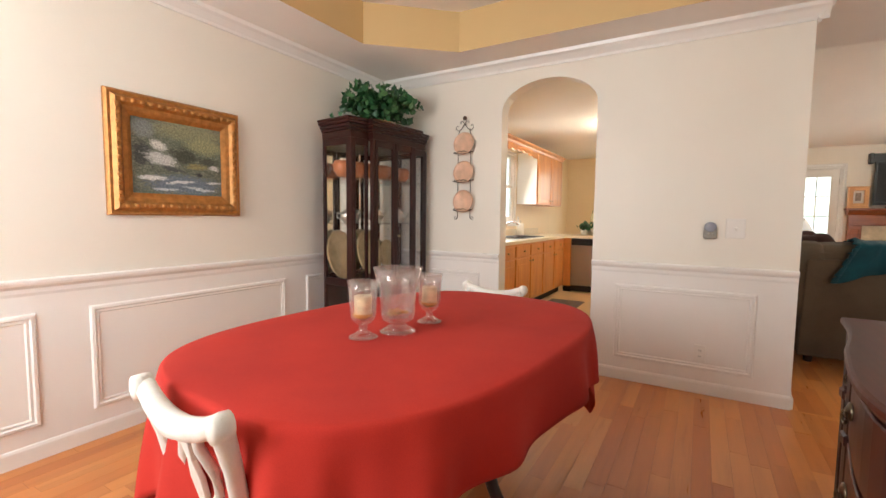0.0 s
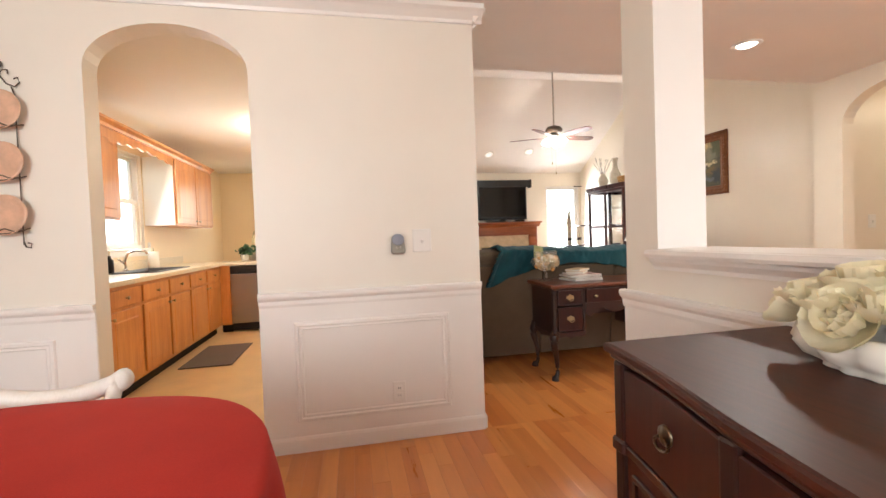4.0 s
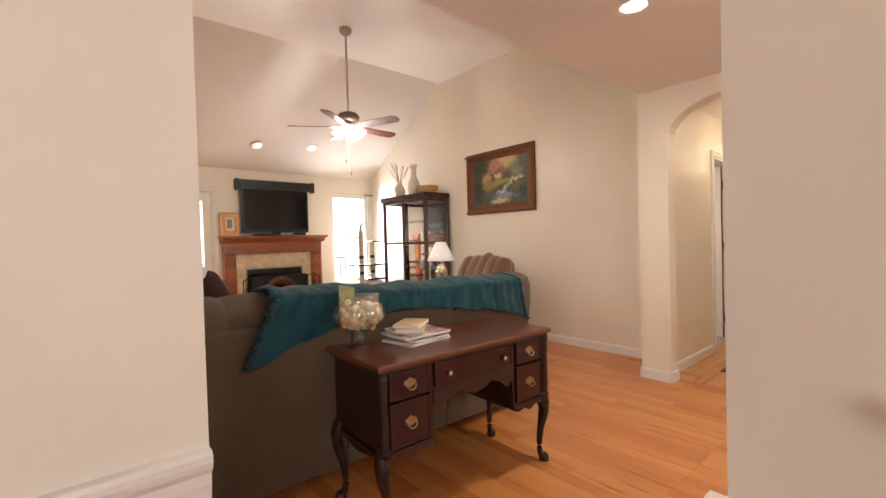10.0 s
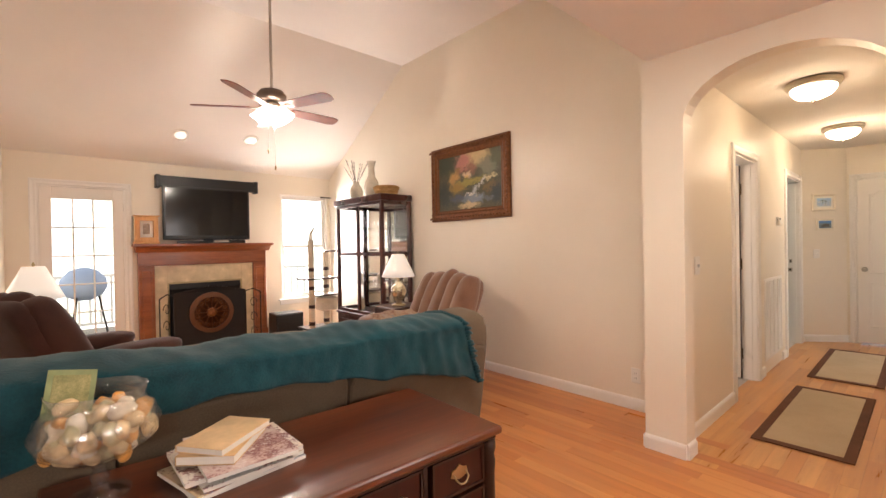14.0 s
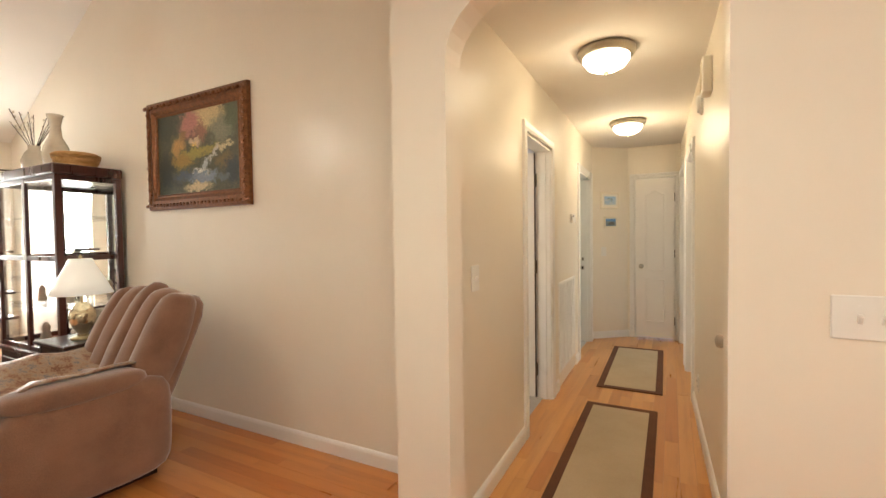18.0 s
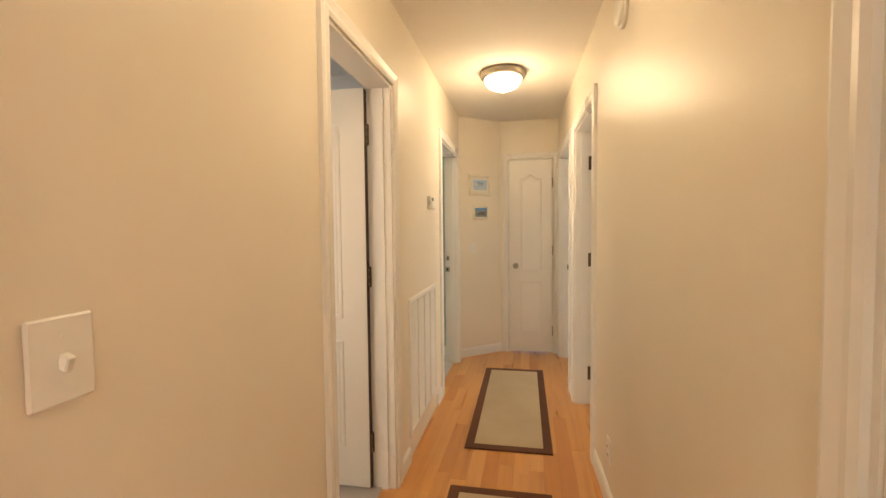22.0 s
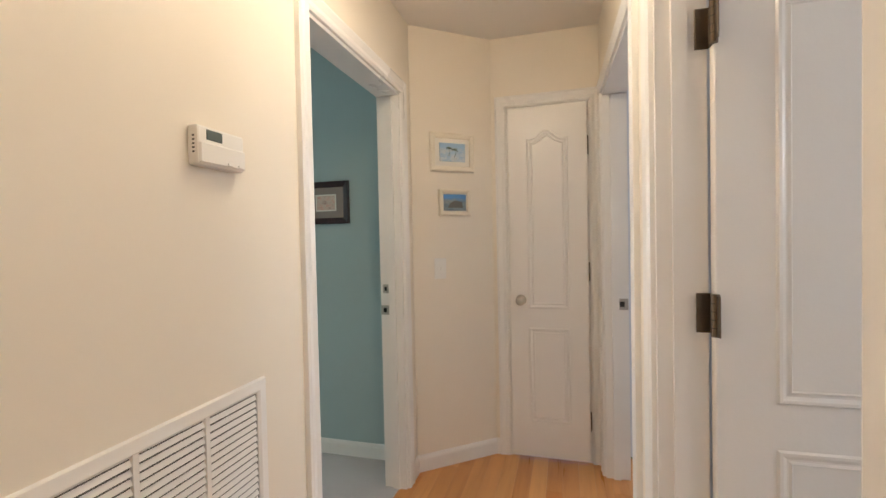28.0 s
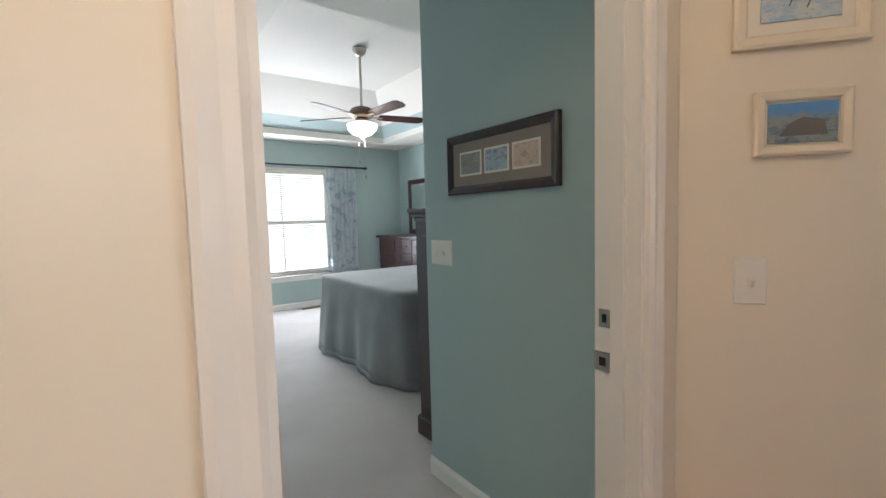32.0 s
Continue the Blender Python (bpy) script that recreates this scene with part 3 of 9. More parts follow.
# hallway: both long walls are a little out of square
HL, HR = 4.0, 2.93
HLM = pose(5.5, 3.985, 0, 0, 0, 0.72) @ Matrix.Translation((-5.5, 0, 0))  # wall face at y 0, hallway towards -y
HRM = pose(5.2, 2.925, 0, 0, 0, 1.6) @ Matrix.Translation((-5.2, 0, 0))  # wall face at y 0, hallway towards +y
bm = moved(slab_with_holes(3.98, 8.21, 0, CE, 0, 0.12, [(5.19, 5.91, 0, 2.04), (7.2, 8.045, 0, 2.04)]), HLM)
wall_15 = setting("wall_15", bm, [M["cream"], M["blue"], M["trim"]], "cream hallway wall with two doorways", "wall")
bm = moved(slab_with_holes(3.98, 8.6, 0, CE, -0.12, 0, [(4.02, 4.43, 0, 2.04), (6.39, 7.2, 0, 2.04), (7.48, 8.4, 0, 2.04)]), HRM)
wall_17 = setting("wall_17", bm, [M["palewall"], M["cream"], M["trim"]], "cream hallway wall with a closet door and two doorways", "wall")
wall_18 = wall_y("wall_18", 2.9, 3.7, 8.53, 8.65, 0, CE, [(3.075, 3.535, 0, 2.048)], C3, "cream wall at the end of the hallway")
d0, d1 = Vector((8.21, 4.018)), Vector((8.53, 3.625))
bm = slab_with_holes(0, (d1 - d0).length, 0, CE, 0, 0.08, [])
moved(bm, pose(d0.x, d0.y, 0, 0, 0, math.degrees(math.atan2(d1.y - d0.y, d1.x - d0.x))))
wall_19 = setting("wall_19", bm, [M["cream"], M["cream"], M["cream"]], "narrow slanting cream wall with two small pictures", "wall")

# rooms off the hallway
wall_20 = wall_y("wall_20", 4.1, 5.26, 8.29, 8.41, 0, CE, [], ("blue", "blue", "blue"), "teal blue bedroom entry wall")
wall_21 = wall_y("wall_21", 4.12, 9.98, 6.86, 6.98, 0, 3.2, [], ("palewall", "blue", "blue"), "teal blue bedroom wall")
wall_22 = wall_x("wall_22", 6.98, 11.12, 9.98, 10.1, 0, 3.2, [(8.3, 9.75, 0.5, 2.08)], ("blue", "blue", "trim"), "teal blue bedroom wall with a bright window")
wall_23 = wall_y("wall_23", 5.29, 9.98, 11.0, 11.12, 0, 3.2, [], ("blue", "blue", "blue"), "teal blue bedroom side wall")
wall_24 = wall_x("wall_24", 8.41, 11.12, 5.17, 5.26, 0, 3.2, [], ("blue", "blue", "blue"), "teal blue bedroom wall behind the armoire")
wall_25 = wall_x("wall_25", 4.54, 6.86, 7.9, 8.02, 0, CE, [], ("palewall", "palewall", "trim"), "pale wall of the side room")
wall_26 = wall_x("wall_26", 3.98, 7.4, 0.6, 0.72, 0, CE, [], ("palewall", "palewall", "trim"), "pale bathroom wall")
wall_27 = wall_y("wall_27", 0.6, HR - 0.12, 7.42, 7.54, 0, CE, [], ("palewall", "palewall", "palewall"), "pale wall between bathroom and bedroom")
wall_28 = wall_x("wall_28", 7.42, 11.2, -1.1, -0.98, 0, CE, [], ("palewall", "palewall", "palewall"), "pale guest room wall")
wall_29 = wall_y("wall_29", -1.1, HR, 11.2, 11.32, 0, CE, [], ("palewall", "palewall", "palewall"), "pale guest room side wall")
wall_30 = wall_x("wall_30", 8.65, 11.2, HR - 0.12, HR, 0, CE, [], ("palewall", "palewall", "palewall"), "pale guest room wall")
wall_31 = wall_y("wall_31", 0.6, HR - 0.12, 6.1, 6.2, 0, CE, [], ("palewall", "palewall", "palewall"), "pale bathroom side wall")
wall_32 = wall_y("wall_32", 2.2, HR - 0.12, 4.6, 4.7, 0, CE, [], ("palewall", "palewall", "palewall"), "closet side wall")
wall_33 = wall_y("wall_33", -1.42, 0.72, 3.98, 4.1, 0, CE, [], C3, "cream foyer wall")

# ceilings
TRAY = [(-2.5, 0.5), (-2.5, 2.37), (-1.96, 2.86), (-0.3, 2.86), (0.22, 2.37), (0.22, 0.5), (-0.3, 0.0), (-1.96, 0.0)]


def ceiling_with_hole(outer, hole, z, top, tops_mat, name, label):
    """A flat ceiling with a raised tray; outer: x0, x1, y0, y1."""
    own = bmesh.new()
    x0, x1, y0, y1 = outer
    o = [own.verts.new((x, y, z)) for x, y in ((x0, y0), (x1, y0), (x1, y1), (x0, y1))]
    h = [own.verts.new((x, y, z)) for x, y in hole]
    u = [own.verts.new((x, y, top)) for x, y in hole]
    es = [own.edges.new((r[k], r[(k + 1) % len(r)])) for r in (o, h) for k in range(len(r))]
    bmesh.ops.triangle_fill(own, edges=es, use_beauty=True, use_dissolve=False)
    for k in range(len(h)):
        j = (k + 1) % len(h)
        own.faces.new((h[k], h[j], u[j], u[k])).material_index = 1
    own.faces.new(u).material_index = 2
    return setting(name, own, [M["ceil"], M[tops_mat], M["ceil"]], label, "ceiling")


ceiling_1 = ceiling_with_hole((-3.0, 0.75, -1.3, 3.235), TRAY, CE, 2.76, "tan", "ceiling", "white dining room ceiling with a tan eight-sided tray")
setting("ceiling", box(0.75, 3.98, -1.3, 4.0, CE, CE + 0.1), M["ceil"], "flat white foyer ceiling", "ceiling")
setting("ceiling", box(0.2, 0.75, 3.235, 4.0, CE + 0.001, CE + 0.1), M["ceil"], "flat white ceiling of the passage", "ceiling")
bm = bmesh.new()
prof = [(4.05, VAULT), (VAULT_Y, VAULT), (TVY, 2.43), (TVY + 0.12, 2.36), (TVY + 0.12, 2.6), (VAULT_Y, VAULT + 0.15), (4.05, VAULT + 0.15)]
a, b = [bm.verts.new((0.1, y, z)) for y, z in prof], [bm.verts.new((4.6, y, z)) for y, z in prof]
for k in range(len(prof)):
    bm.faces.new((a[k], a[(k + 1) % len(prof)], b[(k + 1) % len(prof)], b[k]))
bm.faces.new(a[::-1])
bm.faces.new(b)
bmesh.ops.recalc_face_normals(bm, faces=bm.faces[:])
setting("ceiling", bm, M["ceil"], "white vaulted living room ceiling", "ceiling")
setting("ceiling", prism([(-2.97, 3.365), (0.19, 3.365), (0.42, 7.25), (0.52, 7.25), (0.52, TVY), (-2.97, TVY)], CE, CE + 0.1), M["ceil"], "white kitchen ceiling", "ceiling")
setting("ceiling", box(3.98, 8.65, 0.6, 4.12, CE, CE + 0.1), M["ceil"], "white hallway ceiling", "ceiling")
setting("ceiling", box(4.54, 6.86, 4.08, 8.0, CE, CE + 0.1), M["palewall"], "pale side room ceiling", "ceiling")
setting("ceiling", box(7.4, 11.3, -1.1, 2.82, CE + 0.001, CE + 0.1), M["palewall"], "pale guest room ceiling", "ceiling")
# bedroom: low border, slanted sides, high middle
bm = bmesh.new()
BT = [((6.98, 4.1), (11.0, 9.98), 2.46), ((7.5, 5.84), (10.45, 9.5), 2.46), ((7.5, 5.84), (10.45, 9.5), 2.54), ((7.68, 6.01), (10.31, 9.29), 2.67), ((8.2, 6.5), (9.9, 8.7), 2.98)]
rings = [[bm.verts.new((x, y, z)) for x, y in ((p[0], p[1]), (q[0], p[1]), (q[0], q[1]), (p[0], q[1]))] for p, q, z in BT]
for k, (r, s) in enumerate(zip(rings, rings[1:])):
    for i in range(4):
        bm.faces.new((r[i], r[(i + 1) % 4], s[(i + 1) % 4], s[i])).material_index = 1 if k == 2 else 0
bm.faces.new(rings[-1])
setting("ceiling", bm, [M["ceil"], M["blue"]], "white bedroom ceiling with a raised blue-sided tray", "ceiling")

# floors under the strips
setting("floor_1", box(-3.12, 4.0, -1.42, 3.24, -0.12, -0.012), M["oak_y"], "oak strip floor of dining room and foyer", "floor")
setting("floor_2", join(box(0.2, 3.98, 3.24, 4.06, -0.12, -0.012), box(0.2, 4.6, 4.06, TVY + 0.12, -0.12, -0.012)), M["oak_y"], "oak strip floor of the living room", "floor")
setting("floor_3", box(-2.97, 0.2, 3.24, TVY + 0.12, -0.12, 0.0), M["vinyl"], "tan sheet vinyl kitchen floor", "floor")
setting("floor_4", box(3.98, 8.66, 2.81, 4.06, -0.12, -0.012), M["oak_x"], "oak strip hallway floor", "floor")
setting("floor_5", box(6.86, 11.32, 4.06, 10.1, -0.12, 0.004), M["carpet"], "grey beige bedroom carpet", "floor")
setting("floor_6", box(4.6, 6.86, 4.06, 8.0, -0.12, 0.002), M["carpet"], "pale carpet of the side room", "floor")
setting("floor_7", box(4.0, 7.48, 0.6, 2.81, -0.12, 0.002), M["tile"], "white bathroom floor", "floor")
setting("floor_8", box(7.48, 11.32, -1.1, 2.81, -0.12, 0.004), M["carpet"], "grey beige guest room carpet", "floor")
setting("ground", box(-400, 400, -400, 400, -1.2, -1.0), paint("grass_ground", srgb(96, 110, 66), 0.95, 20, 0.8, 0.25, patch=0.3), "grassy ground around the house", "ground")
setting("deck", box(-1.0, 5.5, TVY + 0.12, TVY + 3.4, -0.2, -0.06), M["concrete"], "grey wooden deck behind the patio door", "deck")


# ---- trim, doors, windows ----
BASE = [(0, 0), (0.016, 0), (0.016, 0.07), (0.012, 0.082), (0.005, 0.09), (0, 0.09)]
RAIL = [(0, 0.80), (0.008, 0.80), (0.012, 0.815), (0.012, 0.835), (0.026, 0.85), (0.03, 0.862), (0.03, 0.874), (0.022, 0.88), (0, 0.88)]
CROWN = [(0, 2.375), (0.012, 2.375), (0.018, 2.392), (0.05, 2.425), (0.072, 2.437), (0.078, 2.46), (0, 2.46)]
MOULD = [(0, 0), (0.15, 0.012), (0.45, 0.014), (0.6, 0.006), (0.85, 0.008), (1, 0)]


def trim_run(name, profile, pieces, label, mat="trim"):
    for p0, p1, n in pieces:
        setting(name, run(profile, p0, p1, n), M[mat], label, "moulding")


trim_run("baseboard", BASE, [((-3.0, 3.235), (-1.752, 3.235), (0, -1)), ((-0.99, 3.235), (0.245, 3.235), (0, -1)), ((-3.0, -1.3), (-3.0, 3.235), (1, 0)), ((0.745, -1.3), (0.745, 2.548), (-1, 0)), ((0.745, 2.548), (0.98, 2.548), (0, 1)), ((0.245, 3.235), (0.245, 3.365), (1, 0))], "white painted dining room baseboard")
trim_run("baseboard", BASE, [((4.42, 4.13), (4.42, TVY), (-1, 0)), ((3.85, 3.885), (3.85, 4.13), (-1, 0)), ((3.85, 3.885), (3.98, 3.885), (0, -1)), ((3.85, -1.3), (3.85, 2.975), (-1, 0)), ((3.85, 2.975), (3.98, 2.975), (0, 1)), ((3.85, 4.13), (4.42, 4.13), (0, 1)), ((1.75, TVY), (1.8, TVY), (0, -1)), ((3.32, TVY), (4.42, TVY), (0, -1)), ((LX(3.365), 3.365), (LX(7.25), 7.25), (1, -0.06))], "white painted living room baseboard")
for m, sgn, spans in ((HLM, -1, ((3.98, 5.12), (5.98, 6.16), (6.97, 7.13), (8.115, 8.21))), (HRM, 1, ((4.5, 6.32), (7.27, 7.41), (8.47, 8.55)))):
    for a, b in spans:
        setting("baseboard", moved(run(BASE, (a, 0), (b, 0), (0, sgn)), m), M["trim"], "white painted hallway baseboard", "moulding")
nd = Vector((d1.y - d0.y, -(d1.x - d0.x))).normalized()
trim_run("baseboard", BASE, [(tuple(d0), tuple(d1), tuple(nd)), ((8.53, 3.6), (8.53, 3.625), (-1, 0))], "white painted baseboard of the slanting wall")
trim_run("baseboard", BASE, [((8.29, 4.12), (8.29, 5.26), (-1, 0)), ((8.29, 5.26), (8.41, 5.26), (0, 1)), ((6.98, 9.98), (11.0, 9.98), (0, -1)), ((11.0, 5.3), (11.0, 9.98), (-1, 0))], "white painted bedroom baseboard")
trim_run("chair_rail", RAIL, [((-3.0, 3.235), (-1.752, 3.235), (0, -1)), ((-0.99, 3.235), (0.245, 3.235), (0, -1)), ((-3.0, -1.3), (-3.0, 3.235), (1, 0)), ((0.745, -1.3), (0.745, 2.57), (-1, 0))], "white moulded chair rail")
trim_run("crown_moulding", CROWN, [((-3.0, 3.235), (0.3, 3.235), (0, -1)), ((-3.0, -1.3), (-3.0, 3.235), (1, 0)), ((0.245, 3.2), (0.245, 3.365), (1, 0))], "white crown moulding under the dining ceiling")

# wainscot skins and panels
for k, (p, m) in enumerate((((-2.998, -1.755, 3.228), 0), ((-0.988, 0.245, 3.228), 0))):
    setting("wainscot", box(p[0], p[1], p[2], 3.2345, 0.0, 0.80), M["wains"], "white painted wainscot below the chair rail", "wainscot")
setting("wainscot", box(-2.9995, -2.993, -1.3, 3.228, 0, 0.80), M["wains"], "white painted wainscot below the chair rail", "wainscot")
setting("wainscot", box(0.738, 0.7445, -1.3, 2.56, 0, 0.80), M["wains"], "white painted wainscot below the chair rail", "wainscot")


def wall_panel(u0, u1, m, w=0.045):
    bm = ring_frame([(u0, 0.165), (u1, 0.165), (u1, 0.715), (u0, 0.715)], w, MOULD)
    setting("panel_moulding", moved(bm, m), M["trim"], "white raised panel moulding on the wainscot", "moulding")


ONX = Matrix.Translation((0, 3.2285, 0))
for u0, u1 in ((-2.42, -1.93), (-0.815, 0.045)):
    wall_panel(u0, u1, ONX)
WESTM = Matrix.Translation((-2.9935, 0, 0)) @ pose(0, 0, 0, 0, 0, 90)
for u0, u1 in ((-0.9, 0.59), (0.8, 2.04), (2.24, 3.1)):
    wall_panel(u0, u1, WESTM)
HALFM = Matrix.Translation((0.7375, 0, 0)) @ pose(0, 0, 0, 0, 0, -90)
for u0, u1 in ((-2.385, -1.89), (-1.7, -0.3), (-0.1, 1.1)):
    wall_panel(u0, u1, HALFM)
SILL = [(0, 0.985), (0.012, 0.985), (0.016, 1.0), (0.034, 1.02), (0.038, 1.035), (0.055, 1.038), (0.06, 1.05), (0.055, 1.066), (0, 1.066)]
sill_bm = box(0.722, 1.008, -0.5, 2.334, 1.036, 1.069, 0.003)
run(SILL, (0.745, -0.5), (0.745, 2.346), (-1, 0), sill_bm)
run(SILL, (0.98, -0.5), (0.98, 2.346), (1, 0), sill_bm)
setting("sill_cap", sill_bm, M["trim"], "white moulded cap on the half wall", "sill")


# ---- doors ----
CAS = [(0, 0), (0.0, 0.014), (0.012, 0.02), (0.03, 0.016), (0.055, 0.022), (0.066, 0.018), (0.066, 0)]


def casing(name, a0, a1, top, m, side, label):
    """Moulded casing round an opening, on the wall face y 0; side: +1 or -1, the way it stands off."""
    th = thing(name, label, "door casing", None, "", "structure")
    w = 0.066
    for nm, prof_a, sgn in (("side_casing", a0, -1), ("side_casing", a1, 1)):
        own = bmesh.new()
        lo = [own.verts.new((prof_a + sgn * u, side * d, 0)) for u, d in CAS]
        hi = [own.verts.new((prof_a + sgn * u, side * d, top + u)) for u, d in CAS]
        for k in range(len(CAS)):
            j = (k + 1) % len(CAS)
            own.faces.new((lo[k], lo[j], hi[j], hi[k]))
        own.faces.new(lo)
        own.faces.new(hi)
        bmesh.ops.recalc_face_normals(own, faces=own.faces[:])
        part(nm, moved(own, m), M["trim"], th)
    own = bmesh.new()
    lo = [own.verts.new((a0 - u, side * d, top + u)) for u, d in CAS]
    hi = [own.verts.new((a1 + u, side * d, top + u)) for u, d in CAS]
    for k in range(len(CAS)):
        j = (k + 1) % len(CAS)
        own.faces.new((lo[k], lo[j], hi[j], hi[k]))
    bmesh.ops.recalc_face_normals(own, faces=own.faces[:])
    part("head_casing", moved(own, m), M["trim"], th)
    for nm, b in (("jamb", (a0 - 0.001, a0 + 0.014, top)), ("jamb", (a1 - 0.014, a1 + 0.001, top))):
        part(nm, moved(box(b[0], b[1], -side * 0.118, side * 0.002, 0, b[2] - 0.014), m), M["trim"], th)
        mid = b[0] + 0.014 if b[0] < (a0 + a1) / 2 else b[1] - 0.014
        part("door_stop", moved(box(min(mid, mid + (0.012 if b[0] < (a0 + a1) / 2 else -0.012)), max(mid, mid + (0.012 if b[0] < (a0 + a1) / 2 else -0.012)), -side * 0.07, -side * 0.035, 0, b[2] - 0.02), m), M["trim"], th)
    part("head_jamb", moved(box(a0, a1, -side * 0.118, side * 0.002, top - 0.014, top + 0.001), m), M["trim"], th)
    return th


def arch_panel(x0, x1, z0, z1, rise):
    pts = [(x0, z0), (x1, z0), (x1, z1)]
    if rise:
        for k in range(1, 24):
            s = k / 24
            pts.append((x1 + (x0 - x1) * s, z1 + rise * (0.5 - 0.5 * math.cos(2 * math.pi * min(1, max(0, (s - 0.14) / 0.72)))) ** 0.8))
    pts.append((x0, z1))
    return pts


LEAF_MOULD = [(0, 0), (0.12, 0.0), (0.3, -0.011), (0.55, -0.012), (0.85, -0.002), (1, 0.0)]


def door_leaf(name, w, h, m, label, knob_side=1, knob=True, hinge_z=(0.24, 1.09, 1.80), hinges=True):
    """A moulded two-panel leaf; hinge edge at x 0, latch at x w, faces at y 0 and 0.035."""
    th = thing(name, label, "door", m, "", "structure")
    part("leaf", box(0, w, 0, 0.035, 0.016, h, 0.002), M["doorw"], th)
    sw = min(0.115, 0.21 * w)
    c0, c1 = sw + 0.012, w - sw - 0.012
    for f in (0, 1):
        for z0, z1, rise in ((0.22, 0.77, 0), (0.88, 1.85, 0.045)):
            pan = bmesh.new()
            out = arch_panel(c0, c1, z0, z1, rise)
            ring_frame(out, 0.034, [(0, -0.0005), (0.14, 0.0058), (0.34, 0.0056), (0.6, 0.0006), (0.72, 0.0008), (0.9, 0.0038), (1, -0.0005)], pan)
            if f:
                moved(pan, Matrix.Translation((0, 0.035, 0)) @ Matrix.Diagonal((1, -1, 1, 1)))
                bmesh.ops.reverse_faces(pan, faces=pan.faces[:])
            part("panel_moulding", pan, M["doorw"], th)
    if hinges:
        for z in hinge_z:
            hb = box(-0.004, 0.0, -0.034, 0.03, z - 0.05, z + 0.05, 0.001)
            lathe([(0.01, -0.052), (0.01, 0.052)], 10, hb, (-0.003, -0.006, z))
            if name == "door_3":
                box(-0.034, -0.002, 0.031, 0.036, z - 0.05, z + 0.05, 0.001, bm=hb)
            hg = part("hinge", hb, M["bronze"], th, "dark bronze butt hinge")
            for q in (-0.03, -0.01, 0.01, 0.03):
                part("knuckle_gap", lathe([(0.0104, -0.001), (0.0104, 0.001)], 10, None, (-0.003, -0.006, z + q)), M["dark_slot"], hg)
            for q in (-0.034, 0.0, 0.034):
                sx, sy = (-0.018, 0.0362) if name == "door_3" else (-0.0042, 0.012)
                sc = lathe([(0.0045, 0), (0.004, 0.0015), (0.001, 0.0018)], 8)
                part("screw", moved(sc, Matrix.Translation((sx, sy, z + q)) @ (pose(0, 0, 0, -90) if name == "door_3" else pose(0, 0, 0, 0, -90))), M["nickel"], hg)
    if name == "door_1":
        # dark strip paints in the shaded gap between leaf and jamb
        part("hinge_edge", box(-0.0025, 0.0, 0.001, 0.034, 0.012, h - 0.002), M["gap_shade"], th, "dark strip painted as shade in the hinge gap")
    if knob:
        for sgn, y in ((-1, 0.0), (1, 0.035)):
            k = lathe([(0.03, 0), (0.03, 0.005), (0.014, 0.012), (0.011, 0.03), (0.022, 0.04), (0.027, 0.052), (0.024, 0.064), (0.01, 0.07)], 18)
            moved(k, Matrix.Translation((w - 0.06, y, 0.93)) @ pose(0, 0, 0, 90 if sgn < 0 else -90, 0, 0))
            part("knob", k, M["nickel"], th, "satin nickel round knob", True)
    return th


# hallway, left: doorway with its leaf swung into the side room
casing("door_casing_1", 5.19, 5.91, 2.04, HLM, -1, "white moulded casing of the first hallway doorway")
door_leaf("door_1", 0.70, 2.02, HLM @ pose(5.893, 0.122, 0, 0, 0, 90), "open white moulded door with dark hinges", knob=True)
casing("door_casing_2", 7.2, 8.045, 2.04, HLM, -1, "white moulded casing of the bedroom doorway")
# hallway, right
casing("door_casing_3", 4.02, 4.43, 2.04, HRM, 1, "white moulded casing of the narrow closet")
door_leaf("door_2", 0.38, 2.02, HRM @ pose(4.035, 0.0, 0, 0, 0, 0) @ Matrix.Translation((0, -0.037, 0)), "closed narrow white closet door with a nickel knob", hinges=False)
casing("door_casing_4", 6.39, 7.2, 2.04, HRM, 1, "white moulded casing of the bathroom doorway")
door_leaf("door_3", 0.77, 2.02, HRM @ pose(7.183, -0.122, 0, 0, 0, -90) @ Matrix.Translation((0, -0.037, 0)), "open white moulded bathroom door with dark hinges")
casing("door_casing_5", 7.48, 8.4, 2.04, HRM, 1, "white moulded casing of the guest room doorway")
ENDM = pose(8.53, 0, 0, 0, 0, -90)
casing("door_casing_6", -3.535, -3.075, 2.048, ENDM, -1, "white moulded casing of the linen closet")
door_leaf("door_4", 0.435, 2.03, pose(8.53, 3.0875, 0, 0, 0, 90) @ Matrix.Translation((0, 0.0, 0)), "closed narrow white linen closet door", knob=True)


def strike(m, name="strike_plate"):
    th = thing(name, "small nickel strike plate on the door jamb", "strike plate", m)
    part("plate", box(-0.03, 0.03, -0.002, 0, -0.03, 0.03, 0.002), M["nickel"], th)
    part("hole", box(-0.012, 0.012, -0.003, -0.0005, -0.014, 0.014), M["dark_slot"], th)
    return th


strike(HLM @ pose(8.03, 0.095, 0.93, 0, 0, -90) @ Matrix.Diagonal((0.75, 1, 0.8, 1)))
strike(HLM @ pose(8.03, 0.09, 1.04, 0, 0, -90) @ Matrix.Diagonal((0.5, 1, 0.75, 1)))
strike(HLM @ pose(7.2145, 0.03, 1.0, 0, 0, 90) @ Matrix.Diagonal((1, 1, 2.0, 1)))
strike(HRM @ pose(8.386, -0.085, 0.93, 0, 0, -90))

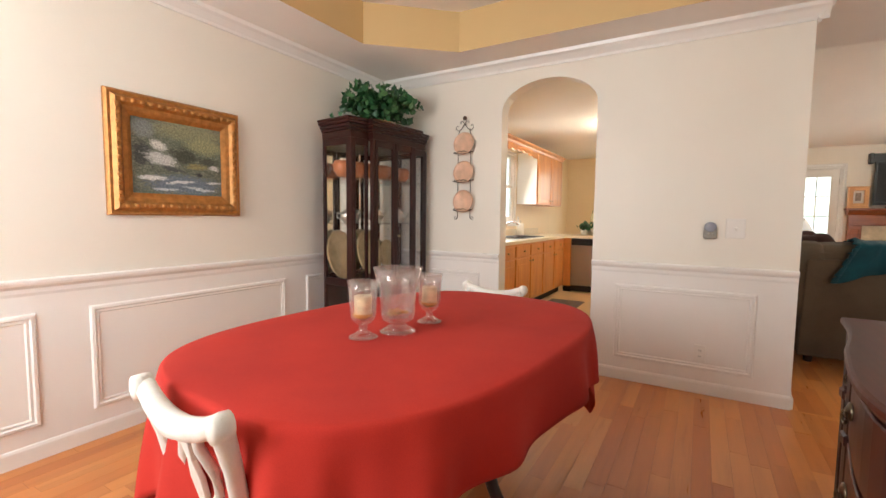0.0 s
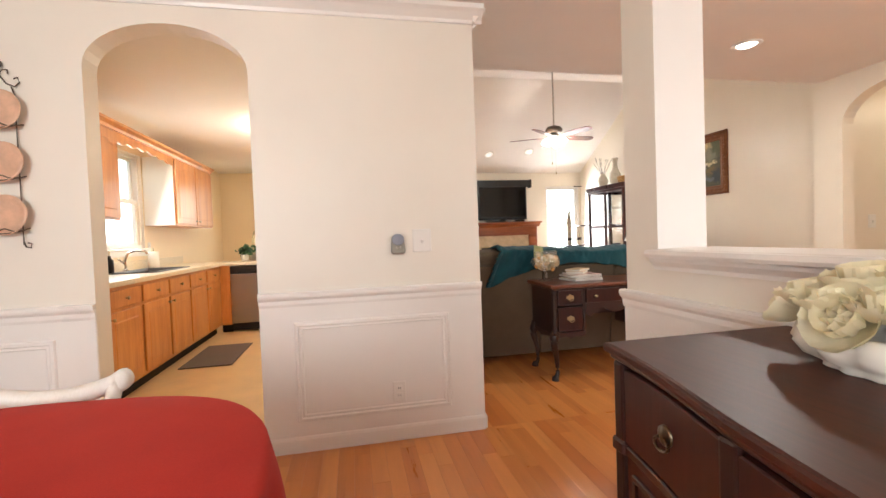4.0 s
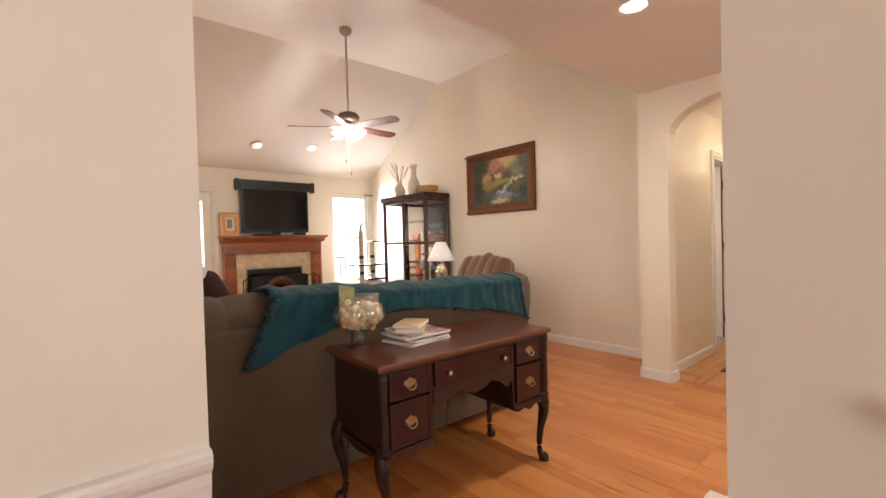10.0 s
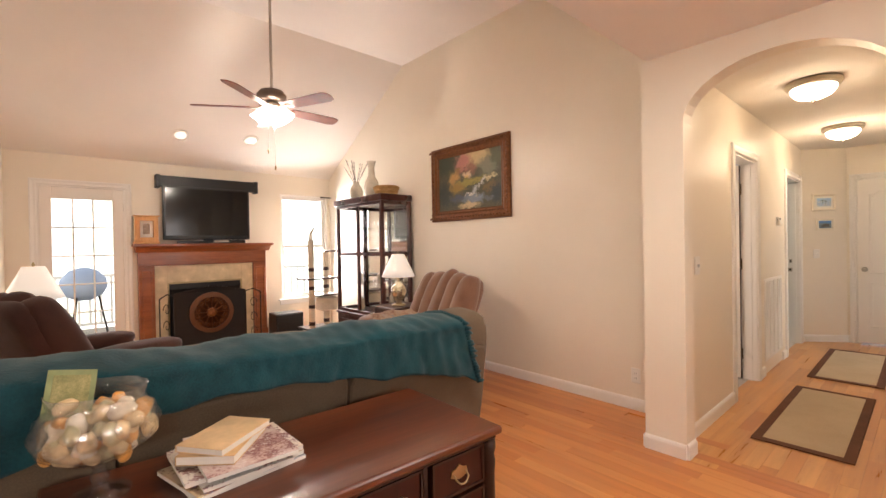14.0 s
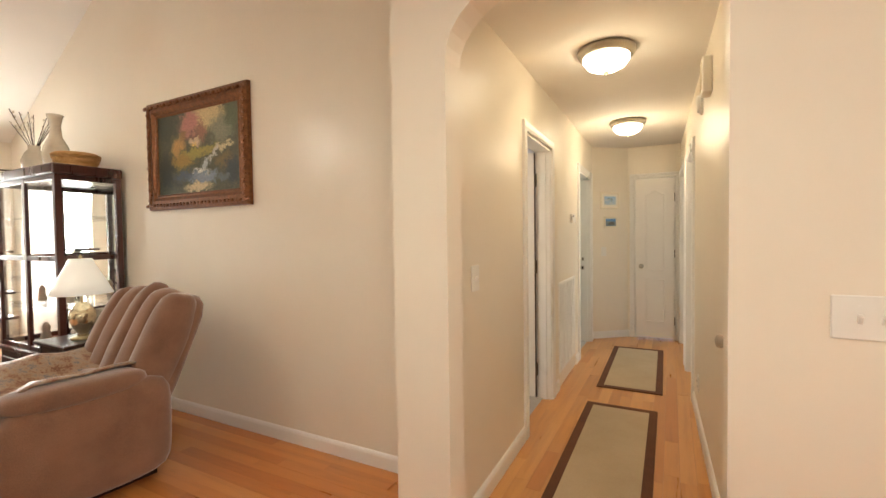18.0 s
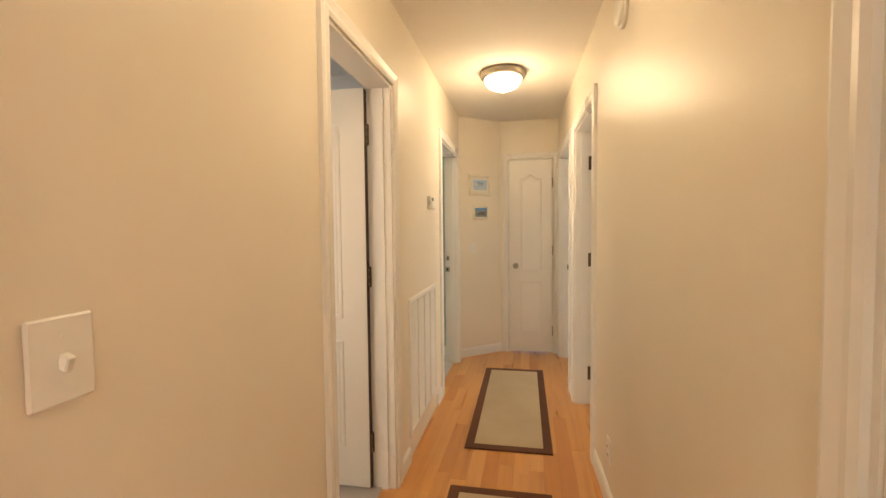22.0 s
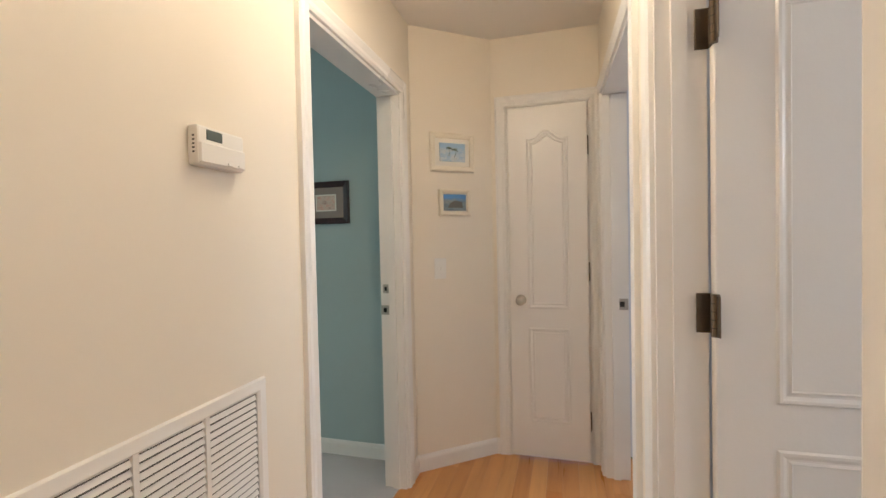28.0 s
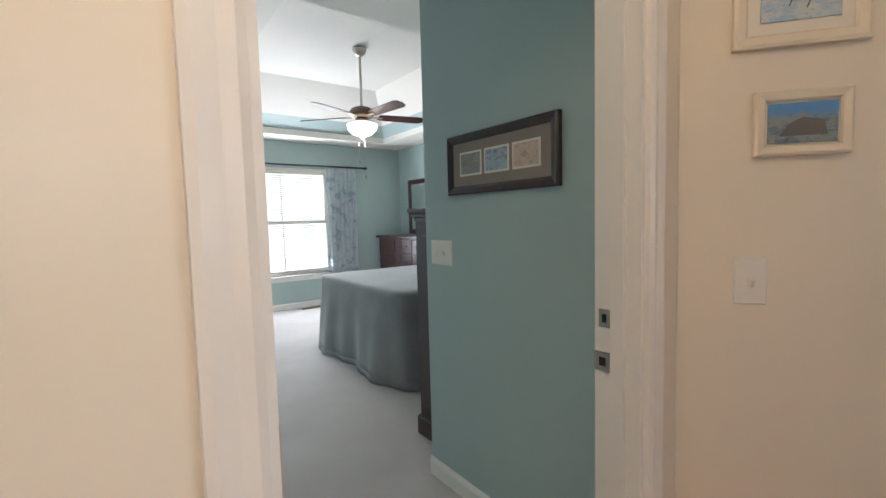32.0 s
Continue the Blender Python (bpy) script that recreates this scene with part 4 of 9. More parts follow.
# patio door
th = thing("door_5", "white glazed patio door with nine upper panes and deck beyond", "door", None, "", "structure")
yd = TVY + 0.03
for nm, b in (("stile", (0.9, 1.005, 0.03, 2.06)), ("stile", (1.56, 1.665, 0.03, 2.06)), ("top_rail", (1.005, 1.56, 1.93, 2.06)), ("bottom_rail", (1.005, 1.56, 0.03, 0.27))):
    part(nm, box(b[0], b[1], yd, yd + 0.045, b[2], b[3], 0.003), M["doorw"], th)
for k in (1, 2):
    x = 1.005 + 0.555 * k / 3
    part("muntin", box(x - 0.008, x + 0.008, yd + 0.008, yd + 0.037, 0.27, 1.93, 0.003), M["doorw"], th)
for k in range(1, 5):
    z = 0.27 + 1.66 * k / 5
    part("muntin", box(1.005, 1.56, yd + 0.009, yd + 0.036, z - 0.008, z + 0.008, 0.003), M["doorw"], th)
for i in range(3):
    for k in range(5):
        p = part("pane", box(1.013 + 0.185 * i, 1.182 + 0.185 * i, yd + 0.02, yd + 0.024, 0.278 + 0.332 * k, 0.594 + 0.332 * k), M["pane"], th)
        p.visible_shadow = False
kb = lathe([(0.028, 0), (0.028, 0.006), (0.012, 0.012), (0.012, 0.03), (0.026, 0.045), (0.024, 0.06), (0.008, 0.066)], 16)
part("knob", moved(kb, pose(0.955, yd, 0.95, 90)), M["nickel"], th, "satin nickel knob", True)
kb = lathe([(0.028, 0), (0.028, 0.01), (0.02, 0.014)], 16)
part("deadbolt", moved(kb, pose(0.955, yd, 1.08, 90)), M["nickel"], th, "nickel deadbolt", True)
for z in (0.25, 1.05, 1.85):
    part("hinge", box(1.664, 1.684, yd - 0.012, yd + 0.004, z - 0.05, z + 0.05, 0.002), M["nickel"], th)
casing("door_casing_7", 0.885, 1.68, 2.075, Matrix.Translation((0, TVY, 0)), -1, "white casing of the patio door")


def sash_window(name, x0, x1, z0, z1, y, m, label, rows=2, cols=2, depth=0.05):
    """A double-hung window in an opening; drawn along x, inside towards -y."""
    th = thing(name, label, "window", m, "", "structure")
    part("frame", ring_frame([(x0, z0), (x1, z0), (x1, z1), (x0, z1)], 0.035, [(0, -y), (0, -y + 0.05), (1, -y + 0.05), (1, -y)]), M["trim"], th)
    mid = (z0 + z1) / 2
    for k, (a, b, o) in enumerate(((z0 + 0.03, mid + 0.02, 0.0), (mid - 0.02, z1 - 0.03, 0.035))):
        part("sash", ring_frame([(x0 + 0.03, a), (x1 - 0.03, a), (x1 - 0.03, b), (x0 + 0.03, b)], 0.04, [(0, -y - o), (0, -y - o + 0.03), (1, -y - o + 0.03), (1, -y - o)]), M["trim"], th)
        p = part("pane", box(x0 + 0.06, x1 - 0.06, y + o - 0.015, y + o - 0.011, a + 0.03, b - 0.03), M["pane"], th)
        p.visible_shadow = False
        for c in range(1, cols):
            x = x0 + (x1 - x0) * c / cols
            part("muntin", box(x - 0.008, x + 0.008, y + o - 0.024, y + o - 0.004, a + 0.03, b - 0.03), M["trim"], th)
        for r in range(1, rows):
            z = a + (b - a) * r / rows
            part("muntin", box(x0 + 0.06, x1 - 0.06, y + o - 0.025, y + o - 0.003, z - 0.008, z + 0.008), M["trim"], th)
    part("stool", box(x0 - 0.05, x1 + 0.05, -0.035, 0.05, z0 - 0.025, z0, 0.006), M["trim"], th)
    part("apron", box(x0 - 0.03, x1 + 0.03, -0.014, 0, z0 - 0.085, z0 - 0.025, 0.003), M["trim"], th)
    return th


sash_window("window_1", 3.6, 4.385, 0.54, 2.14, 0.08, Matrix.Translation((0, TVY, 0)), "white double-hung window flooded with daylight", 2, 1)
sash_window("window_2", -6.42, -5.3, 1.14, 2.2, 0.08, pose(-2.85, 0, 0, 0, 0, 90) @ Matrix.Diagonal((-1, 1, 1, 1)) @ Matrix.Diagonal((1, 1, 1, 1)), "white kitchen window over the sink", 1, 1)
sash_window("window_3", 8.3, 9.75, 0.5, 2.08, 0.08, Matrix.Translation((0, 9.98, 0)), "wide white bedroom window flooded with daylight", 1, 2)
sash_window("window_4", -2.8, -1.2, 0.9, 2.35, 0.08, pose(0, -1.3, 0, 0, 0, 180) @ Matrix.Translation((4.0, 0, 0)), "white front window of the dining room", 2, 3)
# added window behind the foyer ceiling fill, out of view
sash_window("window_5", 1.6, 3.2, 0.8, 2.4, 0.08, pose(0, -1.3, 0, 0, 0, 180) @ Matrix.Translation((-4.8, 0, 0)), "white front window of the foyer, added out of view", 2, 2)
# added window that goes with the foyer side fill, out of view
sash_window("window_7", -0.6, 1.0, 0.9, 2.25, 0.08, pose(3.85, 0, 0, 0, 0, -90), "white side window of the foyer, added out of view", 2, 2)
# assumed window for the breakfast fill, out of view
sash_window("window_6", -1.8, -0.2, 0.8, 2.2, 0.08, Matrix.Translation((0, TVY, 0)), "white breakfast area window, added out of view", 2, 2)


# ---- plates, grilles, lamps ----
def switch_plate(m, gangs=1, label="white plastic toggle switch plate on the wall", kind="toggle"):
    """Face towards -y at y 0."""
    name = "outlet_plate" if kind == "outlet" else "switch_plate"
    th = thing(name, label, "outlet" if kind == "outlet" else "light switch", m)
    w = 0.036 + 0.045 * (gangs - 1)
    part("cover", box(-w, w, -0.007, 0, -0.058, 0.058, 0.003), M["plate"], th)
    for g in range(gangs):
        x = (g - (gangs - 1) / 2) * 0.046
        if kind == "outlet":
            for z in (-0.02, 0.02):
                part("socket", box(x - 0.017, x + 0.017, -0.0095, -0.006, z - 0.014, z + 0.014, 0.002), M["plate"], th)
                for s in (-0.006, 0.006):
                    part("slot", box(x + s - 0.0012, x + s + 0.0012, -0.0105, -0.009, z - 0.005, z + 0.006), M["dark_slot"], th)
        else:
            part("toggle", moved(box(-0.005, 0.005, -0.016, 0.0, -0.011, 0.011, 0.002), Matrix.Translation((x, -0.005, 0)) @ pose(0, 0, 0, 22)), M["plate"], th)
            for z in (-0.03, 0.03):
                part("screw", moved(lathe([(0.003, 0), (0.003, 0.0015)], 8), Matrix.Translation((x, -0.0065, z)) @ pose(0, 0, 0, 90)), M["plate"], th)
    return th


AW = Matrix.Translation((0, 3.235, 0))
switch_plate(AW @ Matrix.Translation((-0.095, 0, 1.135)) @ Matrix.Diagonal((1.5, 1, 1.12, 1)), 1, "white single switch plate on the ivory wall")
switch_plate(Matrix.Translation((-0.258, 3.228, 0.28)), 1, "white outlet in the wainscot panel", "outlet")
switch_plate(pose(3.85, 2.668, 1.13, 0, 0, -90), 2, "white double switch plate beside the hallway arch")
switch_plate(pose(4.42, 4.45, 0.27, 0, 0, -90), 1, "white outlet above the baseboard", "outlet")
switch_plate(HLM @ Matrix.Translation((4.305, 0, 1.148)) @ Matrix.Diagonal((1.3, 1, 1.08, 1)), 1, "cream switch plate on the hallway wall")
switch_plate(HRM @ pose(5.95, 0, 0.27, 0, 0, 180), 1, "white outlet on the hallway wall", "outlet")
switch_plate(pose(8.29, 5.13, 1.135, 0, 0, -90), 2, "white double switch plate on the blue wall")
DIAGM = pose(d0.x, d0.y, 0, 0, 0, math.degrees(math.atan2(d1.y - d0.y, d1.x - d0.x)))
switch_plate(DIAGM @ Matrix.Translation((0.16, 0, 1.125)), 1, "cream switch plate on the slanting wall")
switch_plate(pose(0.245, 3.3, 1.2, 0, 0, 90), 1, "cream switch plate on the end of the wall")
switch_plate(pose(LX(7.1), 7.1, 1.17, 0, 0, 86.6), 1, "white switch plate by the kitchen opening")

# oval device
th = thing("air_freshener", "grey air freshener with a round lens on the ivory wall", "air freshener", AW @ Matrix.Translation((-0.235, 0, 1.118)) @ Matrix.Diagonal((0.82, 0.85, 0.92, 1)))
b = box(-0.05, 0.05, -0.045, 0, -0.062, 0.05, 0.021, seg=4)
for v in b.verts:
    k = (v.co.z + 0.062) / 0.112
    v.co.x *= 1.0 - 0.16 * k * k
    v.co.y *= 1.0 - 0.45 * k
part("shell", b, paint("grey_plastic", srgb(156, 152, 140), 0.35), th, "", True)
b = lathe([(0.0, 0), (0.041, 0), (0.043, 0.006), (0.038, 0.009), (0.036, 0.006), (0.0, 0.006)], 28)
part("lens", moved(b, pose(0, -0.034, 0.026, 66) @ Matrix.Diagonal((1, 0.88, 1, 1))), paint("blue_grey_lens", srgb(152, 154, 164), 0.2), th, "round blue-grey lens", True)
for x in (-0.012, 0.013):
    part("button", moved(lathe([(0.008, 0), (0.007, 0.004), (0.003, 0.006)], 14), pose(x, -0.041, -0.022, 90)), M["nickel"], th, "chrome button", True)

# thermostat
th = thing("thermostat", "white plastic thermostat with a small grey display", "thermostat", HLM @ Matrix.Translation((6.788, 0, 1.508)) @ Matrix.Diagonal((0.85, 1, 0.88, 1)))
part("body", box(-0.085, 0.085, -0.028, 0, -0.05, 0.05, 0.006, seg=2), M["plate"], th)
part("cover", box(-0.083, 0.083, -0.034, -0.026, -0.046, 0.008, 0.004), M["plate"], th)
part("display", box(-0.055, 0.0, -0.0295, -0.027, 0.016, 0.042, 0.001), paint("grey_lcd", srgb(96, 104, 98), 0.2), th, "grey display")
for x in (0.02, 0.06):
    part("button", box(x - 0.009, x + 0.009, -0.037, -0.033, -0.042, -0.034, 0.001), M["plate"], th)
for k in range(5):
    part("vent_slot", box(-0.0855, -0.07, -0.02, -0.014, -0.02 + 0.01 * k, -0.016 + 0.01 * k), M["dark_slot"], th)

# return air grille with slats
GX0, GX1, GZ0, GZ1 = 6.185, 6.945, 0.125, 0.93
th = thing("return_air_grille", "white metal return air grille with angled slats", "grille", HLM)
part("frame", ring_frame([(GX0, GZ0), (GX1, GZ0), (GX1, GZ1), (GX0, GZ1)], 0.035, [(0, 0), (0.1, 0.008), (0.8, 0.01), (1, 0.004), (1, 0)]), M["trim"], th)
# grey sheet imitates the shade in the gaps between slats
part("backing", box(GX0 + 0.03, GX1 - 0.03, -0.001, 0.004, GZ0 + 0.03, GZ1 - 0.03), paint("grille_gap_grey", srgb(110, 108, 104), 0.9), th)
slat = mesh_of(moved(box(-0.5, 0.5, -0.0008, 0.0008, -0.0062, 0.0062), pose(0, 0, 0, -24)), "slat", M["trim"])
ns = 41
for c in range(4):
    w = (GX1 - GX0 - 0.07) / 4
    cx = GX0 + 0.035 + w * (c + 0.5)
    if c:
        part("divider", box(cx - w / 2 - 0.006, cx - w / 2 + 0.006, -0.01, 0, GZ0 + 0.03, GZ1 - 0.03), M["trim"], th)
    for k in range(ns):
        o = new("slat", slat)
        o.parent = th
        o.matrix_basis = Matrix.Translation((cx, -0.004, GZ0 + 0.045 + (GZ1 - GZ0 - 0.09) * k / (ns - 1))) @ Matrix.Diagonal((w - 0.012, 1, 1, 1))

# smoke alarm, chime boxes
th = thing("smoke_alarm", "round cream smoke alarm high on the hallway wall", "smoke alarm", HRM @ pose(5.72, 0, 2.2, 0, 0, 180))
part("base", moved(lathe([(0.07, 0), (0.07, 0.012), (0.062, 0.016)], 24), pose(0, 0, 0, 90)), M["plate"], th, "", True)
part("cap", moved(lathe([(0.055, 0.012), (0.055, 0.03), (0.04, 0.036), (0.01, 0.038)], 24), pose(0, 0, 0, 90)), M["plate"], th, "", True)
for nm, m in (("door_chime", HRM @ pose(5.22, 0, 2.22, 0, 0, 180)), ("door_chime", pose(3.85, 2.49, 2.12, 0, 0, -90))):
    th = thing(nm, "cream plastic door chime box high on the wall", "door chime", m)
    part("body", box(-0.065, 0.065, -0.05, 0, -0.1, 0.1, 0.008, seg=2), M["plate"], th)
    part("grille", box(-0.045, 0.045, -0.053, -0.049, -0.075, 0.075, 0.002), paint("beige_grille", srgb(208, 196, 172), 0.6), th)


def flush_light(x, y):
    th = thing("ceiling_light", "lit flush ceiling light with a white glass bowl and nickel rim", "ceiling light", Matrix.Translation((x, y, CE)), "hallway ceiling lights")
    part("rim", lathe([(0.165, 0), (0.168, -0.02), (0.158, -0.042), (0.134, -0.05)], 32), M["nickel"], th, "brushed nickel rim", True)
    g = part("bowl", lathe([(0.135, -0.045), (0.132, -0.07), (0.108, -0.102), (0.062, -0.124), (0.012, -0.13)], 32), M["bulb_hall"], th, "glowing white glass bowl", True)
    part("finial", lathe([(0.012, -0.128), (0.016, -0.136), (0.008, -0.15), (0.002, -0.154)], 14), M["nickel"], th, "", True)


flush_light(5.17, 3.47)
flush_light(7.06, 3.505)


def can_light(m, label="recessed ceiling light with a white trim ring", lens="bulb_hot"):
    th = thing("recessed_light", label, "recessed light", m, "recessed ceiling lights")
    part("trim_ring", lathe([(0.098, 0.0), (0.096, -0.006), (0.07, -0.01), (0.066, -0.002)], 28), M["plate"], th, "", True)
    part("lens", lathe([(0.068, -0.001), (0.06, -0.005), (0.01, -0.008)], 24), M[lens], th, "glowing lens", True)


can_light(Matrix.Translation((2.37, 3.44, CE)))
SLOPE = -math.degrees(math.atan((VAULT - 2.43) / (TVY - VAULT_Y)))
zs = lambda y: 2.43 + (TVY - y) * (VAULT - 2.43) / (TVY - VAULT_Y)
for x, y in ((2.2, 9.0), (3.01, 8.93)):
    can_light(pose(x, y, zs(y) - 0.003, SLOPE), "recessed light in the sloping ceiling", "bulb_dim")


def ceiling_fan(m, rod, blades, label, tulips=True, name="ceiling_fan", turn=0.0, blade_mat="mahog_red", rad=0.66):
    """Hung from z 0; the hub is rod lower."""
    th = thing(name, label, "ceiling fan", m)
    part("canopy", lathe([(0.068, 0), (0.07, -0.015), (0.06, -0.05), (0.03, -0.075), (0.016, -0.08)], 24), M["nickel"], th, "", True)
    part("rod", lathe([(0.012, -0.06), (0.012, -rod + 0.03)], 12), M["nickel"], th)
    part("motor", lathe([(0.03, -rod + 0.06), (0.1, -rod + 0.035), (0.125, -rod), (0.12, -rod - 0.03), (0.09, -rod - 0.055), (0.04, -rod - 0.06)], 30), M["pewter"], th, "", True)
    for k in range(blades):
        a = turn + 360 / blades * k
        R = pose(0, 0, -rod - (0.115 if tulips else 0.045), 0, 0, a)
        part("blade_iron", moved(box(0.09, 0.21, -0.018, 0.018, -0.004, 0.004, 0.002), R), M["nickel"], th)
        pts = [(0.17, -0.05), (0.25, -0.06), (rad - 0.06, -0.068), (rad - 0.015, -0.05), (rad, 0.0), (rad - 0.015, 0.05), (rad - 0.06, 0.068), (0.25, 0.06), (0.17, 0.05)]
        part("blade", moved(prism(pts, -0.004, 0.004, bevel=0.002), R @ pose(0, 0, 0.006, -13)), M[blade_mat], th, "reddish wooden blade")
    part("light_kit", lathe([(0.04, -rod - 0.055), (0.07, -rod - 0.075), (0.07, -rod - 0.1), (0.03, -rod - 0.125)], 24), M["nickel"], th, "", True)
    if tulips:
        for k in range(4):
            R = pose(0, 0, -rod - 0.1, 0, 0, 45 + 90 * k) @ pose(0.06, 0, 0, 0, -38, 0)
            part("lamp_arm", moved(lathe([(0.016, 0.01), (0.02, -0.02), (0.024, -0.03)], 12), R), M["nickel"], th)
            part("shade", moved(lathe([(0.026, -0.025), (0.04, -0.06), (0.05, -0.1), (0.064, -0.135), (0.06, -0.135), (0.046, -0.1), (0.03, -0.05)], 20), R), M["bulb_fan"], th, "lit frosted tulip shade", True)
    else:
        part("bowl", lathe([(0.1, -rod - 0.1), (0.15, -rod - 0.12), (0.14, -rod - 0.17), (0.09, -rod - 0.215), (0.02, -rod - 0.24)], 28), M["bulb"], th, "lit frosted glass bowl", True)
        part("finial", lathe([(0.012, -rod - 0.238), (0.016, -rod - 0.25), (0.003, -rod - 0.265)], 12), M["nickel"], th)
    for x, ln in ((0.03, 0.5), (-0.03, 0.36)):
        part("pull_chain", tube([(x, 0.02, -rod - 0.12), (x, 0.02, -rod - 0.12 - ln)], 0.0018, 5), M["nickel"], th)
        part("chain_fob", lathe([(0.003, 0.02), (0.008, 0.01), (0.008, -0.01), (0.003, -0.02)], 10, None, (x, 0.02, -rod - 0.13 - ln)), M["brass"], th)
    return th


M["redblade"] = wood("red_brown_fan_blade", srgb(96, 46, 34), srgb(140, 74, 56), 0.3, 0, 9, 0.3)
M["pewter"] = paint("brown_pewter", srgb(120, 104, 92), 0.4, 300, 0.1, 0.06, metal=0.8)
M["darkblade"] = wood("dark_fan_blade", srgb(40, 16, 12), srgb(76, 32, 24), 0.5, 0, 9, 0.0)
ceiling_fan(Matrix.Translation((2.48, 6.755, VAULT)), VAULT - 2.66, 5, "nickel ceiling fan with five wooden blades and lit tulip shades", turn=5, blade_mat="redblade")
ceiling_fan(Matrix.Translation((9.09, 7.5, 2.98)), 0.62, 5, "bedroom ceiling fan with dark blades and a lit bowl", False, turn=-12, blade_mat="darkblade")


# ---- soft and shaped pieces ----
def puff(sx, sy, sz, p=4.0, cuts=5, wob=0.0, seed=0.0, at=None, bm=None):
    """A stuffed block, centred on its base, with rounded faces."""
    own = bmesh.new()
    bmesh.ops.create_cube(own, size=2.0)
    bmesh.ops.subdivide_edges(own, edges=own.edges[:], cuts=cuts, use_grid_fill=True)
    for v in own.verts:
        c = v.co
        r = (abs(c.x) ** p + abs(c.y) ** p + abs(c.z) ** p) ** (1 / p)
        q = c / r
        if wob:
            q = q * (1 + wob * noise.noise(Vector((c.x * 1.3 + seed, c.y * 1.3, c.z * 1.3 + seed))))
        v.co = Vector((q.x * sx / 2, q.y * sy / 2, (q.z + 1) * sz / 2))
    if at is not None:
        moved(own, at)
    return join(bm, own)


def sheet(nu, nv, fn, thick=0.0, bm=None):
    """A cloth-like grid: fn(u, v) gives a place, u and v from 0 to 1."""
    own = bmesh.new()
    g = [[own.verts.new(fn(i / nu, j / nv)) for j in range(nv + 1)] for i in range(nu + 1)]
    for i in range(nu):
        for j in range(nv):
            own.faces.new((g[i][j], g[i + 1][j], g[i + 1][j + 1], g[i][j + 1]))
    bmesh.ops.recalc_face_normals(own, faces=own.faces[:])
    if thick:
        bmesh.ops.solidify(own, geom=own.faces[:], thickness=thick)
    return join(bm, own)


def cabriole(h, top=0.03, bm=None, at=(0, 0, 0), out=(1, -1)):
    """A curved leg with a pad foot."""
    pts, rad = [], []
    o = Vector((*out, 0)).normalized()
    for s, k, r in ((1.0, 0.0, top * 1.2), (0.85, 0.022, top * 1.15), (0.7, 0.022, top * 0.9), (0.45, 0.0, top * 0.6), (0.2, -0.008, top * 0.48), (0.08, 0.004, top * 0.55), (0.05, 0.016, top * 0.95), (0.0, 0.02, top * 0.9)):
        pts.append(Vector(at) + o * k + Vector((0, 0, h * s)))
        rad.append(r)
    fine, fr = [], []
    for i in range(len(pts) - 1):
        p0, p1, p2, p3 = (pts[max(i - 1, 0)], pts[i], pts[i + 1], pts[min(i + 2, len(pts) - 1)])
        for j in range(4):
            t = j / 4
            fine.append(0.5 * (2 * p1 + (p2 - p0) * t + (2 * p0 - 5 * p1 + 4 * p2 - p3) * t * t + (3 * p1 - p0 - 3 * p2 + p3) * t ** 3))
            fr.append(rad[i] + (rad[i + 1] - rad[i]) * (3 * t * t - 2 * t ** 3))
    return tube(fine + [pts[-1]], 0, 14, bm, fr + [rad[-1]])


def bail_pull(x, z, y, th, mat="brass", w=0.032):
    part("backplate", moved(prism([(-w, -0.008), (-w * 0.5, -0.016), (0, -0.02), (w * 0.5, -0.016), (w, -0.008), (w * 0.85, 0.01), (w * 0.4, 0.014), (0, 0.024), (-w * 0.4, 0.014), (-w * 0.85, 0.01)], 0, 0.003), Matrix.Translation((x, y, z)) @ UPRIGHT), M[mat], th, "brass pull")
    part("bail", tube([(x - w * 0.7, y - 0.004, z), (x - w * 0.72, y - 0.016, z - 0.012), (x - w * 0.35, y - 0.02, z - 0.024), (x, y - 0.02, z - 0.027), (x + w * 0.35, y - 0.02, z - 0.024), (x + w * 0.72, y - 0.016, z - 0.012), (x + w * 0.7, y - 0.004, z)], 0.003, 6), M[mat], th)


def round_knob(x, z, y, th, mat="brass", r=0.013):
    k = lathe([(r * 0.6, 0), (r * 0.5, 0.012), (r, 0.02), (r * 0.9, 0.03), (r * 0.3, 0.034)], 14)
    part("knob", moved(k, pose(x, y, z, 90)), M[mat], th, "", True)


def framed_picture(m, w, h, fw, levels, frame_mat, art, label, mat_w=0.0, mat_mat=None, name="framed_picture", glaze=False):
    """Face towards -y, back on y 0, middle at the origin."""
    th = thing(name, label, "picture", m)
    part("frame", ring_frame([(-w / 2, -h / 2), (w / 2, -h / 2), (w / 2, h / 2), (-w / 2, h / 2)], fw, levels), frame_mat, th)
    iw, ih = w / 2 - fw + 0.004, h / 2 - fw + 0.004
    if mat_w:
        part("mount", box(-iw, iw, -0.008, -0.003, -ih, ih), mat_mat, th)
        iw, ih = iw - mat_w, ih - mat_w
    part("canvas", box(-iw, iw, -0.0125 if mat_w else -0.010, -0.004, -ih, ih), art, th)
    if glaze:
        p = part("glazing", box(-w / 2 + fw, w / 2 - fw, -0.016, -0.0145, -h / 2 + fw, h / 2 - fw), M["pane"], th)
        p.visible_shadow = False
    return th


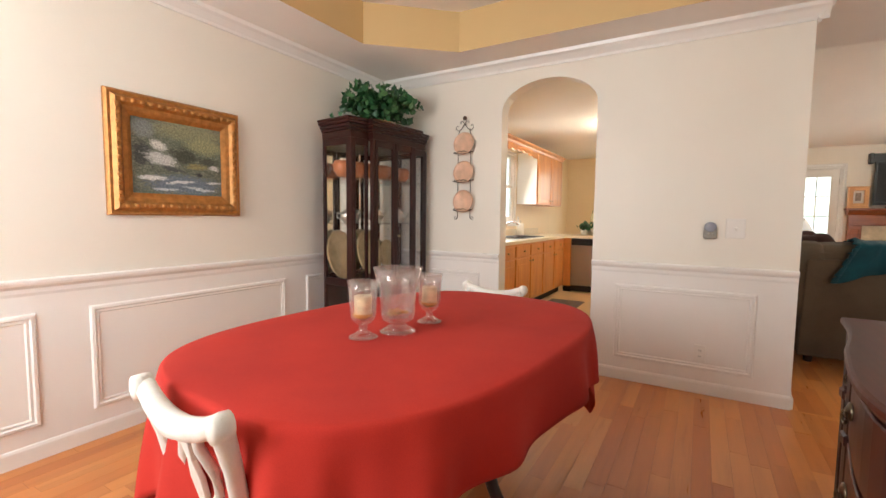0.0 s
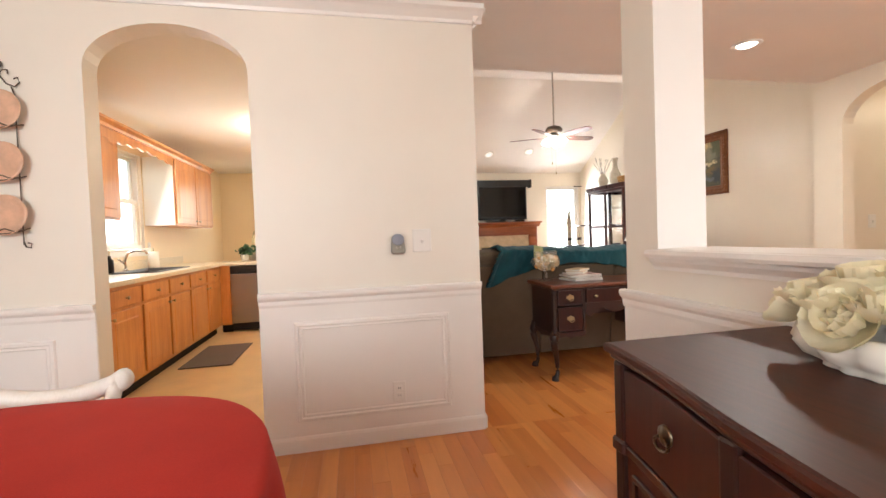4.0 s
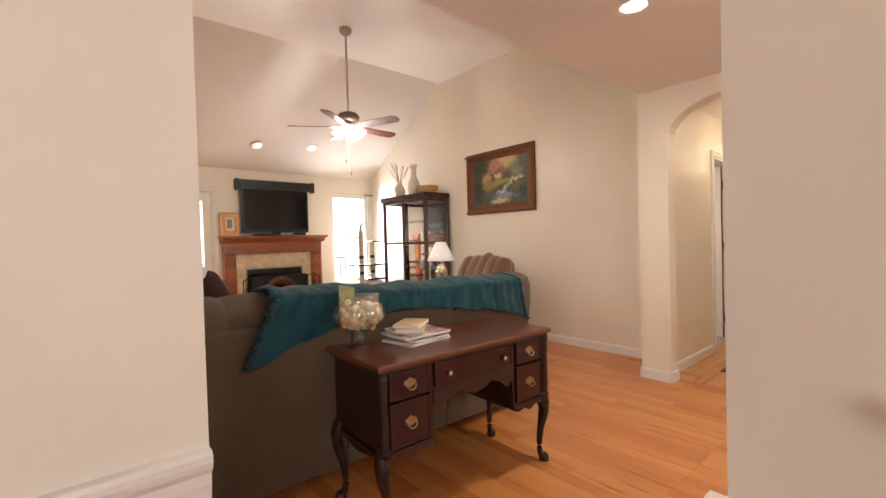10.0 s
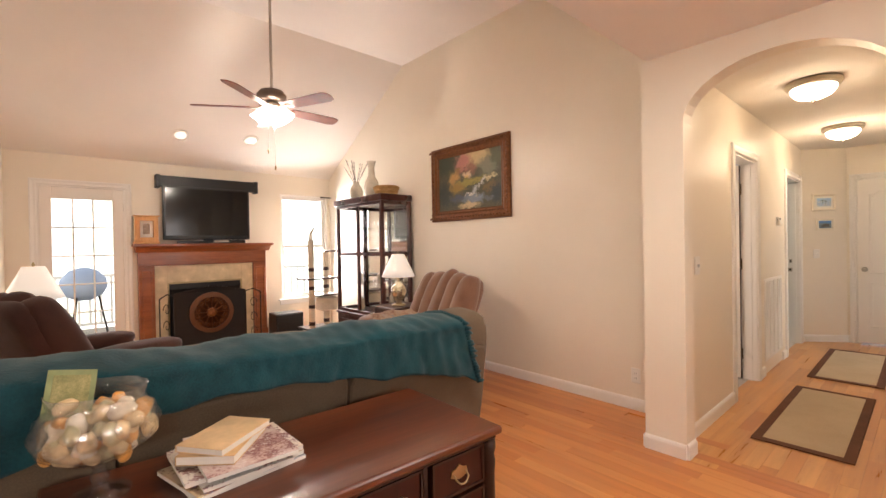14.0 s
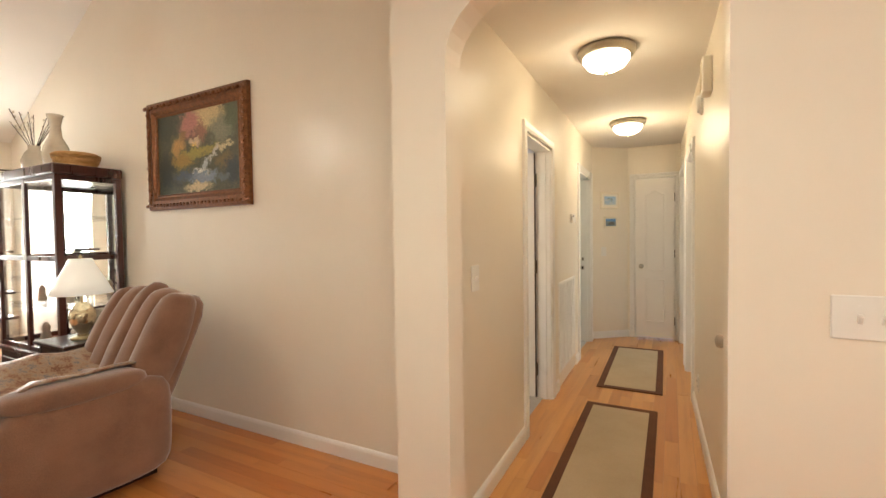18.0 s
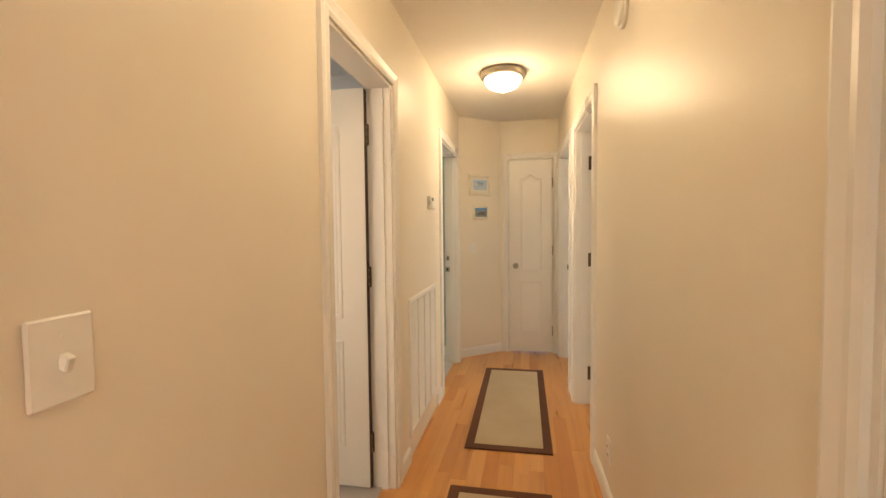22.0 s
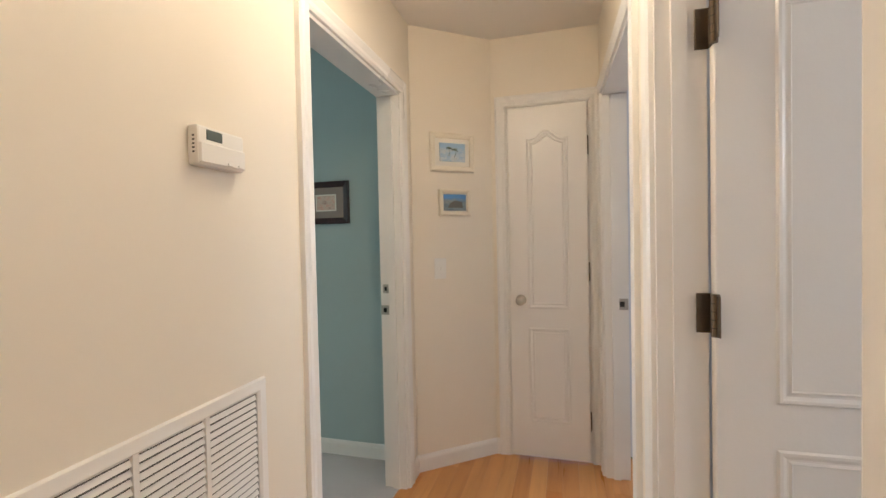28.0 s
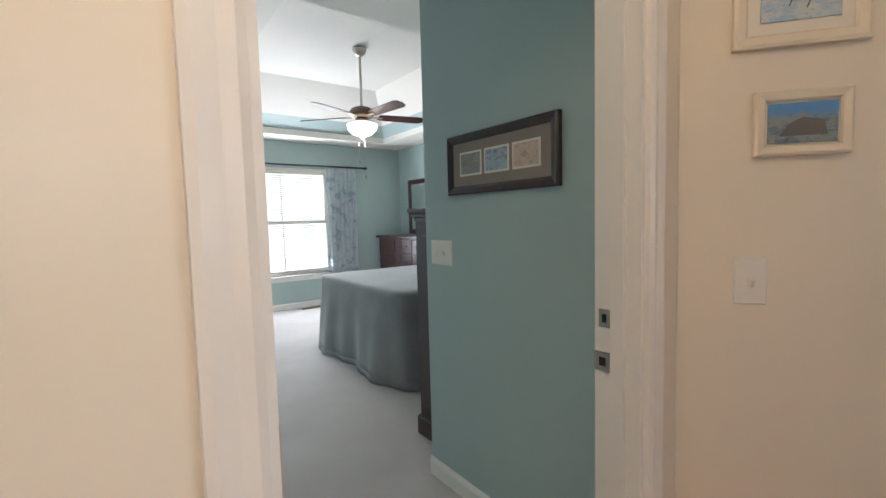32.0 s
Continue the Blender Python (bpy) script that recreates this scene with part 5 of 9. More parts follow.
# ---- living room ----
M["sofa"] = cloth("taupe_suede", srgb(78, 64, 48), srgb(108, 90, 70), 0.85, 220, 3.0, 0.4, 0.05)
M["teal"] = cloth("teal_knit", srgb(3, 44, 52), srgb(8, 70, 78), 0.95, 150, 9.0, 1.0, 0.1)
M["pinkbrown"] = cloth("mauve_brown_plush", srgb(112, 78, 60), srgb(156, 116, 92), 0.9, 240, 4.0, 0.4, 0.7)
M["chocolate"] = cloth("chocolate_plush", srgb(52, 28, 22), srgb(84, 50, 40), 0.85, 220, 4.0, 0.3, 0.1)
M["shade"] = glow("cream_lampshade", (1.0, 0.9, 0.74), 0.35)
M["gilt"] = paint("gilded_bronze", srgb(126, 80, 48), 0.42, 60, 0.9, 0.25, metal=0.5, patch=40)
M["gold"] = paint("gilt_frame", srgb(178, 122, 62), 0.4, 60, 0.8, 0.18, metal=0.45, patch=30)
M["stone"] = paint("cream_marble", srgb(216, 196, 162), 0.25, 30, 0.1, 0.12, patch=7)
M["near_black"] = paint("matte_near_black", srgb(22, 18, 16), 0.8, 60, 0.6, 0.2)
M["shell"] = paint("sea_shells", srgb(236, 206, 162), 0.5, 90, 0.6, 0.25, patch=30)
M["paper"] = paint("white_page_edges", srgb(226, 220, 210), 0.8, 200, 0.5, 0.06)
M["sisal"] = cloth("cream_carpet_post", srgb(190, 176, 152), srgb(222, 210, 188), 0.95, 300, 9, 0.9)
M["wicker"] = wood("honey_wicker", srgb(168, 122, 70), srgb(214, 170, 112), 0.7, 0, 30)
M["ceramic"] = paint("cream_glazed_ceramic", srgb(214, 202, 182), 0.25, 60, 0.1, 0.08, patch=8)
M["teapot"] = paint("mottled_gold_china", srgb(206, 160, 96), 0.25, 60, 0.2, 0.3, patch=18)

# sofa, back to the passage
th = thing("sofa", "taupe suede reclining sofa with overhanging back cushions", "sofa", Matrix.Translation((1.518, 4.9, 0)))
SX = 1.095
LEAN = Matrix.Translation((0, -0.45, 0.06)) @ pose(0, 0, 0, 8.0)  # the back leans over towards the passage
part("base", box(-SX + 0.06, SX - 0.06, -0.40, 0.42, 0.05, 0.42, 0.03, seg=2), M["sofa"], th)
for k, (a, b) in enumerate(((-1.06, -0.37), (-0.37, 0.33), (0.33, 1.085))):
    top = 0.83 - 0.022 * k
    bp = prism([(a + 0.002, 0.0), (b - 0.002, 0.0), (b - 0.002, top - 0.05), (b - 0.018, top - 0.012), (b - 0.06, top), (a + 0.06, top), (a + 0.018, top - 0.012), (a + 0.002, top - 0.05)], -0.1, 0.0, bevel=0.012, seg=2)
    part("outside_back", moved(bp, LEAN @ UPRIGHT), M["sofa"], th, "flat upholstered outside back panel")
    wb = puff(b - a + 0.03, 0.25, 0.42, 5.0, 8, 0.018, 3.0 + k, LEAN @ Matrix.Translation(((a + b) / 2, 0.15, 0.522 - 0.02 * k)))
    part("back_cushion", wb, M["sofa"], th, "thick overhanging back cushion", True)
    part("piping", tube([LEAN @ Vector((a + 0.06 + (b - a - 0.12) * q / 10, 0.03, 0.875 - 0.02 * k + 0.01 * math.sin(math.pi * q / 10))) for q in range(11)], 0.004, 6), M["sofa"], th)
    part("seat_cushion", puff(b - a - 0.02, 0.62, 0.2, 4.5, 6, 0.02, 7.0 + k, Matrix.Translation(((a + b) / 2 * 0.8, 0.08, 0.36))), M["sofa"], th, "", True)
for s in (-1, 1):
    part("arm", puff(0.25, 0.9, 0.6, 5, 7, 0.015, 5.0 + s, Matrix.Translation((s * (SX - 0.13), 0.04, 0.04))), M["sofa"], th, "", True)
    part("wing", puff(0.24, 0.25, 0.66, 5, 7, 0.015, 8.0 + s, LEAN @ Matrix.Translation((s * (SX - 0.085) - (0.03 if s < 0 else 0), 0.14, 0.275 - 0.012 * s))), M["sofa"], th, "rounded end of the back", True)
for x in (-SX + 0.12, SX - 0.12):
    for y in (-0.36, 0.34):
        part("foot", lathe([(0.03, 0), (0.035, 0.06)], 12, None, (x, y, 0)), M["espresso"], th)

# knitted throw over the back
LOW = ((0.0, 0.70), (0.1, 0.775), (0.2, 0.842), (0.3, 0.868), (0.44, 0.876), (0.6, 0.85), (0.76, 0.80), (0.88, 0.765), (0.95, 0.715), (1.0, 0.67))


def low_edge(u):
    """Height of the lower edge of the throw along its length."""
    for (a, p), (b, q) in zip(LOW, LOW[1:]):
        if u <= b:
            k = (u - a) / (b - a)
            return p + (q - p) * k * k * (3 - 2 * k)
    return LOW[-1][1]


def throw_at(u, v):
    x = 0.75 + 1.65 * u
    top = 1.035 - 0.05 * u + 0.008 * math.sin(9 * u) + 0.012 * noise.noise(Vector((u * 5, 0, 0)))
    hang = top - 0.03 - low_edge(u) + 0.006 * math.sin(44 * u)
    over, front = 0.3, 0.16
    s = v * (hang + over + front)
    fold = 0.014 * noise.noise(Vector((u * 14, v * 3, 2.0))) + 0.008 * math.sin(26 * u + 3 * v) + 0.01 * noise.noise(Vector((u * 34, v * 7, 5.0)))
    if s < hang:
        y, z = 4.293 + 0.035 * (1 - s / hang) * (hang / 0.3) - abs(fold), top - 0.03 - hang + s
        slip = (hang - s) / 0.31
        x += -0.12 * slip * max(0, 1 - 3 * u) + 0.13 * slip * max(0, 1 - 4 * (1 - u))
    elif s < hang + over:
        a = (s - hang) / over
        y, z = 4.293 + over * a, top - 0.03 + 0.036 * math.sin(math.pi * a) ** 0.7 + 0.7 * fold
    else:
        y, z = 4.6 + abs(fold), top - 0.03 - (s - hang - over)
    return (x, y, z)


th = thing("throw_blanket", "teal knitted throw draped over the sofa back", "throw blanket", None)
part("knit", sheet(150, 60, throw_at, 0.007), M["teal"], th, "", True)
random.seed(5)
for e in (0.0, 1.0):
    for k in range(40):
        p = Vector(throw_at(e, (k + 0.5) / 48))
        out = Vector((-1 if e == 0 else 1, -0.1, -0.25))
        q = p + out * random.uniform(0.014, 0.034) + Vector((0, 0, random.uniform(-0.008, 0.006)))
        part("fringe", tube([p - out * 0.012, (p + q) / 2, q], 0.01, 6, None, [0.013, 0.009, 0.003]), M["teal"], th, "", True)

# kneehole desk on cabriole legs
DW, DD, DT = 1.1, 0.5, 0.747
th = thing("writing_desk", "dark mahogany kneehole desk on cabriole legs behind the sofa", "desk", pose(1.534, 4.066, 0, 0, 0, -1.6))
part("desktop", prism([(-DW / 2, -DD / 2), (DW / 2, -DD / 2), (DW / 2, DD / 2), (-DW / 2, DD / 2)], DT - 0.028, DT, bevel=0.008, seg=2), M["walnut"], th, "polished brown top")
part("top_moulding", box(-DW / 2 + 0.012, DW / 2 - 0.012, -DD / 2 + 0.012, DD / 2 - 0.012, DT - 0.042, DT - 0.026, 0.004), M["mahogany"], th)
bx, by = DW / 2 - 0.03, DD / 2 - 0.03
for s in (-1, 1):
    part("side_panel", box(min(s * bx, s * (bx - 0.02)), max(s * bx, s * (bx - 0.02)), -by, by, 0.35, DT - 0.04), M["mahogany_v"], th)
    part("inner_panel", box(min(s * 0.26, s * 0.275), max(s * 0.26, s * 0.275), -by, by, 0.36, DT - 0.04), M["mahogany_v"], th)
    part("pedestal_bottom", box(min(s * 0.26, s * bx), max(s * 0.26, s * bx), -by, by, 0.35, 0.37), M["mahogany"], th)
    post = lathe([(0.02, 0.36), (0.024, 0.38), (0.018, 0.4), (0.021, 0.44), (0.019, 0.6), (0.022, 0.64), (0.018, 0.66), (0.024, 0.68), (0.022, DT - 0.04)], 14, None, (s * (bx - 0.004), -by - 0.002, 0))
    part("corner_post", post, M["mahogany_v"], th, "turned quarter column at the corner", True)
    # shaped skirt below the drawers
    sk = [(0.265, 0.0), (bx, 0.0), (bx, -0.03), (bx - 0.04, -0.036), (0.43, -0.03), (0.385, -0.05), (0.34, -0.03), (0.30, -0.04), (0.265, -0.03)]
    part("skirt", moved(prism([(s * x, z) for x, z in (sk if s > 0 else sk[::-1])], 0, 0.016), Matrix.Translation((0, -by + 0.008, 0.375)) @ UPRIGHT), M["mahogany"], th, "shaped skirt")
    sd = [(-by, 0.0), (by, 0.0), (by, -0.03), (by - 0.08, -0.02), (0.0, -0.045), (-by + 0.08, -0.02), (-by, -0.03)]
    part("side_skirt", moved(prism(sd, 0, 0.014), Matrix.Translation((s * bx - 0.007, 0, 0.36)) @ pose(0, 0, 0, 0, 0, 90) @ UPRIGHT), M["mahogany"], th, "shaped side skirt")
    for nm, z0, z1 in (("drawer", 0.585, 0.70), ("drawer", 0.385, 0.572)):
        x0, x1 = sorted((s * 0.285, s * (bx - 0.032)))
        d = part(nm, box(x0, x1, -by - 0.006, -by + 0.3, z0, z1, 0.004), M["mahog_red"], th, "drawer with a brass bail pull")
        part("beading", ring_frame([(x0, z0), (x1, z0), (x1, z1), (x0, z1)], 0.007, [(0, by + 0.004), (0, by + 0.011), (1, by + 0.011), (1, by + 0.004)]), M["mahogany"], d)
        bail_pull((x0 + x1) / 2, (z0 + z1) / 2 + 0.004, -by - 0.007, d, "brass", 0.033)
d = part("drawer", box(-0.25, 0.25, -by - 0.006, -by + 0.3, 0.59, 0.70, 0.004), M["mahog_red"], th, "wide centre drawer with two knobs")
part("beading", ring_frame([(-0.25, 0.59), (0.25, 0.59), (0.25, 0.70), (-0.25, 0.70)], 0.007, [(0, by + 0.004), (0, by + 0.011), (1, by + 0.011), (1, by + 0.004)]), M["mahogany"], d)
for x in (-0.18, 0.18):
    round_knob(x, 0.645, -by - 0.006, d)
ap = [(-0.26, 0.05), (-0.26, -0.03), (-0.22, -0.06), (-0.17, -0.02), (-0.1, 0.0), (-0.06, -0.022), (0, -0.035), (0.06, -0.022), (0.1, 0.0), (0.17, -0.02), (0.22, -0.06), (0.26, -0.03), (0.26, 0.05)]
part("apron", moved(prism(ap, 0, 0.016), Matrix.Translation((0, -by + 0.01, 0.545)) @ UPRIGHT), M["mahogany"], th, "scalloped kneehole apron")
part("front_rail", box(-bx, bx, -by, -by + 0.02, 0.70, DT - 0.04), M["mahogany"], th)
part("back_panel", box(-bx, bx, by - 0.015, by, 0.42, DT - 0.04), M["mahogany"], th)
for x, y in ((-bx + 0.02, -by + 0.02), (bx - 0.02, -by + 0.02), (-bx + 0.02, by - 0.02), (bx - 0.02, by - 0.02)):
    part("leg", cabriole(0.385, 0.031, None, (x, y, 0), (x, y)), M["mahogany_v"], th, "cabriole leg with a pad foot", True)

# compote of shells, card, magazines
th = thing("glass_compote", "footed glass bowl heaped with sea shells on the desk", "glass bowl", Matrix.Translation((1.102, 4.192, DT)))
part("glass", lathe([(0.06, 0), (0.062, 0.005), (0.024, 0.013), (0.014, 0.03), (0.02, 0.045), (0.013, 0.06), (0.02, 0.082), (0.07, 0.096), (0.112, 0.125), (0.126, 0.162), (0.112, 0.2), (0.092, 0.222), (0.098, 0.25), (0.095, 0.25), (0.088, 0.222), (0.108, 0.198), (0.121, 0.162), (0.108, 0.128), (0.066, 0.1), (0.004, 0.09)], 32), M["compote"], th, "clear footed glass", True)
random.seed(9)
shellmats = [M["shell"], paint("pale_shells", srgb(244, 232, 212), 0.45, 90, 0.5, 0.12, patch=30), paint("amber_shells", srgb(228, 166, 88), 0.45, 90, 0.5, 0.2, patch=30), paint("green_grey_shells", srgb(200, 192, 150), 0.45, 90, 0.5, 0.2, patch=30)]
for k in range(80):
    a, rr, z = random.random() * 6.283, 0.092 * random.random() ** 0.4, 0.105 + 0.1 * random.random()
    rr *= min(1, (z - 0.07) / 0.06) * (0.78 if z > 0.185 else 1)
    s = 0.022 + 0.02 * random.random()
    part("sea_shell", puff(s * 1.5, s, s, 2.2, 2, 0.25, k, Matrix.Translation((rr * math.cos(a), rr * math.sin(a), z)) @ pose(0, 0, 0, random.random() * 180, random.random() * 180, random.random() * 360)), shellmats[k % 4], th, "", True)
th = thing("greeting_card", "small green card standing in the shell bowl", "card", pose(1.045, 4.2, DT + 0.19, -16, 12, 10))
part("sheet", box(-0.046, 0.046, -0.0012, 0.0012, 0, 0.11), paint("green_card", srgb(128, 138, 92), 0.6, 60, 0.2, 0.2, patch=20), th)
part("print", box(-0.035, 0.035, -0.0024, -0.0013, 0.012, 0.098), picture("card_print", [(0.3, srgb(84, 94, 48)), (0.5, srgb(132, 128, 76)), (0.7, srgb(176, 164, 112))], 30), th)
covers = [srgb(222, 214, 204), srgb(196, 168, 160), srgb(168, 176, 188), srgb(214, 196, 160), srgb(226, 222, 216)]
random.seed(3)
z = DT
for k in range(5):
    hk = 0.009 + 0.004 * random.random()
    th = thing("magazine", "glossy magazine in a stack on the desk", "magazine", pose(1.37 + 0.02 * random.random(), 4.105 + 0.02 * random.random(), z, 0, 0, (-84, -80, 2, -86, -3)[k] + random.uniform(-5, 5)), "magazines on the desk")
    part("page_block", box(-0.105, 0.105, -0.138, 0.138, 0.0008, hk - 0.0008), M["paper"], th)
    part("cover", box(-0.106, 0.106, -0.139, 0.139, hk - 0.0009, hk), picture("magazine_cover_%d" % k, [(0.3, covers[k]), (0.5, covers[(k + 2) % 5]), (0.56, srgb(120, 48, 52)), (0.62, covers[(k + 1) % 5])], 11), th)
    z += hk
for k, (dx, w, d, hk, rot, c) in enumerate(((0.0, 0.07, 0.1, 0.022, -20, srgb(206, 170, 120)), (0.004, 0.066, 0.095, 0.016, -34, srgb(222, 190, 146)))):
    th = thing("paperback_book", "small tan paperback on the magazines", "book", pose(1.355 + dx, 4.125, z, 0, 0, rot - 20), "books on the desk")
    part("page_block", box(-w + 0.002, w - 0.002, -d + 0.002, d - 0.002, 0.001, hk - 0.001), M["paper"], th)
    part("cover", box(-w, w, -d, d, hk - 0.0012, hk), paint("tan_book_cover_%d" % k, c, 0.5, 60, 0.2, 0.15, patch=14), th)
    part("back_cover", box(-w, w, -d, d, 0, 0.0012), paint("tan_book_back_%d" % k, c, 0.5), th)
    part("spine", box(-w, -w + 0.0015, -d, d, 0.0012, hk - 0.0012), paint("tan_book_spine_%d" % k, c, 0.5), th)
    z += hk

# large landscape in a carved frame
lp_art = oil_painting("garden_landscape", srgb(76, 78, 56), [
    (0.62, 0.9, 0.3, 0.2, 0, srgb(206, 186, 136)), (0.8, 0.72, 0.16, 0.2, 0, srgb(132, 134, 112)), (0.42, 0.84, 0.16, 0.2, 10, srgb(186, 126, 114)), (0.56, 0.74, 0.08, 0.14, 0, srgb(150, 104, 84)),
    (0.27, 0.6, 0.12, 0.14, 20, srgb(190, 150, 88)), (0.2, 0.7, 0.06, 0.08, 0, srgb(112, 104, 62)), (0.34, 0.7, 0.05, 0.06, 0, srgb(150, 112, 70)), (0.12, 0.86, 0.18, 0.26, 0, srgb(52, 62, 44)), (0.93, 0.86, 0.1, 0.2, 0, srgb(84, 92, 62)), (0.48, 0.62, 0.09, 0.08, 0, srgb(214, 190, 156)), (0.46, 0.7, 0.1, 0.035, 8, srgb(124, 84, 74)),
    (0.47, 0.58, 0.03, 0.04, 0, srgb(232, 196, 110)), (0.5, 0.49, 0.34, 0.06, 4, srgb(158, 148, 72)), (0.82, 0.52, 0.15, 0.035, 8, srgb(206, 192, 150)), (0.3, 0.4, 0.2, 0.1, 0, srgb(156, 128, 62)), (0.84, 0.36, 0.14, 0.1, 0, srgb(118, 98, 58)),
    (0.7, 0.44, 0.1, 0.035, 32, srgb(200, 198, 190)), (0.6, 0.33, 0.07, 0.06, 50, srgb(186, 190, 194)), (0.36, 0.22, 0.2, 0.08, 0, srgb(74, 86, 104)), (0.58, 0.18, 0.2, 0.1, 0, srgb(132, 146, 164)), (0.52, 0.07, 0.2, 0.07, 0, srgb(212, 192, 150)),
    (0.56, 0.26, 0.12, 0.025, 0, srgb(222, 220, 214)), (0.1, 0.3, 0.13, 0.3, 0, srgb(44, 52, 46)), (0.93, 0.22, 0.12, 0.2, 0, srgb(46, 56, 58)), (0.8, 0.16, 0.08, 0.04, 0, srgb(96, 104, 112)), (0.26, 0.12, 0.06, 0.05, 0, srgb(58, 62, 52))], (0.958, 0.613), 0.11)
lp = framed_picture(pose(4.42, 6.262, 2.012, 0, 0, -90), 1.19, 0.845, 0.12, [(0, 0), (0.02, 0.03), (0.2, 0.045), (0.35, 0.03), (0.6, 0.036), (0.8, 0.018), (0.9, 0.022), (1, 0.012)], M["gilt"], lp_art, "cottage garden landscape in a carved dark gilt frame")
random.seed(2)
for k in range(96):
    s = k / 96 * 2 * (1.19 + 0.845)
    if s < 1.19:
        px, pz = -0.595 + s, 0.4225 - 0.035
    elif s < 1.19 + 0.845:
        px, pz = 0.595 - 0.035, 0.4225 - (s - 1.19)
    elif s < 2.38 + 0.845:
        px, pz = 0.595 - (s - 1.19 - 0.845), -0.4225 + 0.035
    else:
        px, pz = -0.595 + 0.035, -0.4225 + (s - 2.38 - 0.845)
    part("carved_leaf", puff(0.04, 0.02, 0.026, 2.4, 1, 0.2, k, Matrix.Translation((px, -0.04, pz - 0.013)) @ pose(0, 0, 0, 0, 45 * (k % 2) - 20, 0)), M["gilt"], lp)

# fireplace
FY = TVY
th = thing("fireplace", "red-brown wooden mantel round a cream marble fireplace", "fireplace", None)
part("mantel_shelf", box(1.735, 3.41, FY - 0.22, FY, 1.365, 1.398, 0.006), M["mantelw"], th)
part("cornice", run([(0, 1.29), (0.11, 1.29), (0.125, 1.305), (0.15, 1.33), (0.19, 1.352), (0.195, 1.365), (0, 1.365)], (1.765, FY), (3.38, FY), (0, -1)), M["mantelw"], th)
part("frieze", box(1.79, 3.335, FY - 0.1, FY, 1.12, 1.29, 0.004), M["mantelw"], th)
for a, b in ((1.79, 1.96), (3.155, 3.335)):
    lg = part("pilaster", box(a, b, FY - 0.1, FY, 0, 1.12, 0.004), M["mantelw"], th)
    part("plinth", box(a - 0.012, b + 0.012, FY - 0.115, FY - 0.1, 0, 0.16, 0.004), M["mantelw"], lg)
    part("panel_strip", ring_frame([(a + 0.03, 0.2), (b - 0.03, 0.2), (b - 0.03, 1.06), (a + 0.03, 1.06)], 0.014, [(0, -FY + 0.1), (0.3, -FY + 0.108), (0.8, -FY + 0.106), (1, -FY + 0.1)]), M["mantelw"], lg)
for b in ((1.96, 2.1, 0.0, 1.12), (3.005, 3.155, 0.0, 1.12), (2.1, 3.005, 0.895, 1.12)):
    part("marble_slab", box(b[0], b[1], FY - 0.06, FY, b[2], b[3], 0.002), M["stone"], th, "cream marble")
# flat near-black panel in place of a recessed firebox
part("firebox", box(2.1, 3.005, FY - 0.012, FY - 0.004, 0, 0.895), M["near_black"], th, "flat near-black firebox panel")
part("hood", box(2.1, 3.005, FY - 0.05, FY - 0.03, 0.8, 0.895, 0.004), M["black"], th)
part("fire_trim", ring_frame([(2.1, 0.02), (3.005, 0.02), (3.005, 0.895), (2.1, 0.895)], 0.02, [(0, -FY + 0.06), (0, -FY + 0.066), (1, -FY + 0.066), (1, -FY + 0.06)]), M["brass"], th)
part("hearth", box(1.72, 3.4, FY - 0.5, FY - 0.1, 0.0, 0.03, 0.004), M["stone"], th, "cream stone hearth")

th = thing("fire_screen", "wrought iron fire screen with a round wheel medallion", "fire screen", Matrix.Translation((2.54, 9.15, 0.03)))
part("frame", ring_frame([(-0.42, 0.02), (0.42, 0.02), (0.42, 0.74), (0.2, 0.78), (0, 0.82), (-0.2, 0.78), (-0.42, 0.74)], 0.014, [(0, 0), (0, 0.012), (1, 0.012), (1, 0)]), M["iron"], th)
part("mesh", box(-0.41, 0.41, 0.004, 0.006, 0.03, 0.74), paint("dark_mesh", srgb(26, 22, 20), 0.7, 300, 0.8, 0.3), th, "fine dark mesh")
part("wheel_rim", moved(lathe([(0.262, 0), (0.262, 0.02), (0.205, 0.026), (0.205, 0.0)], 36), pose(0, -0.002, 0.47, 90)), paint("brown_iron", srgb(112, 76, 54), 0.5, 100, 0.4, 0.2, metal=0.4), th, "brown wheel rim")
part("wheel_hub", moved(lathe([(0.06, 0), (0.055, 0.024), (0.02, 0.032)], 20), pose(0, -0.002, 0.47, 90)), M["gilt"], th)
for k in range(12):
    a = math.pi * k / 6
    part("spoke", tube([(0.05 * math.cos(a), -0.012, 0.47 + 0.05 * math.sin(a)), (0.208 * math.cos(a), -0.012, 0.47 + 0.208 * math.sin(a))], 0.007, 6), M["gilt"], th)
    part("scroll", moved(lathe([(0.026, 0), (0.026, 0.012), (0.014, 0.012), (0.014, 0)], 10), pose(0.165 * math.cos(a + 0.26), -0.004, 0.47 + 0.165 * math.sin(a + 0.26), 90)), M["gilt"], th)
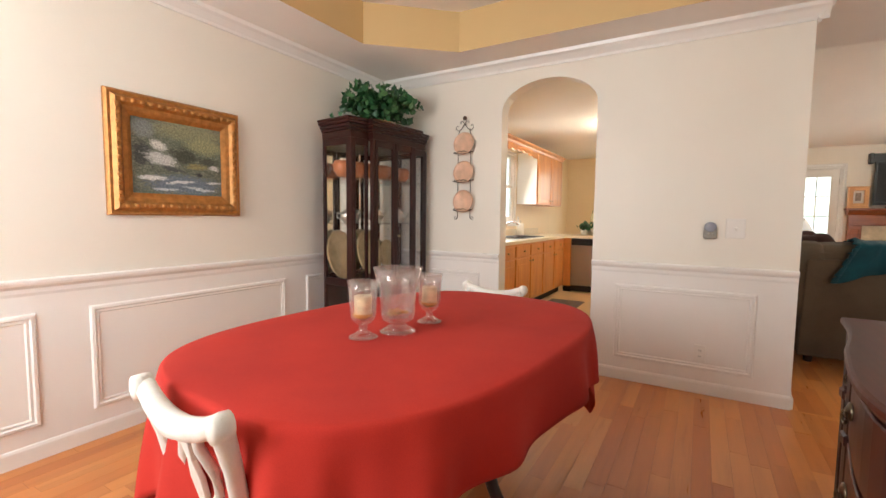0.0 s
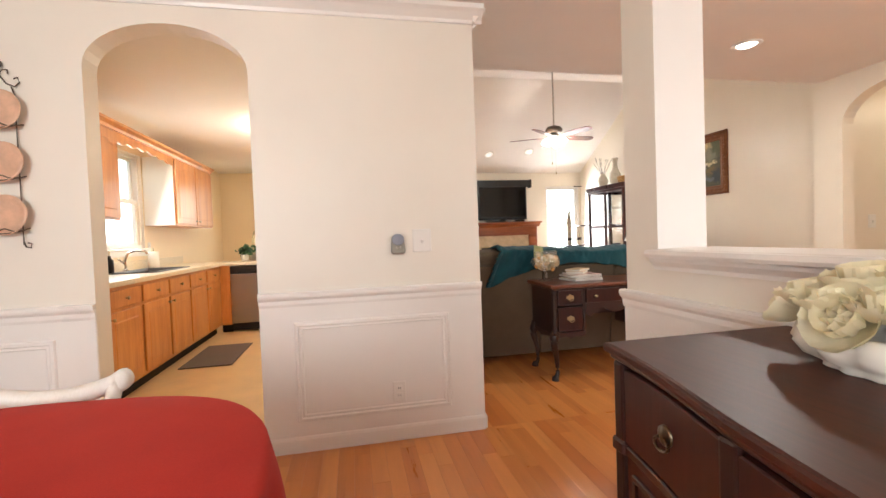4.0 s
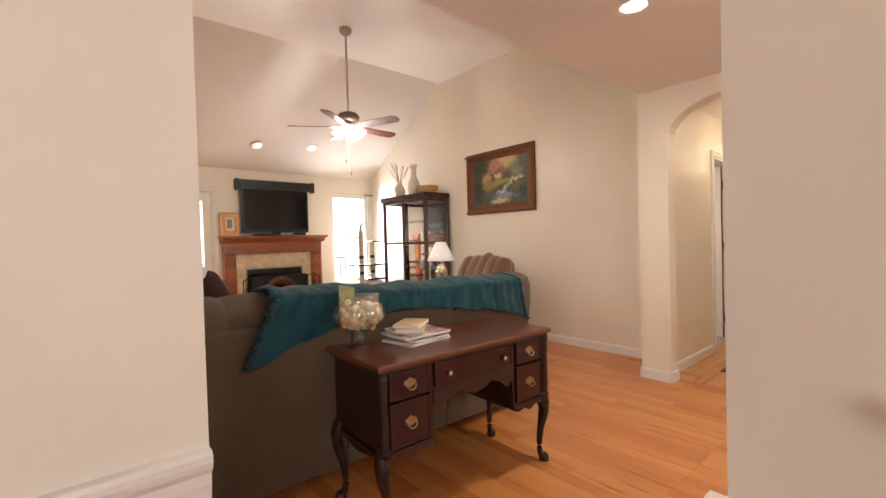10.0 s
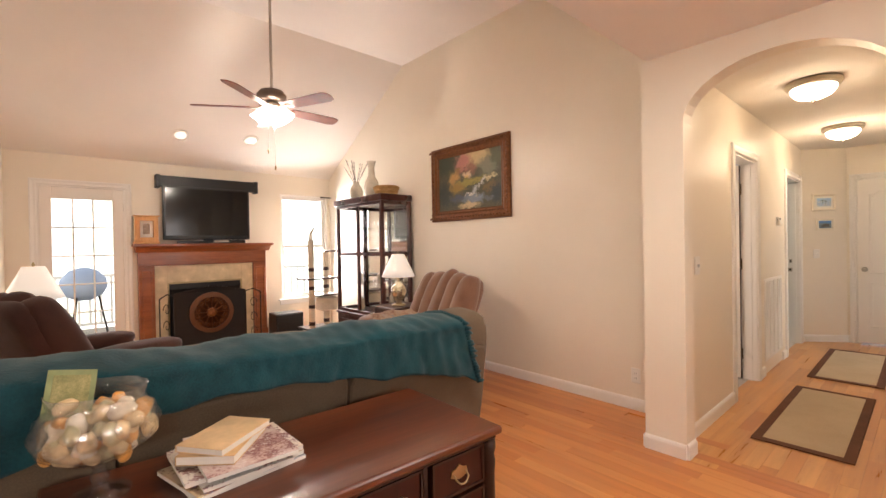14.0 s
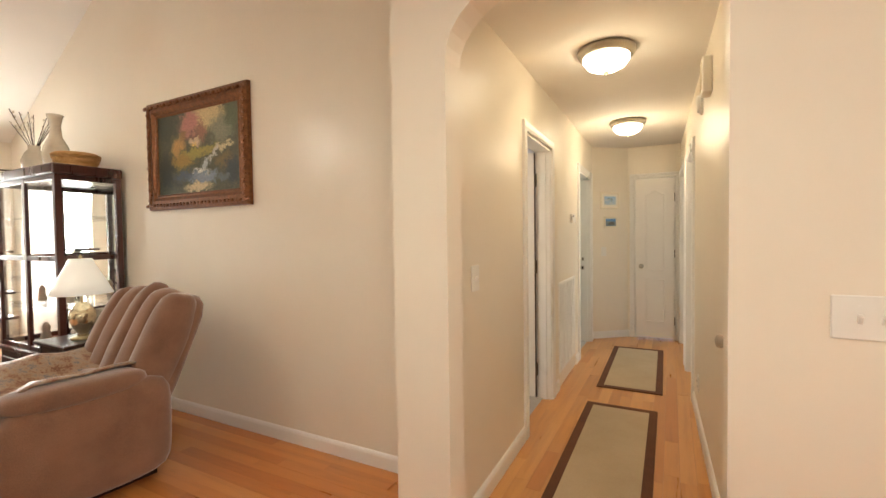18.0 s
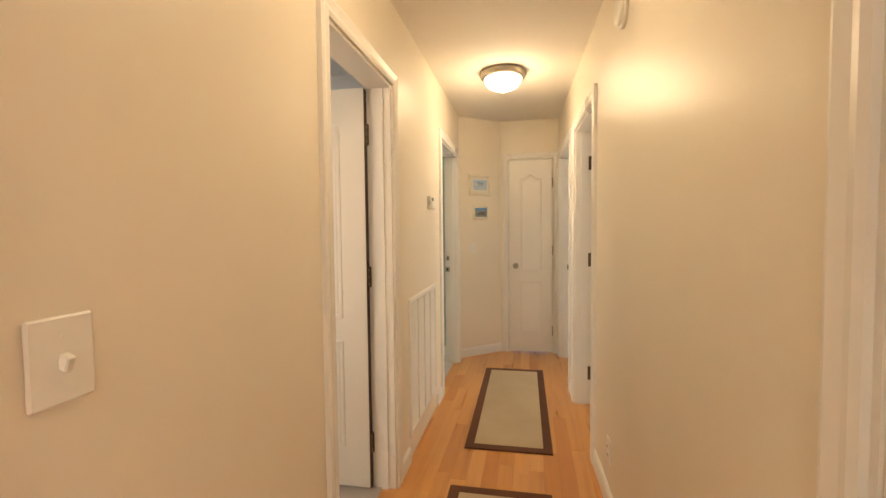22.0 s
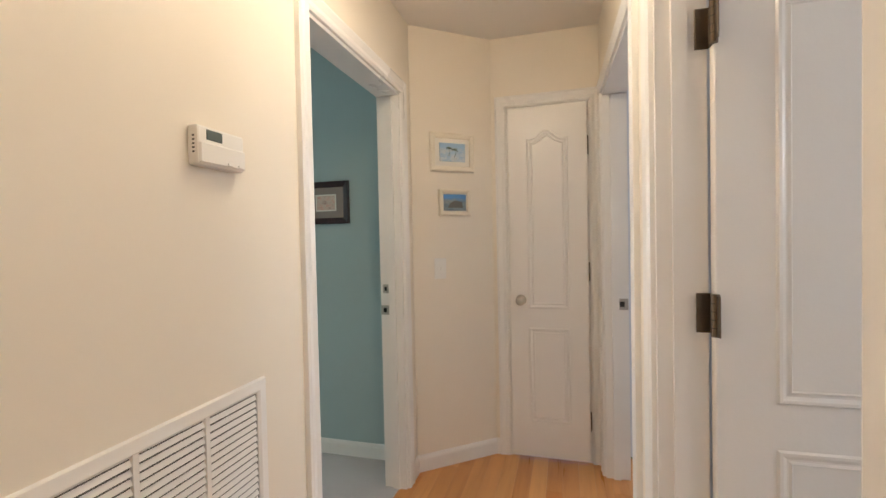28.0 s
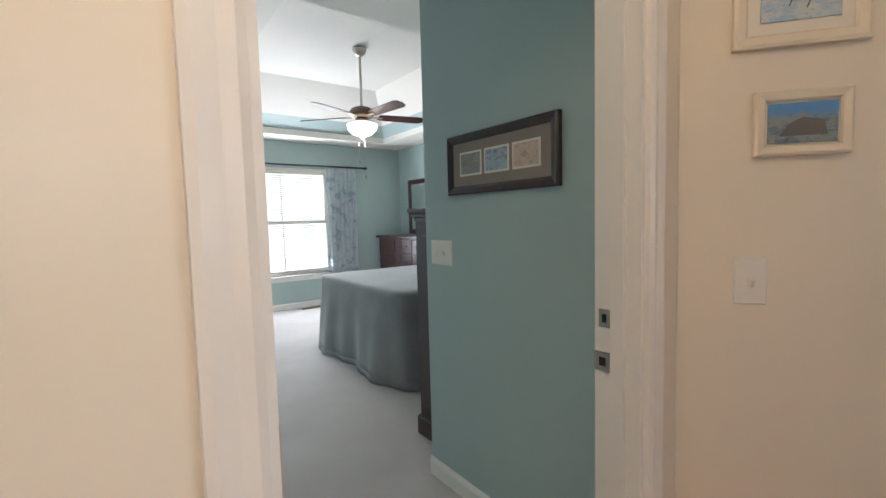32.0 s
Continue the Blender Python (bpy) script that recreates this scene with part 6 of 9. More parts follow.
for s in (-1, 1):
    w = part("wing", moved(ring_frame([(0, 0.02), (0.2, 0.02), (0.2, 0.7), (0.1, 0.75), (0, 0.72)], 0.012, [(0, 0), (0, 0.01), (1, 0.01), (1, 0)]), Matrix.Translation((s * 0.42, 0, 0)) @ pose(0, 0, 0, 0, 0, -28 * s) @ Matrix.Diagonal((s, 1, 1, 1))), M["iron"], th, "side wing with scrolls")
    for k in range(3):
        pts = [(0.1 + 0.05 * math.cos(a * 0.7) * (1 - a / 12), 0.15 + 0.2 * k + 0.09 * math.sin(a * 0.7) * (1 - a / 12)) for a in range(11)]
        part("scroll", moved(tube([(x, 0, z) for x, z in pts], 0.005, 5), Matrix.Translation((s * 0.42, 0, 0)) @ pose(0, 0, 0, 0, 0, -28 * s) @ Matrix.Diagonal((s, 1, 1, 1))), M["iron"], w)

# television, bar, mantel clock frame, boxes
th = thing("television", "black flat television standing on the mantel", "television", Matrix.Translation((2.58, 9.38, 1.398)))
part("bezel", box(-0.525, 0.525, -0.02, 0.035, 0.05, 0.74, 0.008, seg=2), M["black"], th)
part("screen", box(-0.495, 0.495, -0.0225, -0.019, 0.105, 0.715), M["screen"], th, "dark glossy screen")
part("neck", box(-0.06, 0.06, -0.005, 0.03, 0.012, 0.06, 0.003), M["black"], th)
part("stand", box(-0.28, 0.28, -0.11, 0.09, 0, 0.014, 0.005), M["black"], th)
th = thing("projection_screen_case", "long black roller screen case above the television", "screen case", Matrix.Translation((2.614, TVY, 2.11)))
part("housing", box(-0.615, 0.615, -0.11, 0, 0.02, 0.16, 0.012, seg=2), M["black"], th)
for s in (-1, 1):
    part("end_cap", box(s * 0.6 - 0.025, s * 0.6 + 0.025, -0.12, 0, 0.0, 0.17, 0.008), M["black"], th)
part("hem_bar", box(-0.52, 0.52, -0.07, -0.05, -0.005, 0.02, 0.003), M["plate"], th, "white hem of the screen")
for x, w, hh, c in ((2.35, 0.3, 0.035, "black"), (2.72, 0.16, 0.02, "plate"), (2.92, 0.2, 0.045, "black")):
    th = thing("media_box", "small media box under the television", "media box", Matrix.Translation((x, 9.325, 1.398 + (0.014 if abs(x - 2.58) < 0.4 and False else 0))), "boxes on the mantel")
    part("case", box(-w / 2, w / 2, -0.04, 0.03, 0, hh, 0.004), M[c], th)
    part("front_strip", box(-w / 2 + 0.01, w / 2 - 0.01, -0.0415, -0.039, hh * 0.3, hh * 0.6), M["screen"], th)
th = thing("shadow_box_frame", "light wooden box frame with a small picture on the mantel", "picture frame", Matrix.Translation((1.876, 9.36, 1.398)))
wf = wood("light_pine", srgb(196, 138, 82), srgb(226, 174, 116), 0.45, 2, 9)
part("case", ring_frame([(-0.12, 0.03), (0.12, 0.03), (0.12, 0.335), (-0.12, 0.335)], 0.05, [(0, -0.05), (0, 0.05), (1, 0.05), (1, -0.02)]), wf, th)
part("base", box(-0.135, 0.135, -0.06, 0.06, 0, 0.03, 0.005), wf, th)
part("cap", box(-0.135, 0.135, -0.06, 0.06, 0.335, 0.35, 0.004), wf, th)
part("mount", box(-0.075, 0.075, 0.0, 0.01, 0.07, 0.295), M["plate"], th)
part("print", box(-0.035, 0.035, -0.004, 0.0, 0.12, 0.25), picture("sepia_print", [(0.35, srgb(40, 34, 30)), (0.6, srgb(190, 170, 150))], 20), th)
th = thing("subwoofer", "black speaker box on the floor by the hearth", "speaker", Matrix.Translation((3.56, 9.2, 0)))
part("cabinet", box(-0.2, 0.2, -0.1, 0.2, 0.015, 0.37, 0.008), M["black"], th)
part("grille", box(-0.19, 0.19, -0.112, -0.099, 0.03, 0.355, 0.004), cloth("black_grille_cloth", srgb(14, 14, 15), srgb(26, 26, 28), 0.9, 400), th, "black cloth grille")
for x in (-0.17, 0.17):
    for y in (-0.07, 0.17):
        part("foot", lathe([(0.016, 0), (0.02, 0.016)], 10, None, (x, y, 0)), M["black"], th)


def recliner(m, mat, label, tufts=4, wide=0.86):
    """Front towards -y."""
    th = thing("recliner", label, "recliner", m)
    part("base", box(-wide / 2 + 0.06, wide / 2 - 0.06, -0.36, 0.16, 0.05, 0.36, 0.02, seg=2), M[mat], th)
    part("plinth", box(-wide / 2 + 0.1, wide / 2 - 0.1, -0.28, 0.2, 0.0, 0.06), M["espresso"], th)
    for s in (-1, 1):
        part("arm", puff(0.22, 0.74, 0.55, 6, 7, 0.03, 2.0 + s, Matrix.Translation((s * (wide / 2 - 0.1), -0.11, 0.05))), M[mat], th, "padded arm", True)
        part("arm_pad", puff(0.24, 0.6, 0.12, 3.2, 5, 0.04, 4.0 + s, Matrix.Translation((s * (wide / 2 - 0.1), -0.16, 0.54))), M[mat], th, "", True)
    part("seat_cushion", puff(wide - 0.36, 0.66, 0.22, 3.6, 6, 0.04, 6.0, Matrix.Translation((0, -0.12, 0.3))), M[mat], th, "", True)
    part("footrest", puff(wide - 0.36, 0.1, 0.3, 3.6, 5, 0.03, 8.0, Matrix.Translation((0, -0.43, 0.1))), M[mat], th, "", True)
    R = Matrix.Translation((0, 0.1, 0.33)) @ pose(0, 0, 0, -25)
    part("back_shell", puff(wide - 0.14, 0.16, 0.78, 5, 6, 0.02, 1.0, R @ Matrix.Translation((0, 0.07, 0))), M[mat], th, "", True)
    w = (wide - 0.12) / tufts
    for k in range(tufts):
        x = (k - (tufts - 1) / 2) * w
        drop = 0.05 * abs(k - (tufts - 1) / 2) / (tufts / 2)
        part("back_channel", puff(w * 1.12, 0.24, 0.8 - drop, 3.0, 6, 0.06, 11.0 + k, R @ Matrix.Translation((x, -0.02, 0))), M[mat], th, "upright padded channel", True)
    part("lumbar_roll", puff(wide - 0.28, 0.2, 0.2, 2.8, 5, 0.06, 21.0, R @ Matrix.Translation((0, -0.11, 0.02))), M[mat], th, "", True)
    return th


recliner(pose(3.62, 6.14, 0, 0, 0, -94), "pinkbrown", "mauve brown plush recliner with channelled back by the wall", 5, 0.9)
recliner(pose(1.2, 6.95, 0, 0, 0, 112), "chocolate", "chocolate brown recliner beside a lamp", 3, 0.84)
th = thing("folded_throw", "rust and grey patterned throw over the recliner arm", "throw blanket", pose(3.42, 6.14, 0.555, 0, 0, -94))
part("cloth", sheet(24, 20, lambda u, v: (-0.34 + 0.68 * u, -0.38 + 0.7 * v + 0.02 * math.sin(9 * u), 0.12 - 0.12 * math.sin(math.pi * u) ** 2 + 0.03 * noise.noise(Vector((u * 4, v * 4, 1))) - 0.42 * max(0, 0.35 - v) ** 1.1), 0.008), picture("patterned_cloth", [(0.3, srgb(84, 80, 84)), (0.42, srgb(132, 84, 58)), (0.52, srgb(176, 150, 124)), (0.62, srgb(100, 104, 116)), (0.75, srgb(120, 80, 62))], 12), th, "", True)


def end_table(m, w, d, h, label):
    th = thing("end_table", label, "side table", m)
    part("tabletop", box(-w / 2, w / 2, -d / 2, d / 2, h - 0.025, h, 0.006), M["mahogany"], th)
    part("apron", box(-w / 2 + 0.03, w / 2 - 0.03, -d / 2 + 0.03, d / 2 - 0.03, h - 0.1, h - 0.025), M["mahogany"], th)
    part("shelf", box(-w / 2 + 0.03, w / 2 - 0.03, -d / 2 + 0.03, d / 2 - 0.03, 0.14, 0.16), M["mahogany"], th)
    for x in (-1, 1):
        for y in (-1, 1):
            part("leg", box(x * (w / 2 - 0.045) - 0.018, x * (w / 2 - 0.045) + 0.018, y * (d / 2 - 0.045) - 0.018, y * (d / 2 - 0.045) + 0.018, 0, h - 0.02, 0.004), M["mahogany_v"], th)


def table_lamp(m, label, shade_r=0.19):
    th = thing("table_lamp", label, "table lamp", m)
    part("foot", lathe([(0.075, 0), (0.078, 0.012), (0.05, 0.022)], 22), M["brass"], th, "", True)
    part("body", lathe([(0.04, 0.02), (0.03, 0.04), (0.06, 0.085), (0.085, 0.15), (0.08, 0.2), (0.045, 0.25), (0.025, 0.27)], 24), M["glass_amber"], th, "gilded glass body", True)
    part("stem", lathe([(0.01, 0.26), (0.01, 0.36)], 10), M["brass"], th)
    part("shade", lathe([(shade_r, 0.33), (shade_r * 0.78, 0.42), (shade_r * 0.52, 0.52), (shade_r * 0.36, 0.585), (shade_r * 0.35, 0.585), (shade_r * 0.51, 0.52), (shade_r * 0.77, 0.42), (shade_r * 0.985, 0.33)], 30), M["shade"], th, "cream bell shade", True)
    part("finial", lathe([(0.006, 0.585), (0.012, 0.6), (0.003, 0.62)], 10), M["brass"], th)


M["glass_amber"] = paint("antiqued_mercury_glass", srgb(224, 210, 180), 0.15, 40, 0.1, 0.25, metal=0.75, patch=22)
end_table(Matrix.Translation((3.98, 6.98, 0)), 0.46, 0.46, 0.64, "dark end table holding a lamp beside the recliner")
table_lamp(Matrix.Translation((3.95, 6.95, 0.64)), "gilded lamp with a cream bell shade by the recliner")
end_table(Matrix.Translation((0.92, 7.62, 0)), 0.42, 0.42, 0.62, "dark end table by the brown recliner")
table_lamp(Matrix.Translation((0.9, 7.6, 0.62)), "gilded lamp with a cream bell shade by the patio door")

# curio cabinet
CX0, CX1, CY0, CY1, CH = 3.93, 4.385, 7.25, 8.36, 1.95
M["curiowood"] = wood("red_brown_cherry", srgb(46, 21, 17), srgb(82, 39, 31), 0.28, 2, 8, 0.3)
th = thing("curio_cabinet", "dark mahogany curio cabinet with glass doors and shelves", "curio cabinet", None)
part("base", box(CX0, CX1, CY0, CY1, 0.0, 0.42, 0.006), M["curiowood"], th)
for k in range(2):
    ym = (CY0 + CY1) / 2
    a, b = (CY0 + 0.04, ym - 0.01) if k == 0 else (ym + 0.01, CY1 - 0.04)
    d = part("drawer", box(CX0 - 0.014, CX0 + 0.2, a, b, 0.12, 0.36, 0.004), M["mahog_red"], th)
    part("knob", moved(lathe([(0.008, 0), (0.014, 0.016), (0.004, 0.022)], 12), Matrix.Translation((CX0 - 0.014, (a + b) / 2, 0.24)) @ pose(0, 0, 0, 0, -90, 0)), M["brass"], d)
part("waist", box(CX0 - 0.02, CX1, CY0 - 0.015, CY1 + 0.015, 0.42, 0.46, 0.008), M["curiowood"], th)
for x in (CX0 + 0.022, CX1 - 0.022):
    for y in (CY0 + 0.022, CY1 - 0.022):
        part("post", box(x - 0.022, x + 0.022, y - 0.022, y + 0.022, 0.46, CH - 0.08, 0.003), M["curiowood"], th)
ym = (CY0 + CY1) / 2
part("door_stile", box(CX0 + 0.002, CX0 + 0.03, ym - 0.025, ym + 0.025, 0.46, CH - 0.08, 0.003), M["curiowood"], th)
for z in (0.46, CH - 0.12, 1.2):
    part("door_rail", box(CX0 + 0.004, CX0 + 0.028, CY0 + 0.04, CY1 - 0.04, z, z + 0.04, 0.003), M["curiowood"], th)
    for y in (CY0 + 0.01, CY1 - 0.034):
        part("side_rail", box(CX0 + 0.04, CX1 - 0.04, y, y + 0.024, z, z + 0.04, 0.003), M["curiowood"], th)
part("cornice", box(CX0 - 0.025, CX1 + 0.0, CY0 - 0.025, CY1 + 0.025, CH - 0.08, CH, 0.014, seg=2), M["curiowood"], th)
part("mirror_back", box(CX1 - 0.012, CX1 - 0.006, CY0 + 0.03, CY1 - 0.03, 0.46, CH - 0.08), M["mirror"], th, "mirrored back")
for z in (0.82, 1.2, 1.55):
    p = part("shelf", box(CX0 + 0.04, CX1 - 0.03, CY0 + 0.03, CY1 - 0.03, z, z + 0.006), M["pane"], th, "glass shelf")
    p.visible_shadow = False
for b in ((CX0 + 0.012, CX0 + 0.016, CY0 + 0.045, ym - 0.025), (CX0 + 0.012, CX0 + 0.016, ym + 0.025, CY1 - 0.045), (CX0 + 0.044, CX1 - 0.044, CY0 + 0.02, CY0 + 0.024), (CX0 + 0.044, CX1 - 0.044, CY1 - 0.024, CY1 - 0.02)):
    p = part("pane", box(*b, 0.46, CH - 0.08), M["pane"], th, "clear glass pane")
    p.visible_shadow = False
random.seed(21)
for z in (0.466, 0.828):
    for k in range(2):
        y = CY0 + 0.4 + 0.4 * k + random.uniform(-0.03, 0.03)
        t2 = thing("figurine", "small pale ornament on a cabinet shelf", "ornament", Matrix.Translation((4.16 + random.uniform(-0.05, 0.05), y, z)), "ornaments in the curio cabinet")
        s = random.uniform(0.7, 1.2)
        part("ornament_body", lathe([(0.03 * s, 0), (0.04 * s, 0.03 * s), (0.025 * s, 0.09 * s), (0.032 * s, 0.12 * s), (0.01 * s, 0.16 * s)], 14), M["ceramic"], t2, "", True)
# on top of the curio
th = thing("vase", "tall cream ceramic bottle vase on the curio cabinet", "vase", Matrix.Translation((4.17, 7.82, CH)))
part("body", lathe([(0.06, 0), (0.085, 0.05), (0.1, 0.14), (0.085, 0.22), (0.045, 0.3), (0.038, 0.4), (0.05, 0.46), (0.06, 0.49), (0.052, 0.488), (0.032, 0.4)], 24), M["ceramic"], th, "", True)
th = thing("vase", "pale vase with bare twigs on the curio cabinet", "vase", Matrix.Translation((4.15, 8.18, CH)))
part("body", lathe([(0.05, 0), (0.085, 0.06), (0.095, 0.12), (0.07, 0.19), (0.04, 0.23), (0.045, 0.26), (0.036, 0.255)], 22), M["ceramic"], th, "", True)
random.seed(8)
for k in range(11):
    a, l = random.random() * 6.28, random.uniform(0.2, 0.36)
    tip = Vector((0.16 * math.cos(a), 0.16 * math.sin(a), 0.24 + l))
    tw = part("twig", tube([(0, 0, 0.2), tip * 0.5 + Vector((0, 0, 0.1)), tip], 0.003, 5), M["espresso"], th)
    for j in range(5):
        p = Vector((0, 0, 0.2)).lerp(tip, 0.5 + 0.1 * j)
        part("bud", puff(0.014, 0.014, 0.022, 2, 1, 0, 0, Matrix.Translation(p + Vector((random.uniform(-0.01, 0.01), random.uniform(-0.01, 0.01), 0)))), M["ceramic"], tw)
th = thing("basket", "round honey-coloured lidded basket on the curio cabinet", "basket", Matrix.Translation((4.17, 7.48, CH)))
part("body", lathe([(0.12, 0), (0.15, 0.05), (0.155, 0.09)], 26), M["wicker"], th, "", True)
part("lid", lathe([(0.162, 0.09), (0.165, 0.11), (0.14, 0.125), (0.03, 0.14)], 26), M["wicker"], th, "", True)
for z in (0.02, 0.05, 0.08):
    part("weave_ring", lathe([(0.128 + 0.33 * z, z - 0.006), (0.136 + 0.33 * z, z), (0.128 + 0.33 * z, z + 0.006)], 26), M["wicker"], th)

# cat tree
th = thing("cat_tree", "tall cat tree with cream posts and dark platforms", "cat tree", Matrix.Translation((3.86, 8.82, 0)))
part("base", box(-0.22, 0.26, -0.2, 0.2, 0, 0.03, 0.006), M["espresso"], th)
for x, y, h in ((-0.14, -0.1, 1.42), (0.16, 0.06, 1.25)):
    part("post", lathe([(0.042, 0.03), (0.042, h)], 18, None, (x, y, 0)), M["sisal"], th, "rope-wound cream post")
    for z in (0.22, 0.46, 0.72, 0.98):
        part("band", lathe([(0.0435, z), (0.0435, z + 0.05)], 18, None, (x, y, 0)), M["espresso"], th)
for z, x0, x1 in ((0.16, -0.24, 0.24), (0.62, -0.08, 0.3), (0.86, -0.26, 0.28), (1.25, 0.04, 0.28)):
    part("platform", box(x0, x1, -0.17, 0.17, z, z + 0.025, 0.008), M["espresso"], th)
part("hammock_box", box(0.02, 0.26, -0.12, 0.14, 0.4, 0.6, 0.02), M["sisal"], th)
part("tail_plume", tube([(-0.14, -0.1, 1.42), (-0.13, -0.08, 1.52), (-0.06, -0.08, 1.62)], 0.02, 8, None, [0.03, 0.022, 0.006]), M["ceramic"], th)
th = thing("curtain_rod", "short dark curtain rod at the window corner", "curtain rod", Matrix.Translation((4.39, TVY, 2.12)))
part("rod", tube([(-0.15, -0.07, 0), (0.02, -0.07, 0)], 0.008, 8), M["iron"], th)
part("bracket", tube([(0, -0.07, 0), (0, 0, 0)], 0.006, 8), M["iron"], th)
part("finial", lathe([(0.006, 0), (0.018, 0.01), (0.006, 0.03)], 10, None, (-0.15, -0.07, -0.015)), M["iron"], th)

# wall shelf on the left wall
def on_left(y, z):
    return pose(LX(y), y, z, 0, 0, 90 - math.degrees(math.atan(0.06)))


S0, S1, SZ0, SZ1, SD = 5.36, 7.12, 1.565, 2.1, 0.17
th = thing("wall_shelf", "espresso two-tier wall shelf filled with teapots and books", "wall shelf", on_left(S0, 0))
L = S1 - S0
for nm, b in (("end_panel", (0, 0.03, SZ0, SZ1)), ("end_panel", (L - 0.03, L, SZ0, 1.84)), ("bottom_board", (0.03, L - 0.03, SZ0, SZ0 + 0.025)), ("middle_board", (0.03, L, 1.84, 1.865)), ("divider", (0.9, 0.925, SZ0 + 0.025, 1.84)), ("top_board", (0.03, L - 0.2, SZ1 - 0.025, SZ1))):
    part(nm, box(b[0], b[1], -SD, 0, b[2], b[3], 0.002), M["espresso"], th)
part("back_board", box(0.03, L - 0.03, -0.012, 0, SZ0 + 0.025, 1.84), M["espresso"], th)
part("upper_back", box(0.03, L - 0.2, -0.012, 0, 1.865, SZ1 - 0.025), M["espresso"], th)
th2 = thing("wall_ledge", "dark narrow ledge under the wall shelf", "wall shelf", on_left(S0 - 0.1, 0))
part("board", box(0, L + 0.15, -0.16, 0, 1.37, 1.395, 0.003), M["espresso"], th2)
part("lip", box(0, L + 0.15, -0.164, -0.156, 1.365, 1.402, 0.001), M["pane"], th2, "clear acrylic lip")


def teapot(m, s, mat, label):
    th = thing("teapot", label, "teapot", m, "china on the wall shelf")
    part("body", lathe([(0.035 * s, 0), (0.06 * s, 0.02 * s), (0.07 * s, 0.055 * s), (0.055 * s, 0.09 * s), (0.03 * s, 0.1 * s)], 20), mat, th, "", True)
    part("lid", lathe([(0.034 * s, 0.098 * s), (0.02 * s, 0.112 * s), (0.008 * s, 0.118 * s), (0.011 * s, 0.13 * s), (0.003 * s, 0.136 * s)], 16), mat, th, "", True)
    part("spout", tube([(0.06 * s, 0, 0.04 * s), (0.09 * s, 0, 0.06 * s), (0.105 * s, 0, 0.09 * s)], 0.01 * s, 8, None, [0.014 * s, 0.01 * s, 0.007 * s]), mat, th, "", True)
    part("handle", tube([(-0.055 * s, 0, 0.08 * s), (-0.09 * s, 0, 0.085 * s), (-0.1 * s, 0, 0.055 * s), (-0.065 * s, 0, 0.03 * s)], 0.006 * s, 8), mat, th, "", True)


random.seed(4)
china = [M["teapot"], M["ceramic"], paint("brown_glazed_china", srgb(146, 92, 52), 0.25, 60, 0.2, 0.3, patch=20), paint("white_gold_china", srgb(228, 208, 168), 0.2, 60, 0.2, 0.2, patch=22)]
for k in range(9):
    teapot(on_left(S0 + 0.0 + 0.21 * k, 1.395) @ pose(0, -0.085, 0, 0, 0, random.uniform(0, 360)), random.uniform(0.85, 1.08), china[(k * 3) % 4], "small gilded china teapot on the ledge")
for k in range(6):
    teapot(on_left(S0 + 0.15 + 0.28 * k, SZ0 + 0.025) @ pose(0, -0.07, 0, 0, 0, random.uniform(0, 360)), random.uniform(0.8, 0.95), china[k % 4], "small china teapot on the wall shelf")
for k in range(4):
    teapot(on_left(S0 + 0.2 + 0.42 * k, 1.865) @ pose(0, -0.07, 0, 0, 0, random.uniform(0, 360)), random.uniform(0.7, 0.9), china[(k + 2) % 4], "small china teapot on the upper shelf")

# mirror panels at the near end of the left wall
M["glass_edge"] = paint("green_glass_edge", srgb(72, 104, 92), 0.12, 300, 0.05, 0.06)
for a, w in ((3.48, 0.395), (3.88, 0.42)):
    th = thing("wall_mirror", "tall frameless mirror panel with greenish edges beside the shelf", "mirror", on_left(a, 0), "mirror panels on the wall")
    part("glass", box(0.014, w - 0.014, -0.008, 0, 0.114, 2.336), M["mirror"], th)
    part("bevelled_edge", ring_frame([(0, 0.1), (w, 0.1), (w, 2.35), (0, 2.35)], 0.014, [(0, 0), (0, 0.003), (0.4, 0.005), (1, 0.008)]), M["glass_edge"], th, "bevelled green glass edge")

# deck beyond the patio door
th = thing("deck_railing", "white deck railing beyond the patio door", "railing", Matrix.Translation((0, TVY + 3.2, -0.06)))
part("top_rail", box(-1, 5.5, -0.05, 0.05, 0.92, 0.97), M["trim"], th)
part("bottom_rail", box(-1, 5.5, -0.02, 0.02, 0.08, 0.13), M["trim"], th)
for k in range(44):
    part("baluster", box(-0.95 + 0.15 * k, -0.915 + 0.15 * k, -0.018, 0.018, 0.1, 0.94), M["trim"], th)
th = thing("kettle_grill", "round covered grill on the deck", "grill", Matrix.Translation((1.35, TVY + 2.2, -0.06)))
gm = paint("blue_grey_grill_cover", srgb(150, 164, 190), 0.7, 60, 0.3, 0.1)
part("bowl", lathe([(0.1, 0.62), (0.24, 0.7), (0.3, 0.82), (0.29, 0.94), (0.18, 1.08), (0.04, 1.13)], 24), gm, th, "", True)
for k in range(3):
    a = 2.094 * k
    part("leg", tube([(0.18 * math.cos(a), 0.18 * math.sin(a), 0.7), (0.3 * math.cos(a), 0.3 * math.sin(a), 0.0)], 0.015, 8), M["iron"], th)


# ---- hallway and foyer things ----
M["sisalrug"] = cloth("beige_sisal", srgb(176, 154, 124), srgb(198, 178, 148), 0.95, 190, 2, 1.0, 0.0)
M["rugborder"] = cloth("brown_canvas_border", srgb(84, 50, 32), srgb(112, 70, 48), 0.9, 320, 4, 0.5, 0.0)


